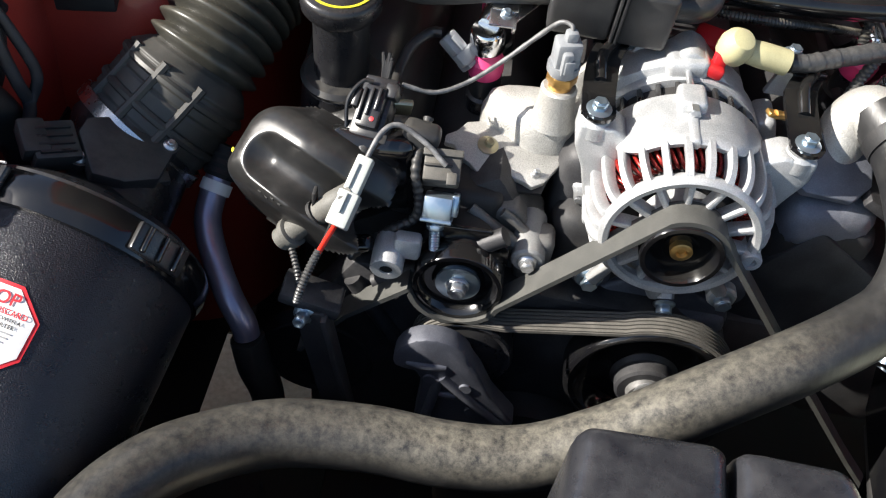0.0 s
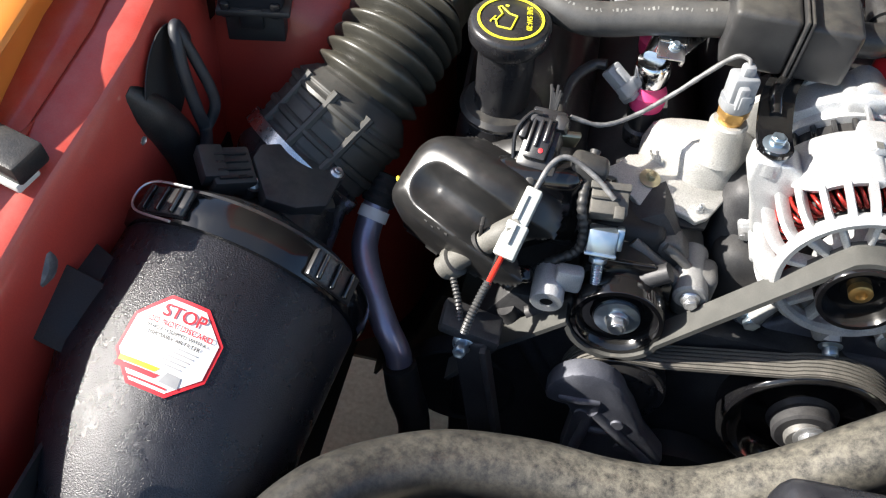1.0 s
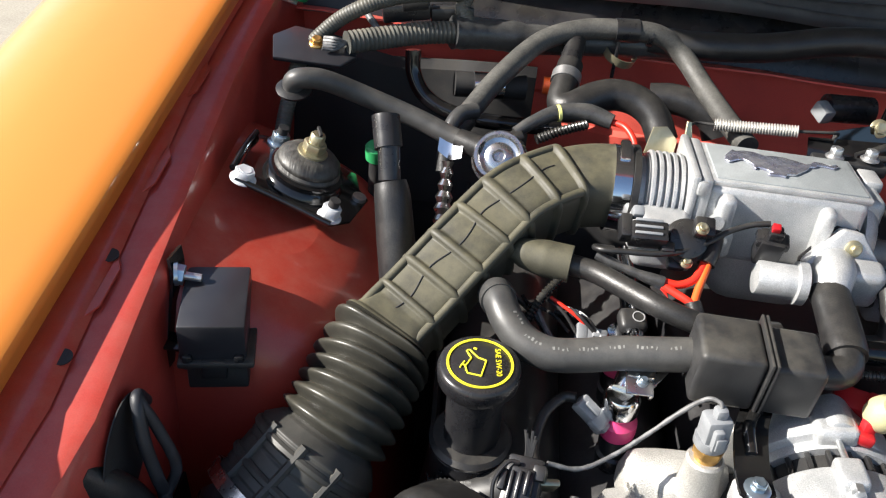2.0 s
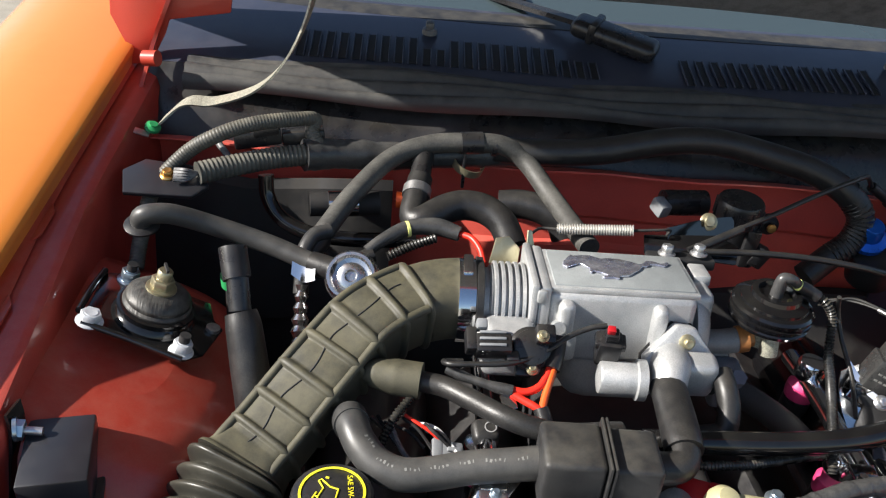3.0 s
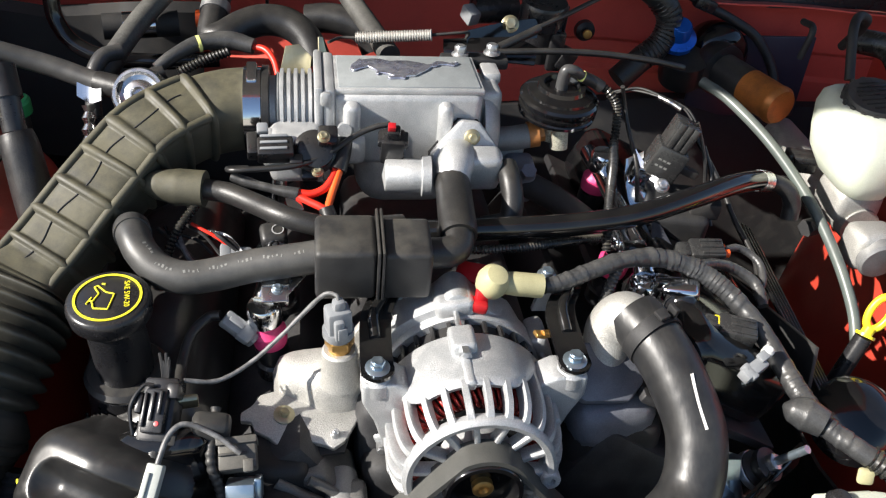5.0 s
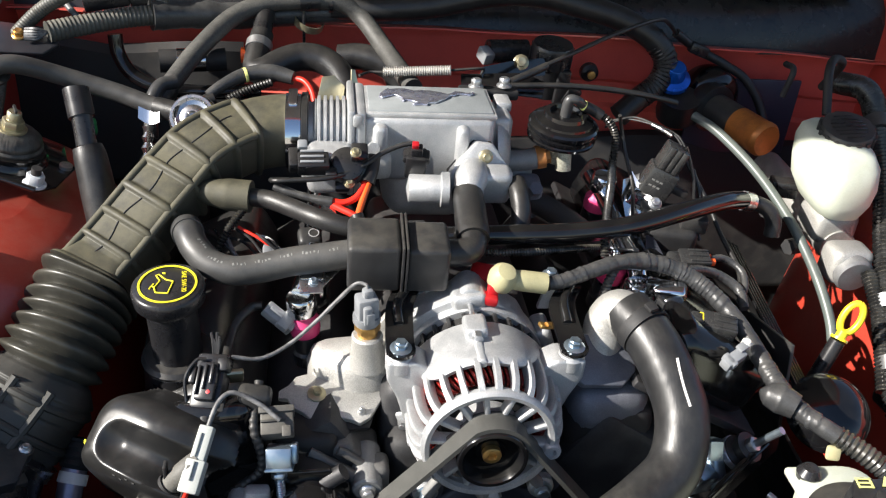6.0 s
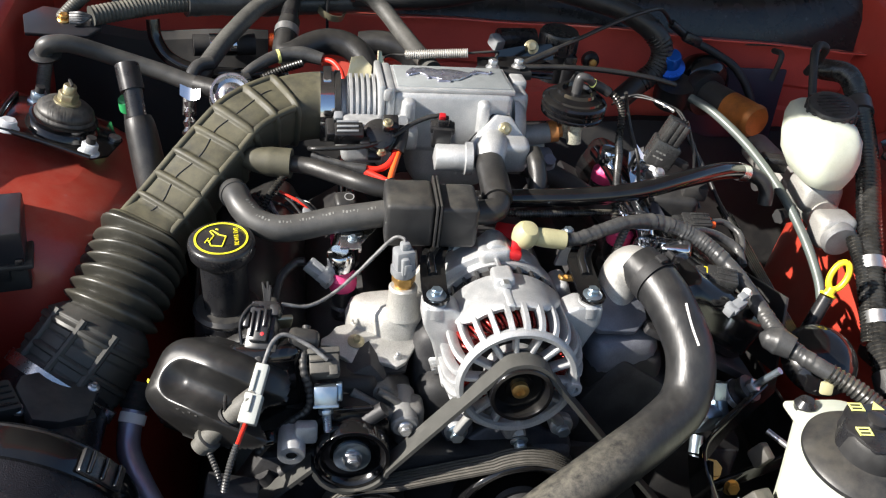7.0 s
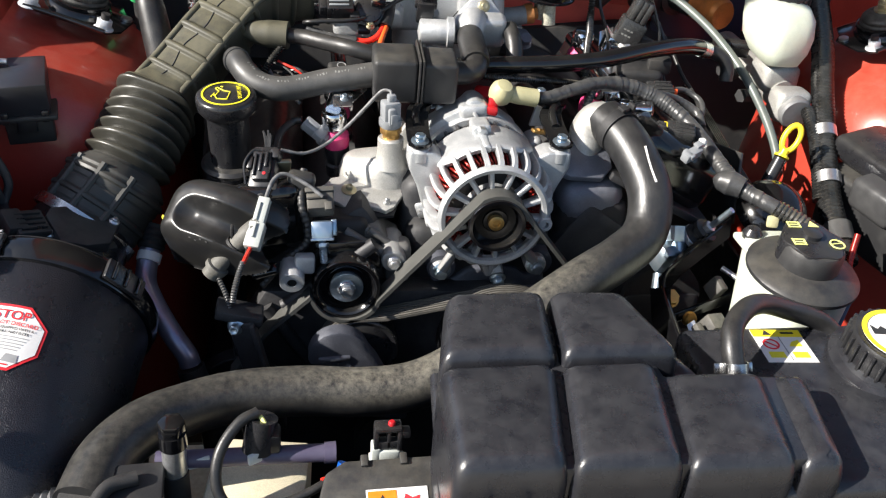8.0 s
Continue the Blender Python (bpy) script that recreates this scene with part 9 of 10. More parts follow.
def left_rear():
    t = thing("vacuum_line", (-0.57, 0.50, 0.90), "satin grey-black hose from the inner wing to the pressure regulator", "hose")
    part("tube", made(tube, [(-0.578, 0.508, 0.915), (-0.577, 0.503, 0.926), (-0.567, 0.502, 0.931), (-0.545, 0.510, 0.928), (-0.50, 0.522, 0.910), (-0.45, 0.520, 0.895), (-0.41, 0.508, 0.885), (-0.380, 0.495, 0.883)], 0.0105, seg=20), HOSE_GREY, t)
    part("end_sleeve", made(tube, [(-0.408, 0.5075, 0.8848), (-0.395, 0.502, 0.8838), (-0.381, 0.4955, 0.883)], [0.0118, 0.0122, 0.0118], seg=20), RUBBER, t, "black rubber end sleeve")
    part("wing_grommet", made(lathe, [(0.0106, 0.0), (0.017, 0.0), (0.018, 0.003), (0.013, 0.006), (0.0108, 0.006)], turn_to((-0.578, 0.508, 0.914), (0.05, -0.3, 1)), 24), RUBBER, t)
    r = thing("pressure_regulator", (-0.368, 0.48, 0.84), "round dull chrome pressure regulator with a stepped face", "regulator")
    m = turn_to((-0.365, 0.486, 0.882), (-0.1, -0.75, 0.62), (1, 0, 0))
    part("can", made(lathe, [(0.015, -0.022), (0.026, -0.016), (0.0285, -0.012), (0.0285, -0.006), (0.0265, -0.004), (0.0265, 0.004), (0.0245, 0.007), (0.0215, 0.007), (0.0195, 0.002), (0.0150, 0.001), (0.0140, 0.004), (0.0110, 0.0055), (0.0065, 0.0055), (0.0050, 0.002), (0.0, 0.002)], m, 48), STAMPED, r)
    part("port", made(rod, m @ V((0, 0, -0.02)), m @ V((0, 0, -0.06)), 0.010, 16), DARK, r)
    # air-conditioning service port with its dark cap
    p = thing("service_port", (-0.46, 0.41, 0.82), "capped metal service port on a wide black pipe", "service port")
    part("cap", made(tube, [(-0.468, 0.425, 0.905), (-0.474, 0.440, 0.925), (-0.475, 0.443, 0.929)], 0.0135, seg=12), PLASTIC, p, "fluted black cap")
    part("stem", made(tube, [(-0.463, 0.410, 0.88), (-0.468, 0.425, 0.907)], 0.0105, seg=16), PLASTIC, p)
    part("pipe", made(tube, [(-0.440, 0.36, 0.79), (-0.450, 0.382, 0.835), (-0.458, 0.400, 0.868), (-0.462, 0.407, 0.88)], [0.018, 0.018, 0.017, 0.015], seg=24), RUBBER, p)
    g = thing("green_cap", (-0.485, 0.52, 0.83), "small green plastic cap in the dark", "cap")
    part("cap", made(lathe, [(0.012, 0.0), (0.0125, 0.014), (0.010, 0.017), (0.0, 0.018)], turn_to((-0.492, 0.522, 0.845), (0, -0.2, 1)), 20), GREEN, g)
    part("stem", made(rod, (-0.492, 0.525, 0.78), (-0.492, 0.522, 0.847), 0.008, 12), DARK, g)
    f = thing("fuel_fitting", (-0.415, 0.50, 0.82), "bright foil-tagged metal fitting behind the duct", "fitting")
    part("fitting", made(tube, [(-0.412, 0.44, 0.80), (-0.414, 0.465, 0.835), (-0.415, 0.485, 0.87)], [0.009, 0.0095, 0.0065], seg=16, rib=(0.012, 0.003)), STAMPED, f)
    part("tag", made(strip, smooth_path([(-0.427, 0.500, 0.882), (-0.414, 0.494, 0.877), (-0.402, 0.49, 0.882)], 3), 0.016, 0.001, (0, 0.6, 0.8)), CHROME, f, "foil tag")
    hook = thing("bent_pipe", (-0.42, 0.55, 0.86), "curved grey-wrapped pipe elbow", "pipe")
    part("pipe", made(tube, [(-0.42, 0.52, 0.84), (-0.421, 0.54, 0.872), (-0.412, 0.558, 0.890), (-0.395, 0.57, 0.892)], 0.0085, seg=16), TAPE, hook)
    # arching hose over the back of the engine
    a = thing("arching_hose", (-0.405, 0.57, 0.87), "weathered black hose arching over the rear of the engine", "hose")
    part("tube", made(tube, [(-0.415, 0.562, 0.872), (-0.400, 0.585, 0.888), (-0.375, 0.625, 0.913), (-0.335, 0.672, 0.942), (-0.29, 0.692, 0.956), (-0.24, 0.695, 0.961), (-0.20, 0.70, 0.958), (-0.17, 0.695, 0.940), (-0.145, 0.655, 0.918), (-0.125, 0.60, 0.905), (-0.112, 0.55, 0.90)], 0.0118, seg=20), HOSE_DIM, a)
    part("tie", several((tube, [(-0.252, 0.694, 0.960), (-0.226, 0.697, 0.961)], 0.0135), (box, (0.004, 0.006, 0.06), pose(-0.246, 0.69, 0.935), 0.001), (rod, (-0.214, 0.70, 0.958), (-0.208, 0.70, 0.958), 0.0132, 16)), PLASTIC, a, "black cable tie")
    part("lower_sleeve", made(tube, [(-0.418, 0.556, 0.868), (-0.405, 0.575, 0.882)], 0.0135, seg=18), RUBBER, a)
    # heater hose elbow with its clamp
    e = thing("heater_hose", (-0.31, 0.62, 0.87), "thick black heater hose elbow with a bright clip", "hose")
    part("tube", made(tube, [(-0.298, 0.66, 0.925), (-0.302, 0.638, 0.912), (-0.304, 0.615, 0.896), (-0.292, 0.607, 0.896), (-0.27, 0.620, 0.904), (-0.247, 0.628, 0.908), (-0.222, 0.624, 0.906), (-0.202, 0.610, 0.896), (-0.190, 0.592, 0.876)], [0.0145, 0.015, 0.0165, 0.0175, 0.0175, 0.0175, 0.017, 0.017], seg=26), RUBBER, e)
    part("clip", made(lathe, [(0.0152, -0.006), (0.0166, -0.006), (0.0166, 0.006), (0.0152, 0.006), (0.0152, -0.006)], turn_to((-0.3015, 0.642, 0.914), (-0.1, -0.7, -0.4)), 32), ZINC, e, "steel clip")
    part("spigot", made(rod, (-0.295, 0.69, 0.945), (-0.300, 0.650, 0.918), 0.0125, 22), PLASTIC, e)
    e2 = thing("heater_hose", (-0.16, 0.64, 0.86), "dark heater hose stub at the firewall", "hose")
    part("tube", made(tube, [(-0.200, 0.672, 0.893), (-0.175, 0.668, 0.897), (-0.150, 0.660, 0.895), (-0.130, 0.652, 0.886), (-0.120, 0.645, 0.868)], 0.0175, seg=22), RUBBER, e2)
    part("clip", made(lathe, [(0.0190, -0.005), (0.0203, -0.005), (0.0203, 0.005), (0.0190, 0.005), (0.0190, -0.005)], turn_to((-0.240, 0.705, 0.930), (0.3, -0.3, 0.9)), 28), GOLDZ, e2)
    # main loom of the firewall
    w = thing("firewall_loom", (-0.55, 0.62, 0.92), "thick corrugated and taped wiring loom along the firewall", "loom")
    part("corrugated", made(tube, [(-0.545, 0.610, 0.934), (-0.51, 0.632, 0.937), (-0.47, 0.655, 0.940), (-0.43, 0.672, 0.941)], 0.0130, seg=18, rib=(0.0052, 0.0011)), CONVOLUTE_D, w, "dusty corrugated sleeve")
    part("taped", made(tube, [(-0.435, 0.670, 0.941), (-0.39, 0.690, 0.938), (-0.33, 0.705, 0.934), (-0.27, 0.712, 0.937), (-0.20, 0.715, 0.942), (-0.15, 0.712, 0.946)], [0.019, 0.0175, 0.016, 0.016, 0.016], seg=20, wobble=0.12), TAPE, w, "wrapped cloth tape")
    part("black_run", made(tube, [(-0.21, 0.712, 0.948), (-0.15, 0.708, 0.950), (-0.08, 0.705, 0.958), (0.0, 0.705, 0.976), (0.06, 0.705, 0.979), (0.12, 0.705, 0.968), (0.185, 0.70, 0.952), (0.235, 0.695, 0.926), (0.256, 0.69, 0.898), (0.250, 0.685, 0.868), (0.225, 0.68, 0.846), (0.195, 0.67, 0.822)], 0.0165, seg=22), RUBBER, w)
    part("black_sleeve", made(tube, [(0.232, 0.697, 0.930), (0.256, 0.69, 0.900), (0.250, 0.685, 0.868), (0.225, 0.68, 0.846)], 0.0172, seg=22, rib=(0.006, 0.002)), CONVOLUTE, w)
    part("upper_branch", made(tube, [(-0.418, 0.675, 0.950), (-0.428, 0.685, 0.965), (-0.425, 0.69, 0.978), (-0.445, 0.675, 0.982), (-0.49, 0.655, 0.980), (-0.53, 0.64, 0.968), (-0.565, 0.635, 0.945), (-0.595, 0.61, 0.91), (-0.60, 0.57, 0.87), (-0.60, 0.545, 0.845)], 0.0088, seg=16, rib=(0.0036, 0.0006)), CONVOLUTE_D, w)
    for k in range(5):
        part("frayed_end", made(tube, [(-0.60, 0.548, 0.85), (-0.604 + 0.003 * k, 0.536 - 0.002 * k, 0.836), (-0.607 + 0.005 * k, 0.530, 0.826)], 0.0016, seg=6), DARK, w)
    part("wire_fan", several(*[(tube, [(-0.545, 0.610, 0.934), (-0.557, 0.604, 0.933 + 0.003 * (k - 2)), (-0.57, 0.60 + 0.003 * k, 0.928 + 0.002 * k)], 0.0022, {"seg": 6}) for k in range(5)]), WIRE_G, w, "bare bundle of wires")
    b = thing("firewall_bracket", (-0.58, 0.61, 0.91), "dark blue-black bracket with a brass-coloured bolt", "bracket")
    m = turn_to((-0.582, 0.608, 0.920), (0.1, -0.35, 0.93), (1, 0.2, 0))
    part("plate", made(prism, [(-0.042, -0.02), (0.03, -0.026), (0.048, -0.01), (0.042, 0.02), (-0.02, 0.034), (-0.044, 0.016)], 0.006, m, 0.0015), PLASTIC_S, b)
    bolt("bolt_head", m @ V((0.004, 0.006, 0.006)), (0.1, -0.35, 0.93), b, 0.0062, 0.0085, 0.006, BRASS)
    cn = thing("firewall_plug", (-0.50, 0.68, 0.945), "black wiring plug behind the corrugated loom", "plug")
    part("body", several((box, (0.055, 0.022, 0.02), pose(-0.492, 0.688, 0.953, 0, -8, 12), 0.003), (box, (0.03, 0.016, 0.012), pose(-0.482, 0.685, 0.963, 0, -8, 12), 0.002), (box, (0.05, 0.02, 0.018), pose(-0.44, 0.70, 0.953, 0, -5, 10), 0.003)), PLASTIC, cn)
    part("lever", made(tube, [(-0.535, 0.665, 0.955), (-0.528, 0.655, 0.950), (-0.512, 0.64, 0.938)], 0.004, seg=10), WIRE_G, cn)
    # silver drier with orange end, in the dark
    d = thing("drier_fitting", (-0.385, 0.64, 0.86), "foil-banded pipe fitting with an orange end in the dark", "fitting")
    part("barrel", made(rod, (-0.425, 0.640, 0.892), (-0.345, 0.655, 0.892), 0.0145, 22), DARK, d)
    part("foil", made(rod, (-0.404, 0.6435, 0.892), (-0.370, 0.650, 0.892), 0.0152, 24), CHROME, d, "foil band")
    part("end", made(rod, (-0.325, 0.655, 0.898), (-0.313, 0.655, 0.898), 0.010, 14), WIRE_O, d, "orange end")
    hose("pipe_loop", [(-0.475, 0.64, 0.925), (-0.472, 0.635, 0.90), (-0.455, 0.625, 0.878), (-0.42, 0.615, 0.866), (-0.36, 0.615, 0.862), (-0.30, 0.625, 0.862)], 0.009, GLOSS, "gloss black pipe looping down from the loom", "pipe")
    x = thing("coil_lead", (-0.33, 0.53, 0.88), "grey plug lead in a coiled sleeve with a red wire", "lead")
    part("sleeve", made(tube, [(-0.352, 0.520, 0.895), (-0.335, 0.53, 0.905), (-0.31, 0.545, 0.913), (-0.28, 0.548, 0.915), (-0.255, 0.54, 0.912)], [0.006, 0.007, 0.0085, 0.010, 0.008], seg=14), TAPE, x)
    part("coil", made(tube, [(-0.33, 0.515, 0.893), (-0.305, 0.525, 0.902), (-0.28, 0.535, 0.908)], 0.0055, seg=12, rib=(0.0036, 0.0015)), CONVOLUTE, x)
    part("red_wire", made(tube, [(-0.256, 0.54, 0.912), (-0.243, 0.532, 0.912), (-0.234, 0.518, 0.906), (-0.230, 0.505, 0.896)], 0.0035, seg=10), WIRE_R, x, "bright red wire")
    part("ferrule", made(rod, (-0.357, 0.515, 0.888), (-0.345, 0.520, 0.892), 0.0085, 16), RUBBER, x)
    part("yellow_mark", made(rod, (-0.312, 0.543, 0.9125), (-0.309, 0.544, 0.913), 0.0088, 16), ICON, x)


CONN = mat("aged_pale_connector", (0.42, 0.44, 0.41), 0.45, col2=(0.36, 0.38, 0.35), scale=60, grain=0.06)
HOSE_DIM = mat("weathered_rubber_hose", (0.046, 0.045, 0.042), 0.55, col2=(0.072, 0.070, 0.062), scale=60, grain=0.3, grain_scale=500, bump=0.3, dust_light=0.3, dust_light_col=(0.15, 0.145, 0.13))
HOSE_OLD = mat("chalky_rubber_hose", (0.10, 0.096, 0.084), 0.62, col2=(0.15, 0.145, 0.125), scale=40, grain=0.2, bump=0.15, dust_light=0.4, dust_light_col=(0.17, 0.165, 0.15))
CONVOLUTE_D = mat("dusty_corrugated_sleeve", (0.055, 0.055, 0.048), 0.5, col2=(0.08, 0.08, 0.07), scale=40, dust_light=0.35)
left_rear()


def throttle_linkage():
    t = thing("throttle_cable", (-0.1, 0.54, 0.91), "throttle return spring and cables behind the plenum", "throttle cable")
    part("spring", made(tube, [(-0.148, 0.562, 0.915), (-0.068, 0.548, 0.925)], 0.0068, seg=14, rib=(0.0028, 0.0018)), SPRING, t, "pale coil spring")
    part("spring_hook", made(tube, [(-0.178, 0.545, 0.916), (-0.165, 0.566, 0.913), (-0.148, 0.562, 0.915)], 0.0016), DARK, t)
    part("spring_hook", made(tube, [(-0.068, 0.548, 0.925), (-0.04, 0.545, 0.929), (-0.028, 0.55, 0.927), (-0.03, 0.552, 0.920)], 0.0016), DARK, t)
    part("inner_cable", made(tube, [(-0.012, 0.530, 0.915), (0.03, 0.545, 0.928), (0.08, 0.560, 0.946), (0.13, 0.58, 0.963), (0.18, 0.605, 0.974), (0.215, 0.635, 0.972), (0.245, 0.68, 0.955), (0.275, 0.72, 0.93)], 0.0028, seg=12), RUBBER, t)
    part("outer_sleeve", made(tube, [(0.004, 0.533, 0.918), (0.05, 0.55, 0.934)], 0.0048, seg=14), RUBBER, t)
    part("cruise_cable", made(tube, [(-0.005, 0.520, 0.918), (0.06, 0.520, 0.920), (0.12, 0.524, 0.916), (0.18, 0.528, 0.907), (0.22, 0.54, 0.895)], 0.0036, seg=14), RUBBER, t)
    part("bracket", several((prism, [(-0.05, -0.012), (0.05, -0.02), (0.055, 0.0), (0.03, 0.012), (-0.05, 0.008)], 0.003, turn_to((-0.005, 0.548, 0.912), (0, -0.75, 0.65), (1, 0, 0)), 0.0008), (strip, smooth_path([(-0.03, 0.55, 0.918), (0.02, 0.58, 0.918), (0.06, 0.60, 0.915)], 4), 0.022, 0.003, (0, 0.5, 0.9))), GLOSS, t, "black steel bracket")
    bolt("bracket_bolt", (0.025, 0.585, 0.925), (0, -0.85, 0.5), t, 0.007, 0.010, 0.005, GOLDZ)
    s = thing("purge_solenoid", (0.07, 0.65, 0.86), "black cylindrical solenoid with a stepped cap", "solenoid")
    m = turn_to((0.074, 0.632, 0.896), (0.02, -0.12, 1), (1, 0, 0))
    part("body", several((lathe, [(0.020, -0.03), (0.022, 0.0), (0.0235, 0.012), (0.027, 0.014), (0.0275, 0.038), (0.0255, 0.042), (0.0, 0.042)], m, 36), (box, (0.018, 0.018, 0.05), m @ pose(0.016, -0.018, -0.01), 0.003), (box, (0.020, 0.018, 0.026), m @ pose(0.030, -0.02, -0.02, 0, 25, 0), 0.003)), PLASTIC, s)
    for i in range(10):
        part("flute", made(box, (0.004, 0.003, 0.022), m @ pose(0, 0, 0, 0, 0, 36 * i) @ pose(0.0275, 0, 0.026), 0.001), PLASTIC, s)
    q = thing("pale_plug", (0.0, 0.66, 0.88), "pale plastic plug on a black sensor at the firewall", "plug")
    part("plug", made(box, (0.016, 0.022, 0.018), pose(-0.005, 0.668, 0.905, 20, 0, 25), 0.003), GREY_C, q)
    part("sensor", made(rod, (0.0, 0.68, 0.906), (0.055, 0.69, 0.905), 0.016, 20), PLASTIC, q)
    g = thing("grommet", (0.158, 0.72, 0.84), "black firewall grommet with a brass-coloured centre", "grommet")
    part("rubber", made(lathe, [(0.014, 0.0), (0.013, -0.008), (0.008, -0.012), (0.0, -0.012)], turn_to((0.163, 0.74, 0.862), (0, 1, 0)), 24), RUBBER, g)
    part("centre", made(lathe, [(0.006, -0.015), (0.006, -0.019), (0.0, -0.02)], turn_to((0.163, 0.74, 0.862), (0, 1, 0)), 14), BRASS, g)
    w = thing("firewall_cable", (0.27, 0.72, 0.93), "black cable drooping down the red firewall", "cable")
    part("cable", made(tube, [(0.275, 0.72, 0.93), (0.315, 0.728, 0.905), (0.36, 0.725, 0.885), (0.395, 0.715, 0.865), (0.42, 0.70, 0.83), (0.43, 0.68, 0.79)], 0.0065, seg=14), RUBBER, w)
    part("clamp", made(box, (0.03, 0.014, 0.016), pose(0.315, 0.722, 0.906, 0, 20, 0), 0.003), PLASTIC, w)


SPRING = mat("pale_spring_steel", (0.66, 0.64, 0.60), 0.35, 0.7, col2=(0.72, 0.70, 0.66), scale=60)
throttle_linkage()


def ignition_lead():
    """Wires, plugs and small hoses on the near bank."""
    t = thing("wiring_plug", (-0.318, 0.16, 0.75), "black multi-way plug with frayed wires above the rocker cover", "plug")
    m = turn_to((-0.317, 0.163, 0.766), (-0.25, -0.55, 0.8), (0.75, -0.2, 0.1))
    part("body", several((box, (0.028, 0.050, 0.018), m, 0.003), (box, (0.018, 0.034, 0.008), m @ pose(0.001, -0.002, 0.012), 0.002), (box, (0.036, 0.014, 0.013), m @ pose(0, -0.020, 0.0), 0.002), (box, (0.010, 0.012, 0.016), m @ pose(0.012, 0.014, 0.006), 0.002), (box, (0.006, 0.016, 0.010), m @ pose(-0.014, 0.004, 0.008), 0.0015)), PLASTIC, t)
    for k in range(3):
        part("ridge", made(box, (0.0026, 0.026 - 0.004 * k, 0.004), m @ pose(-0.006 + 0.006 * k, -0.002 + 0.003 * k, 0.0165), 0.0008), PLASTIC, t)
    part("latch", made(tube, [m @ V((-0.017, -0.020, 0.006)), m @ V((-0.019, 0.0, 0.014)), m @ V((-0.012, 0.016, 0.014)), m @ V((-0.004, 0.018, 0.012))], 0.0016, seg=8), PLASTIC, t)
    for k in range(6):
        part("wire_end", made(tube, [m @ V((-0.002 + 0.0008 * k, 0.024, 0.002)), m @ V((-0.003 + 0.0012 * k, 0.033, 0.006)), m @ V((-0.006 + 0.0020 * k, 0.044 - 0.003 * (k % 3), 0.008 + 0.002 * (k % 2)))], 0.0012, seg=6), DARK, t)
    part("tape_strap", made(box, (0.016, 0.006, 0.024), m @ pose(0.016, 0.010, -0.010, 0, 20, 15), 0.002), GOLDZ, t, "dull brown strap")
    part("red_spot", made(lathe, [(0.002, 0), (0.002, 0.001), (0, 0.0012)], turn_to(m @ V((0.005, -0.012, 0.0155)), (-0.25, -0.55, 0.8)), 10), REDP, t)
    part("lower_lead", made(tube, [m @ V((0, -0.022, 0)), V((-0.322, 0.125, 0.742)), V((-0.325, 0.11, 0.725)), V((-0.322, 0.12, 0.70))], 0.006, seg=12, wobble=0.2), TAPE, t)
    c = thing("pale_connector", (-0.322, 0.10, 0.72), "pale grey in-line connector with a red wire below", "plug")
    a, b = V((-0.316, 0.118, 0.757)), V((-0.330, 0.078, 0.716))
    m = turn_to((a + b) / 2, (-0.1, -0.6, 0.75), a - b)
    part("body", several((box, (0.034, 0.0125, 0.011), m @ pose(0.012, 0, 0), 0.0015), (box, (0.028, 0.0165, 0.014), m @ pose(-0.014, 0, 0), 0.0015), (box, (0.016, 0.0025, 0.003), m @ pose(-0.010, 0.001, 0.008), 0.0006), (box, (0.020, 0.003, 0.003), m @ pose(0.012, 0.003, 0.006), 0.0006)), CONN, c)
    part("red_wire", made(tube, [m @ V((-0.028, 0.001, 0)), V((-0.334, 0.062, 0.720)), V((-0.337, 0.047, 0.720))], 0.0022, seg=10), WIRE_R, c, "red wire")
    part("black_wire", made(tube, [m @ V((-0.028, 0.004, 0)), V((-0.336, 0.060, 0.718)), V((-0.339, 0.046, 0.718))], 0.0016, seg=8), RUBBER, c)
    part("lead_sleeve", made(tube, [V((-0.337, 0.049, 0.720)), V((-0.341, 0.038, 0.713)), V((-0.345, 0.028, 0.701)), V((-0.347, 0.024, 0.690))], 0.0034, seg=12, rib=(0.0026, 0.0007)), TAPE, c, "spiral-wrapped sleeve")
    part("top_lead", made(tube, [m @ V((0.028, 0, 0)), V((-0.308, 0.135, 0.768)), V((-0.296, 0.142, 0.772)), V((-0.275, 0.138, 0.763)), V((-0.256, 0.128, 0.752))], 0.0022, seg=10), WIRE_G, c)
    h = thing("vent_hose", (-0.37, 0.108, 0.66), "dusty grey vent hose with a small clip", "hose")
    part("tube", made(tube, [(-0.375, 0.094, 0.677), (-0.362, 0.095, 0.694), (-0.348, 0.094, 0.711), (-0.334, 0.094, 0.727), (-0.322, 0.100, 0.734)], [0.0100, 0.0095, 0.0095, 0.0100, 0.0100], seg=18), HOSE_OLD, h)
    part("end_bead", made(lathe, [(0.010, -0.003), (0.0128, -0.002), (0.0128, 0.003), (0.010, 0.004)], turn_to((-0.368, 0.0945, 0.686), (0.62, 0.0, 0.78)), 20), HOSE_OLD, h)
    part("clip", several((lathe, [(0.0108, -0.003), (0.0118, -0.003), (0.0118, 0.003), (0.0108, 0.003), (0.0108, -0.003)], turn_to((-0.347, 0.094, 0.712), (0.62, 0.0, 0.78)), 20), (box, (0.003, 0.010, 0.014), pose(-0.350, 0.096, 0.728), 0.001)), DARK, h)
    part("drop_sleeve", made(tube, [(-0.369, 0.092, 0.682), (-0.364, 0.084, 0.674), (-0.358, 0.074, 0.664), (-0.354, 0.066, 0.652)], 0.0032, seg=12, rib=(0.0030, 0.0008)), TAPE, h)
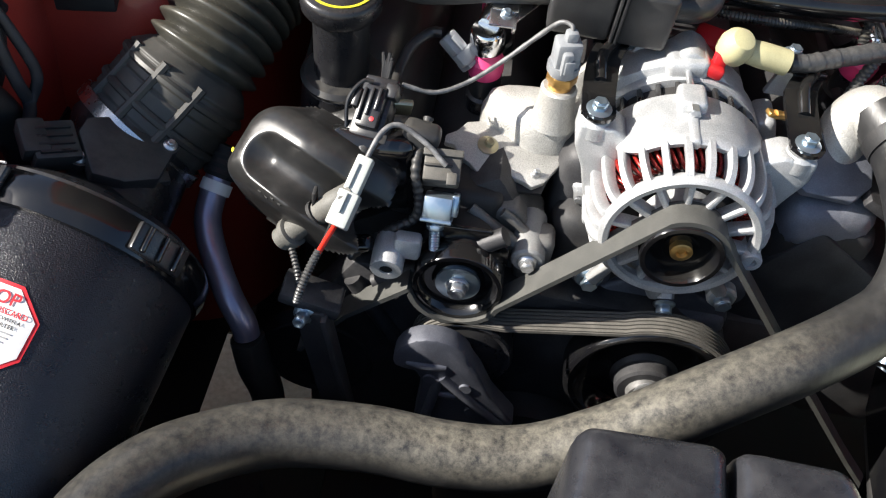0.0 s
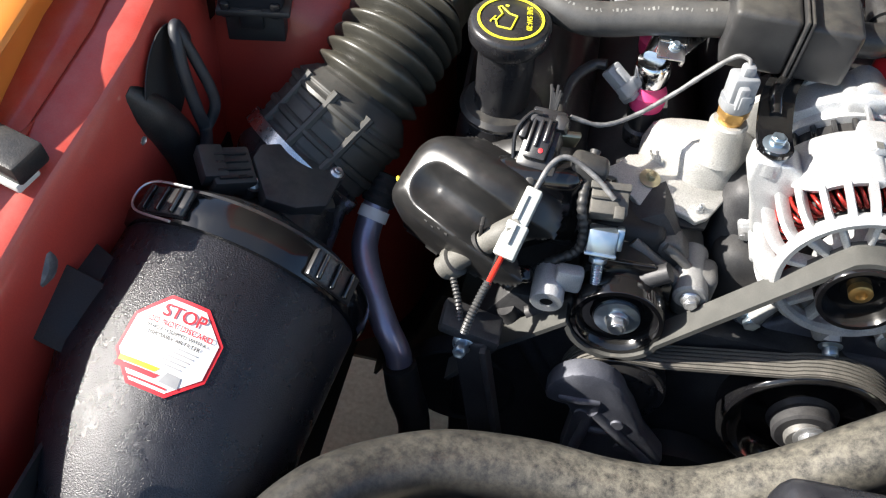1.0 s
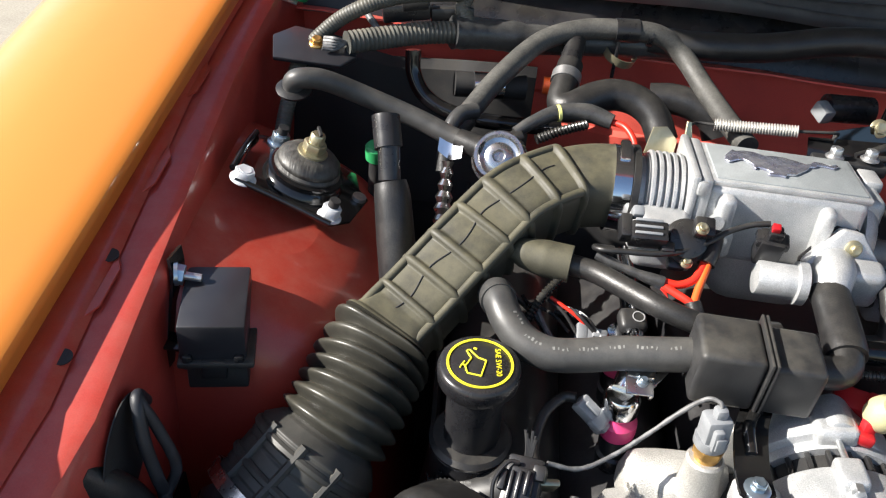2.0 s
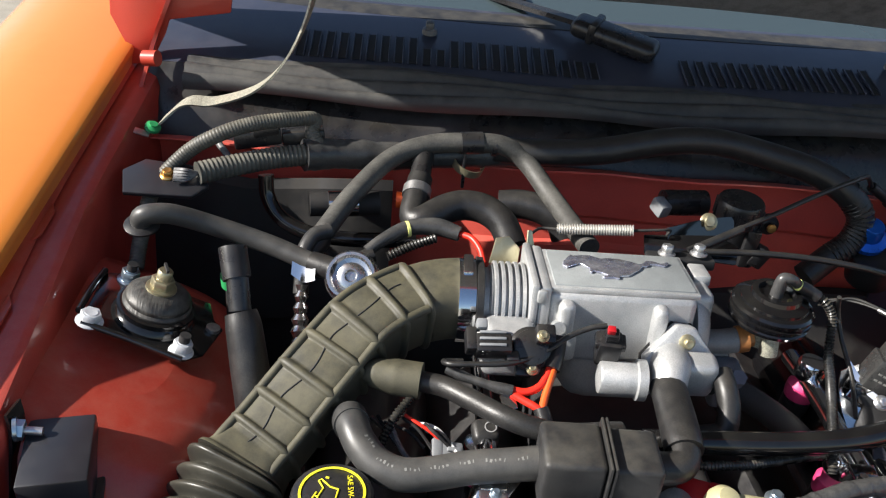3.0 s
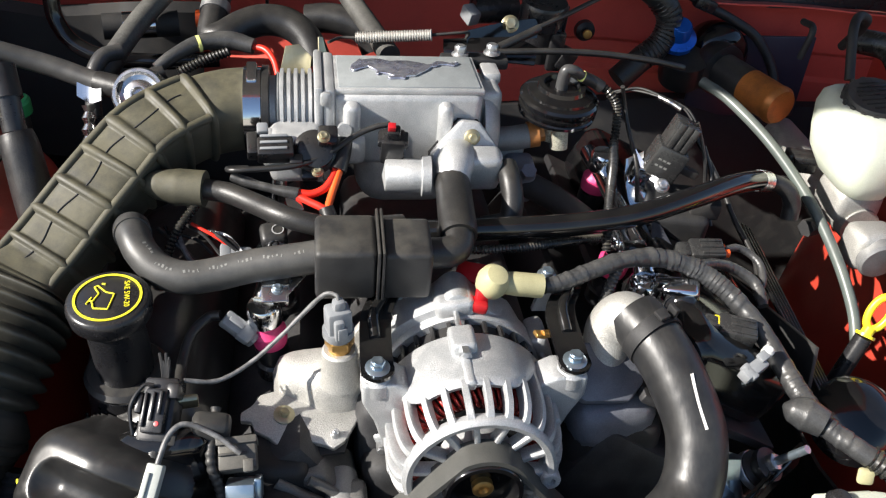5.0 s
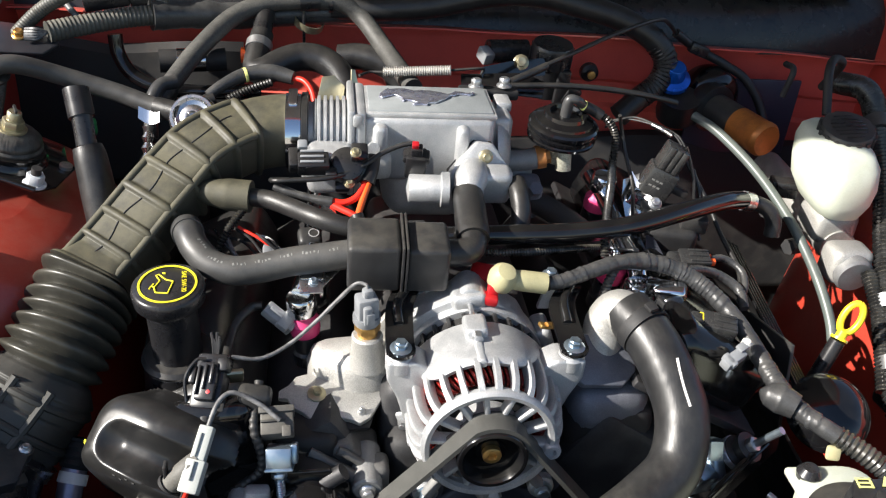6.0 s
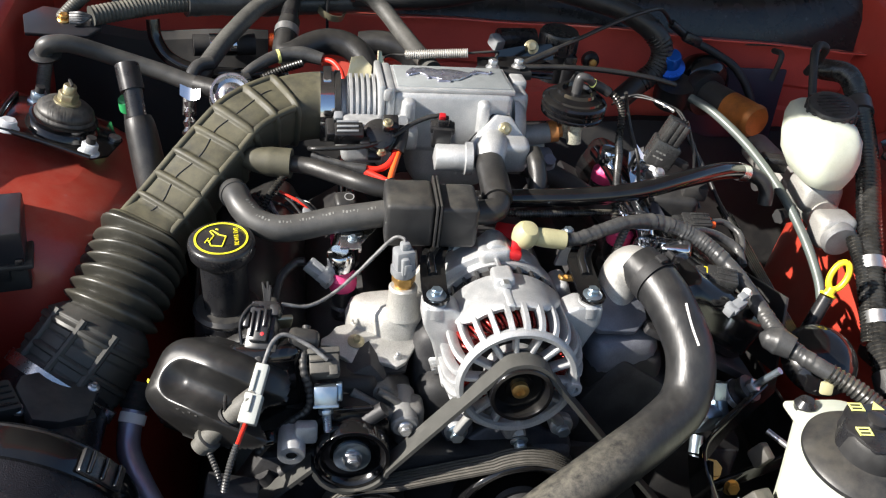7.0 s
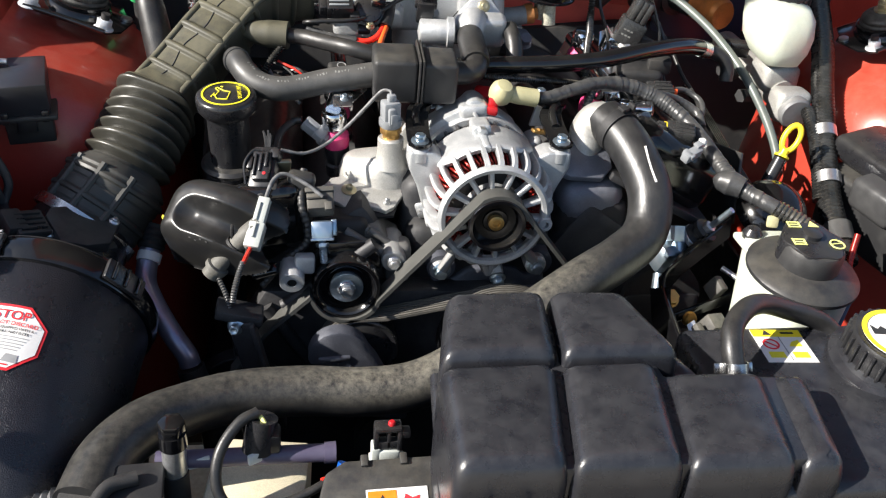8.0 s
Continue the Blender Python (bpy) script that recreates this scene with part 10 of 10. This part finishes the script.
    d = thing("dipstick_bracket", (-0.345, 0.07, 0.55), "dark channel bracket with a bolt below the pale connector", "bracket")
    part("channel", several((box, (0.026, 0.012, 0.14), turn_to((-0.328, 0.055, 0.572), (-0.22, 0.05, 0.95), (1, 0, 0.2)), 0.003), (box, (0.005, 0.018, 0.14), turn_to((-0.316, 0.052, 0.572), (-0.22, 0.05, 0.95), (1, 0, 0.2)), 0.001), (box, (0.05, 0.03, 0.012), pose(-0.345, 0.07, 0.645, 0, 15, 0), 0.003)), BLOCK, d)
    bolt("bracket_bolt", (-0.348, 0.056, 0.637), (-0.1, -0.9, 0.3), d, 0.0055, 0.009, 0.014, ZINC_B)
    p = thing("coolant_pipe", (-0.45, 0.15, 0.62), "violet-tinted bright steel pipe curving down beside the canister", "pipe")
    part("pipe", made(tube, [(-0.445, 0.165, 0.672), (-0.449, 0.148, 0.655), (-0.448, 0.13, 0.642), (-0.435, 0.105, 0.627), (-0.418, 0.083, 0.608), (-0.404, 0.072, 0.590), (-0.400, 0.068, 0.578)], 0.0115, seg=20), PURPLE, p)
    part("union", made(tube, [(-0.440, 0.180, 0.688), (-0.446, 0.162, 0.668)], 0.0155, seg=18, rib=(0.008, 0.002)), DARK, p)
    part("tag", made(lathe, [(0.0132, -0.005), (0.0132, 0.005), (0.0128, 0.005)], turn_to((-0.447, 0.155, 0.662), (-0.2, -0.7, -0.65)), 20), PAPER, p, "white paper tag")
    part("lower_hose", made(tube, [(-0.400, 0.068, 0.575), (-0.392, 0.062, 0.545), (-0.382, 0.06, 0.51), (-0.378, 0.06, 0.45)], [0.015, 0.016, 0.015, 0.014], seg=16), RUBBER, p)
    r = thing("red_wiring", (-0.2, 0.34, 0.85), "red wires and crimps in front of the throttle body", "wiring")
    part("black_lead", made(tube, [(-0.126, 0.378, 0.905), (-0.140, 0.378, 0.902), (-0.160, 0.374, 0.894), (-0.185, 0.362, 0.882), (-0.215, 0.352, 0.876), (-0.25, 0.350, 0.874), (-0.268, 0.352, 0.872), (-0.272, 0.362, 0.868), (-0.255, 0.366, 0.866)], 0.0027, seg=10), RUBBER, r)
    part("crimped_lead", made(tube, [(-0.270, 0.360, 0.861), (-0.256, 0.355, 0.858), (-0.241, 0.350, 0.856), (-0.226, 0.346, 0.854), (-0.210, 0.342, 0.853)], [0.004, 0.005, 0.004, 0.005, 0.0055], seg=14, wobble=0.15), TAPE, r)
    part("red_wire", made(tube, [(-0.212, 0.343, 0.854), (-0.198, 0.342, 0.853), (-0.186, 0.346, 0.857), (-0.179, 0.355, 0.863), (-0.175, 0.365, 0.869)], 0.0036, seg=12), WIRE_R, r, "red wire")
    part("red_wire", made(tube, [(-0.212, 0.341, 0.852), (-0.200, 0.334, 0.849), (-0.191, 0.329, 0.847), (-0.184, 0.325, 0.844)], 0.0036, seg=12), WIRE_R, r, "red wire")
    part("orange_wire", made(tube, [(-0.185, 0.326, 0.845), (-0.181, 0.339, 0.852), (-0.176, 0.352, 0.861), (-0.171, 0.365, 0.869)], 0.0036, seg=12), WIRE_O, r, "orange wire")
    part("boot", made(tube, [(-0.175, 0.361, 0.866), (-0.170, 0.372, 0.876), (-0.167, 0.383, 0.887)], [0.0085, 0.008, 0.0075], seg=14), RUBBER, r)
    part("boot", made(tube, [(-0.186, 0.327, 0.847), (-0.183, 0.320, 0.840), (-0.182, 0.312, 0.832)], [0.007, 0.0075, 0.0075], seg=14), RUBBER, r)
    part("foil_tag", made(box, (0.014, 0.014, 0.002), pose(-0.214, 0.334, 0.847, 30, 0, 15), 0.0005), CHROME, r)
    v = thing("idle_valve_plug", (-0.124, 0.37, 0.885), "black square plug on the idle valve", "plug")
    mv = turn_to((-0.124, 0.370, 0.886), (0.0, -0.35, 0.93), (1, -0.1, 0))
    part("body", several((box, (0.022, 0.020, 0.030), mv, 0.003), (box, (0.028, 0.016, 0.008), mv @ pose(0, 0, 0.010), 0.002), (box, (0.012, 0.012, 0.012), mv @ pose(0, 0, 0.018), 0.002)), PLASTIC, v)
    part("red_clip", made(box, (0.007, 0.007, 0.006), mv @ pose(-0.002, 0, 0.026), 0.001), REDP, v, "red locking clip")
    part("small_hose", made(tube, [(-0.015, 0.37, 0.866), (-0.013, 0.352, 0.858), (-0.012, 0.338, 0.842), (-0.018, 0.33, 0.828), (-0.04, 0.33, 0.822)], 0.0105, seg=18), RUBBER, v)


ignition_lead()


def small_fittings():
    """Thin lines, plugs and cast arms between the large parts."""
    hose("vapour_line", [(-0.095, 0.278, 0.836), (-0.05, 0.276, 0.834), (0.0, 0.290, 0.827), (0.05, 0.316, 0.815), (0.092, 0.338, 0.803)], 0.0044, CONVOLUTE, "thin black corrugated vapour line under the crossing pipe", "line", rib=(0.0034, 0.0012), seg=12)
    c = thing("coil_plug", (-0.233, 0.323, 0.80), "round-cornered black plug behind the breather hose", "plug")
    m = turn_to((-0.233, 0.322, 0.822), (0.0, -0.35, 0.93), (1, 0.15, 0))
    part("body", several((box, (0.024, 0.022, 0.016), m, 0.005, 3), (box, (0.016, 0.016, 0.03), m @ pose(0.001, 0.004, -0.018), 0.003)), PLASTIC_M, c)
    part("mark", made(lathe, [(0.0045, 0.0), (0.0045, 0.0004), (0.0055, 0.0004), (0.0055, 0.0), (0.0045, 0.0)], m @ pose(0.004, 0.0, 0.0082), 20), INK_G, c)
    c = thing("injector_plug", (-0.268, 0.316, 0.79), "pale grey injector plug deep under the breather hose", "plug", "injector plugs")
    m = turn_to((-0.266, 0.312, 0.806), (0.2, -0.5, 0.8), (0.85, 0.25, -0.4))
    part("body", several((box, (0.026, 0.016, 0.013), m, 0.002), (box, (0.010, 0.020, 0.010), m @ pose(-0.010, 0, 0.002), 0.002), (box, (0.012, 0.004, 0.004), m @ pose(0.004, 0, 0.008), 0.001)), GREY_C, c)
    w = thing("injector_wiring", (-0.31, 0.31, 0.80), "loose black, white and red injector wires in the dark", "wiring")
    rnd = random.Random(11)
    for k in range(9):
        a = V((-0.335 + 0.006 * k, 0.335 + rnd.uniform(-0.01, 0.01), 0.822 + rnd.uniform(-0.008, 0.008)))
        b = V((-0.300 + 0.007 * k, 0.300 + rnd.uniform(-0.012, 0.012), 0.800 + rnd.uniform(-0.012, 0.010)))
        mid = (a + b) / 2 + V((rnd.uniform(-0.012, 0.012), rnd.uniform(-0.010, 0.010), rnd.uniform(0.0, 0.014)))
        part("wire", made(tube, [a, mid, b], 0.0016 + 0.0008 * (k % 3 == 0), seg=8), (RUBBER, PLASTIC, DARK, WIRE_G, RUBBER, WIRE_R, PLASTIC, INK_W, DARK)[k], w)
    part("sleeve", made(tube, [(-0.300, 0.336, 0.846), (-0.313, 0.325, 0.832), (-0.323, 0.312, 0.816), (-0.328, 0.30, 0.80)], 0.0046, seg=12, rib=(0.0034, 0.0012)), CONVOLUTE, w)
    b = thing("rail_clamp", (-0.233, 0.262, 0.80), "dark plated steel clamp over the near fuel rail", "bracket")
    m = turn_to((-0.232, 0.262, 0.8185), (0.05, -0.42, 0.9), (1, 0.05, 0))
    part("plate", several((box, (0.021, 0.046, 0.003), m, 0.001), (prism, [(0.010, -0.018), (0.034, 0.010), (0.034, 0.020), (0.010, 0.020)], 0.003, m @ pose(0, 0, -0.004), 0.0008), (box, (0.003, 0.046, 0.009), m @ pose(0.0105, 0, -0.004), 0.0008)), STAMPED, b)
    bolt("clamp_bolt", m @ V((0.003, -0.012, 0.0015)), (0.05, -0.42, 0.9), b, 0.0036, 0.0050, 0.004, ZINC_B)
    f = thing("sense_terminal", (0.0, 0.205, 0.78), "small brass terminal on a grey ribbed lead behind the alternator", "terminal")
    part("pin", several((rod, (-0.008, 0.203, 0.797), (0.004, 0.208, 0.793), 0.0036, 12), (box, (0.010, 0.008, 0.004), pose(-0.010, 0.203, 0.797, 0, 18, 12), 0.001)), BRASS, f)
    part("lead", made(tube, [(0.004, 0.208, 0.793), (0.014, 0.213, 0.787), (0.026, 0.220, 0.779), (0.036, 0.226, 0.768)], 0.0052, seg=14, rib=(0.0042, 0.0014)), TAPE, f)
    a = thing("alternator_mount", (-0.066, 0.14, 0.60), "dark blue-grey cast alternator mount with a bright bolt", "mount")
    part("arch", several((prism, [(-0.140, 0.615), (-0.128, 0.640), (-0.108, 0.634), (-0.090, 0.650), (-0.060, 0.656), (-0.030, 0.650), (-0.018, 0.640), (0.002, 0.646), (0.012, 0.615)], 0.030, turn_to((0, 0.168, 0), (0, -1, 0), (1, 0, 0)), 0.005, 3),
                         (box, (0.150, 0.04, 0.05), pose(-0.066, 0.150, 0.602), 0.010, 3)), CAST_B, a)
    for x, z, x1, z1 in ((-0.100, 0.700, -0.121, 0.660), (-0.092, 0.690, -0.066, 0.655), (-0.050, 0.690, -0.068, 0.655), (-0.044, 0.700, -0.010, 0.664)):
        part("arm", made(tube, [(x, 0.128, z), ((x + x1) / 2, 0.124, (z + z1) / 2 + 0.002), (x1, 0.124, z1)], [0.0065, 0.0055, 0.0065], seg=12), ALU_D, a)
    part("spacer", made(rod, (-0.060, 0.134, 0.668), (-0.058, 0.120, 0.655), 0.0085, 6), ALU, a, "bright hexagonal spacer")
    bolt("mount_bolt", (-0.057, 0.118, 0.651), (0.02, -0.85, -0.35), a, 0.0070, 0.0095, 0.007, ZINC_B)
    for x in (-0.121, -0.007):
        part("bush", made(lathe, [(0.0165, 0.0), (0.0165, 0.020), (0.012, 0.022)], turn_to((x, 0.132, 0.657 if x < -0.05 else 0.662), (0, 1, 0)), 28), CAST_B, a)
    p = thing("pump_frame", (0.16, 0.03, 0.55), "black folded steel frame beside the fluid reservoir", "bracket")
    part("frame", several((strip, [(0.118, 0.066, 0.668), (0.118, 0.050, 0.645), (0.118, 0.010, 0.632), (0.122, -0.050, 0.615)], 0.004, 0.050, (1, 0, 0)),
                          (strip, [(0.118, 0.066, 0.668), (0.150, 0.092, 0.682), (0.190, 0.118, 0.694), (0.225, 0.140, 0.703)], 0.004, 0.030, (0.5, -0.8, 0)),
                          (tube, [(0.119, -0.045, 0.640), (0.117, 0.020, 0.660), (0.118, 0.062, 0.682), (0.150, 0.088, 0.696), (0.205, 0.124, 0.713)], 0.0022, {"seg": 8})), GLOSS, p)
    bolt("frame_bolt", (0.130, 0.062, 0.655), (-0.1, -0.6, 0.8), p, 0.0095, 0.0110, 0.008, BRASS, "bronze-coloured nut")
    for x, y, z, sx in ((0.172, 0.030, 0.640, 0.024), (0.150, 0.020, 0.635, 0.010), (0.190, 0.075, 0.660, 0.012)):
        part("lug", made(box, (sx, 0.020, 0.024), pose(x, y, z, 25, 10, 20), 0.003), GREY_DK, p)
    part("rod", made(tube, [(0.205, 0.098, 0.672), (0.235, 0.060, 0.662), (0.258, 0.030, 0.650)], 0.0035, seg=10), ZINC, p)


small_fittings()


def nose_bits():
    """Low things in front of the engine: fan shroud, label, sensor plug, fixings and a cross tube."""
    t = thing("fan_shroud", (-0.2, -0.21, 0.55), "black plastic fan shroud with a warning label", "fan shroud")
    m = turn_to((-0.210, -0.212, 0.655), (0, -0.35, 0.94), (1, 0.02, 0))
    part("panel", made(prism, [(-0.075, -0.06), (0.10, -0.06), (0.10, 0.024), (0.07, 0.032), (-0.036, 0.032), (-0.052, 0.022)], 0.012, m, 0.003), PLASTIC_M, t)
    part("duct_wall", several((box, (0.48, 0.02, 0.2), pose(-0.03, -0.215, 0.555), 0.006), (lathe, [(0.17, 0.0), (0.17, 0.05), (0.165, 0.05), (0.165, 0.0)], turn_to((-0.10, -0.20, 0.44), (0, 1, 0)), 64)), PLASTIC_M, t)
    ml = m @ pose(0.004, -0.015, 0.0125) @ Matrix.Scale(0.88, 4)
    lab = part("warning_label", made(box, (0.056, 0.046, 0.0006), ml, 0), PAPER, t, "orange and white warning label")
    part("label_orange", made(box, (0.026, 0.042, 0.0004), ml @ pose(-0.0135, 0, 0.0006), 0), ORANGE_L, lab)
    part("label_mark", made(prism, [(-0.007, -0.005), (0.007, -0.005), (0, 0.007)], 0.0004, ml @ pose(-0.0135, 0.010, 0.0008)), INK_B, lab)
    part("label_mark", made(prism, [(-0.009, -0.006), (0.009, -0.006), (0.009, 0.005), (0.0, 0.003), (-0.009, 0.005)], 0.0004, ml @ pose(-0.0135, -0.010, 0.0008)), INK_B, lab)
    part("label_mark", made(prism, [(-0.008, -0.003), (-0.002, -0.005), (0.006, -0.004), (0.008, 0.004), (0.001, 0.002), (-0.005, 0.006)], 0.0004, ml @ pose(0.0125, 0.011, 0.0006)), INK_R, lab)
    for i in range(4):
        part("label_mark", made(prism, [(0.001, -0.001), (0.007, -0.003), (0.008, 0.001), (0.004, 0.003)], 0.0004, ml @ pose(0.0125, -0.009, 0.0006, 0, 0, 90 * i)), INK_B, lab)
    for x in (-0.02, 0.012, 0.045):
        part("notch_rib", made(box, (0.006, 0.010, 0.014), m @ pose(x, 0.030, 0.008), 0.001), PLASTIC_M, t)
    p = thing("fan_plug", (-0.205, -0.175, 0.66), "black and white fan plug with a red tip", "plug")
    mp = pose(-0.2105, -0.172, 0.662) @ Matrix.Scale(0.74, 4)
    part("foot", several((box, (0.024, 0.020, 0.020), mp @ pose(0.002, 0, 0.010), 0.003), (box, (0.010, 0.018, 0.026), mp @ pose(-0.013, 0, 0.010), 0.002), (box, (0.040, 0.016, 0.006), mp @ pose(0, 0, 0.001), 0.001)), CONN, p, "white plug foot")
    part("cage", several((box, (0.005, 0.016, 0.030), mp @ pose(-0.013, 0, 0.034), 0.001), (box, (0.005, 0.016, 0.030), mp @ pose(0.013, 0, 0.034), 0.001), (box, (0.030, 0.016, 0.006), mp @ pose(0, 0, 0.049), 0.001), (box, (0.028, 0.010, 0.012), mp @ pose(0, -0.002, 0.026), 0.001), (box, (0.004, 0.014, 0.026), mp @ pose(0.001, 0, 0.036), 0.001), (box, (0.012, 0.012, 0.010), mp @ pose(0.019, 0, 0.040), 0.002)), PLASTIC, p)
    part("red_tip", made(lathe, [(0.0042, 0.0), (0.0042, 0.004), (0.003, 0.0055), (0.0, 0.006)], mp @ pose(0.004, 0, 0.051), 14), REDP, p)
    b = thing("support_bolt", (-0.385, -0.165, 0.62), "tall gloss black hexagon cap on a bright sleeve", "bolt")
    part("cap", several((prism, ngon(6, 0.0112), 0.013, turn_to((-0.383, -0.163, 0.693), (0, 0, 1)), 0.0015), (rod, (-0.383, -0.163, 0.680), (-0.383, -0.163, 0.694), 0.0112, 28)), GLOSS, b)
    part("sleeve", made(rod, (-0.384, -0.163, 0.650), (-0.383, -0.163, 0.681), 0.0098, 24), ZINC, b, "bright sleeve")
    part("post", made(rod, (-0.385, -0.163, 0.56), (-0.384, -0.163, 0.651), 0.011, 20), DARK, b)
    part("red_tag", made(box, (0.022, 0.003, 0.010), pose(-0.366, -0.160, 0.656, 0, -12, 0), 0.001), WHITE_C, b, "pale tag")
    c = thing("cross_tube", (-0.32, -0.16, 0.63), "violet-grey painted cross tube behind the radiator", "tube")
    part("tube", made(rod, (-0.40, -0.155, 0.656), (-0.255, -0.155, 0.656), 0.0078, 22), PURPLE_D, c)
    part("end_band", made(rod, (-0.262, -0.155, 0.656), (-0.252, -0.155, 0.656), 0.0092, 22), PURPLE_D, c)
    s = thing("fan_sensor", (-0.31, -0.15, 0.66), "black plug with green-yellow wires on the cross tube", "plug")
    part("body", several((rod, (-0.318, -0.157, 0.664), (-0.312, -0.150, 0.694), 0.0125, 18), (box, (0.02, 0.018, 0.02), pose(-0.308, -0.153, 0.673), 0.003)), PLASTIC, s)
    part("white_edge", made(box, (0.012, 0.004, 0.010), pose(-0.319, -0.168, 0.666, 0, 0, 30), 0.001), WHITE_C, s)
    part("wire", made(tube, [(-0.314, -0.152, 0.697), (-0.31, -0.158, 0.694), (-0.309, -0.160, 0.688)], 0.002, seg=8), ICON, s, "green-yellow wire")
    part("cable", made(tube, [(-0.316, -0.150, 0.700), (-0.330, -0.158, 0.697), (-0.344, -0.172, 0.684), (-0.349, -0.185, 0.667), (-0.345, -0.195, 0.650), (-0.33, -0.205, 0.64)], 0.0048, seg=12), RUBBER, s)
    w = thing("fan_lead", (-0.28, -0.2, 0.64), "black lead with blue and red wire ends", "lead")
    part("lead", made(tube, [(-0.345, -0.21, 0.635), (-0.31, -0.205, 0.645), (-0.275, -0.195, 0.652), (-0.255, -0.185, 0.657)], 0.0038, seg=10), RUBBER, w)
    part("blue_end", made(tube, [(-0.254, -0.185, 0.652), (-0.250, -0.184, 0.659), (-0.247, -0.18, 0.668)], 0.0045, seg=10), BLUE, w, "blue sleeve")
    part("red_end", made(tube, [(-0.265, -0.188, 0.656), (-0.256, -0.185, 0.656)], 0.003, seg=8), WIRE_R, w)
    k = thing("radiator_bracket", (-0.43, -0.18, 0.6), "dark stepped bracket over the radiator's end", "bracket")
    part("bracket", several((prism, [(-0.05, -0.04), (0.035, -0.04), (0.035, 0.022), (-0.018, 0.022), (-0.044, 0.006)], 0.008, turn_to((-0.425, -0.185, 0.652), (0, -0.2, 0.97), (1, 0.05, 0)), 0.003), (tube, [(-0.44, -0.205, 0.66), (-0.43, -0.19, 0.665), (-0.41, -0.182, 0.665)], 0.006)), DARK, k)
    # stands for an unidentified tan patch; its sunlight is in the colour
    f = thing("tan_block", (-0.345, -0.08, 0.208), "tan block added for a sunlit patch low behind the radiator", "foam block")
    part("block", made(box, (0.085, 0.085, 0.424), pose(-0.325, -0.150, 0.420, 0, 2, -6), 0.006), TAN_LIT, f)
    z = thing("ribbed_hose_end", (-0.50, -0.17, 0.60), "ribbed grey rubber sleeve at the radiator's corner", "sleeve")
    part("sleeve", made(tube, [(-0.50, -0.185, 0.63), (-0.475, -0.182, 0.637), (-0.455, -0.178, 0.643)], 0.016, seg=18, rib=(0.007, 0.003)), WIRE_G, z)


PURPLE_D = mat("violet_grey_paint", (0.07, 0.06, 0.10), 0.4, col2=(0.09, 0.08, 0.12), scale=30)
TAN_LIT = mat("sunlit_tan", (0.58, 0.52, 0.37), 0.8, col2=(0.52, 0.46, 0.33), scale=60, grain=0.15)
nose_bits()
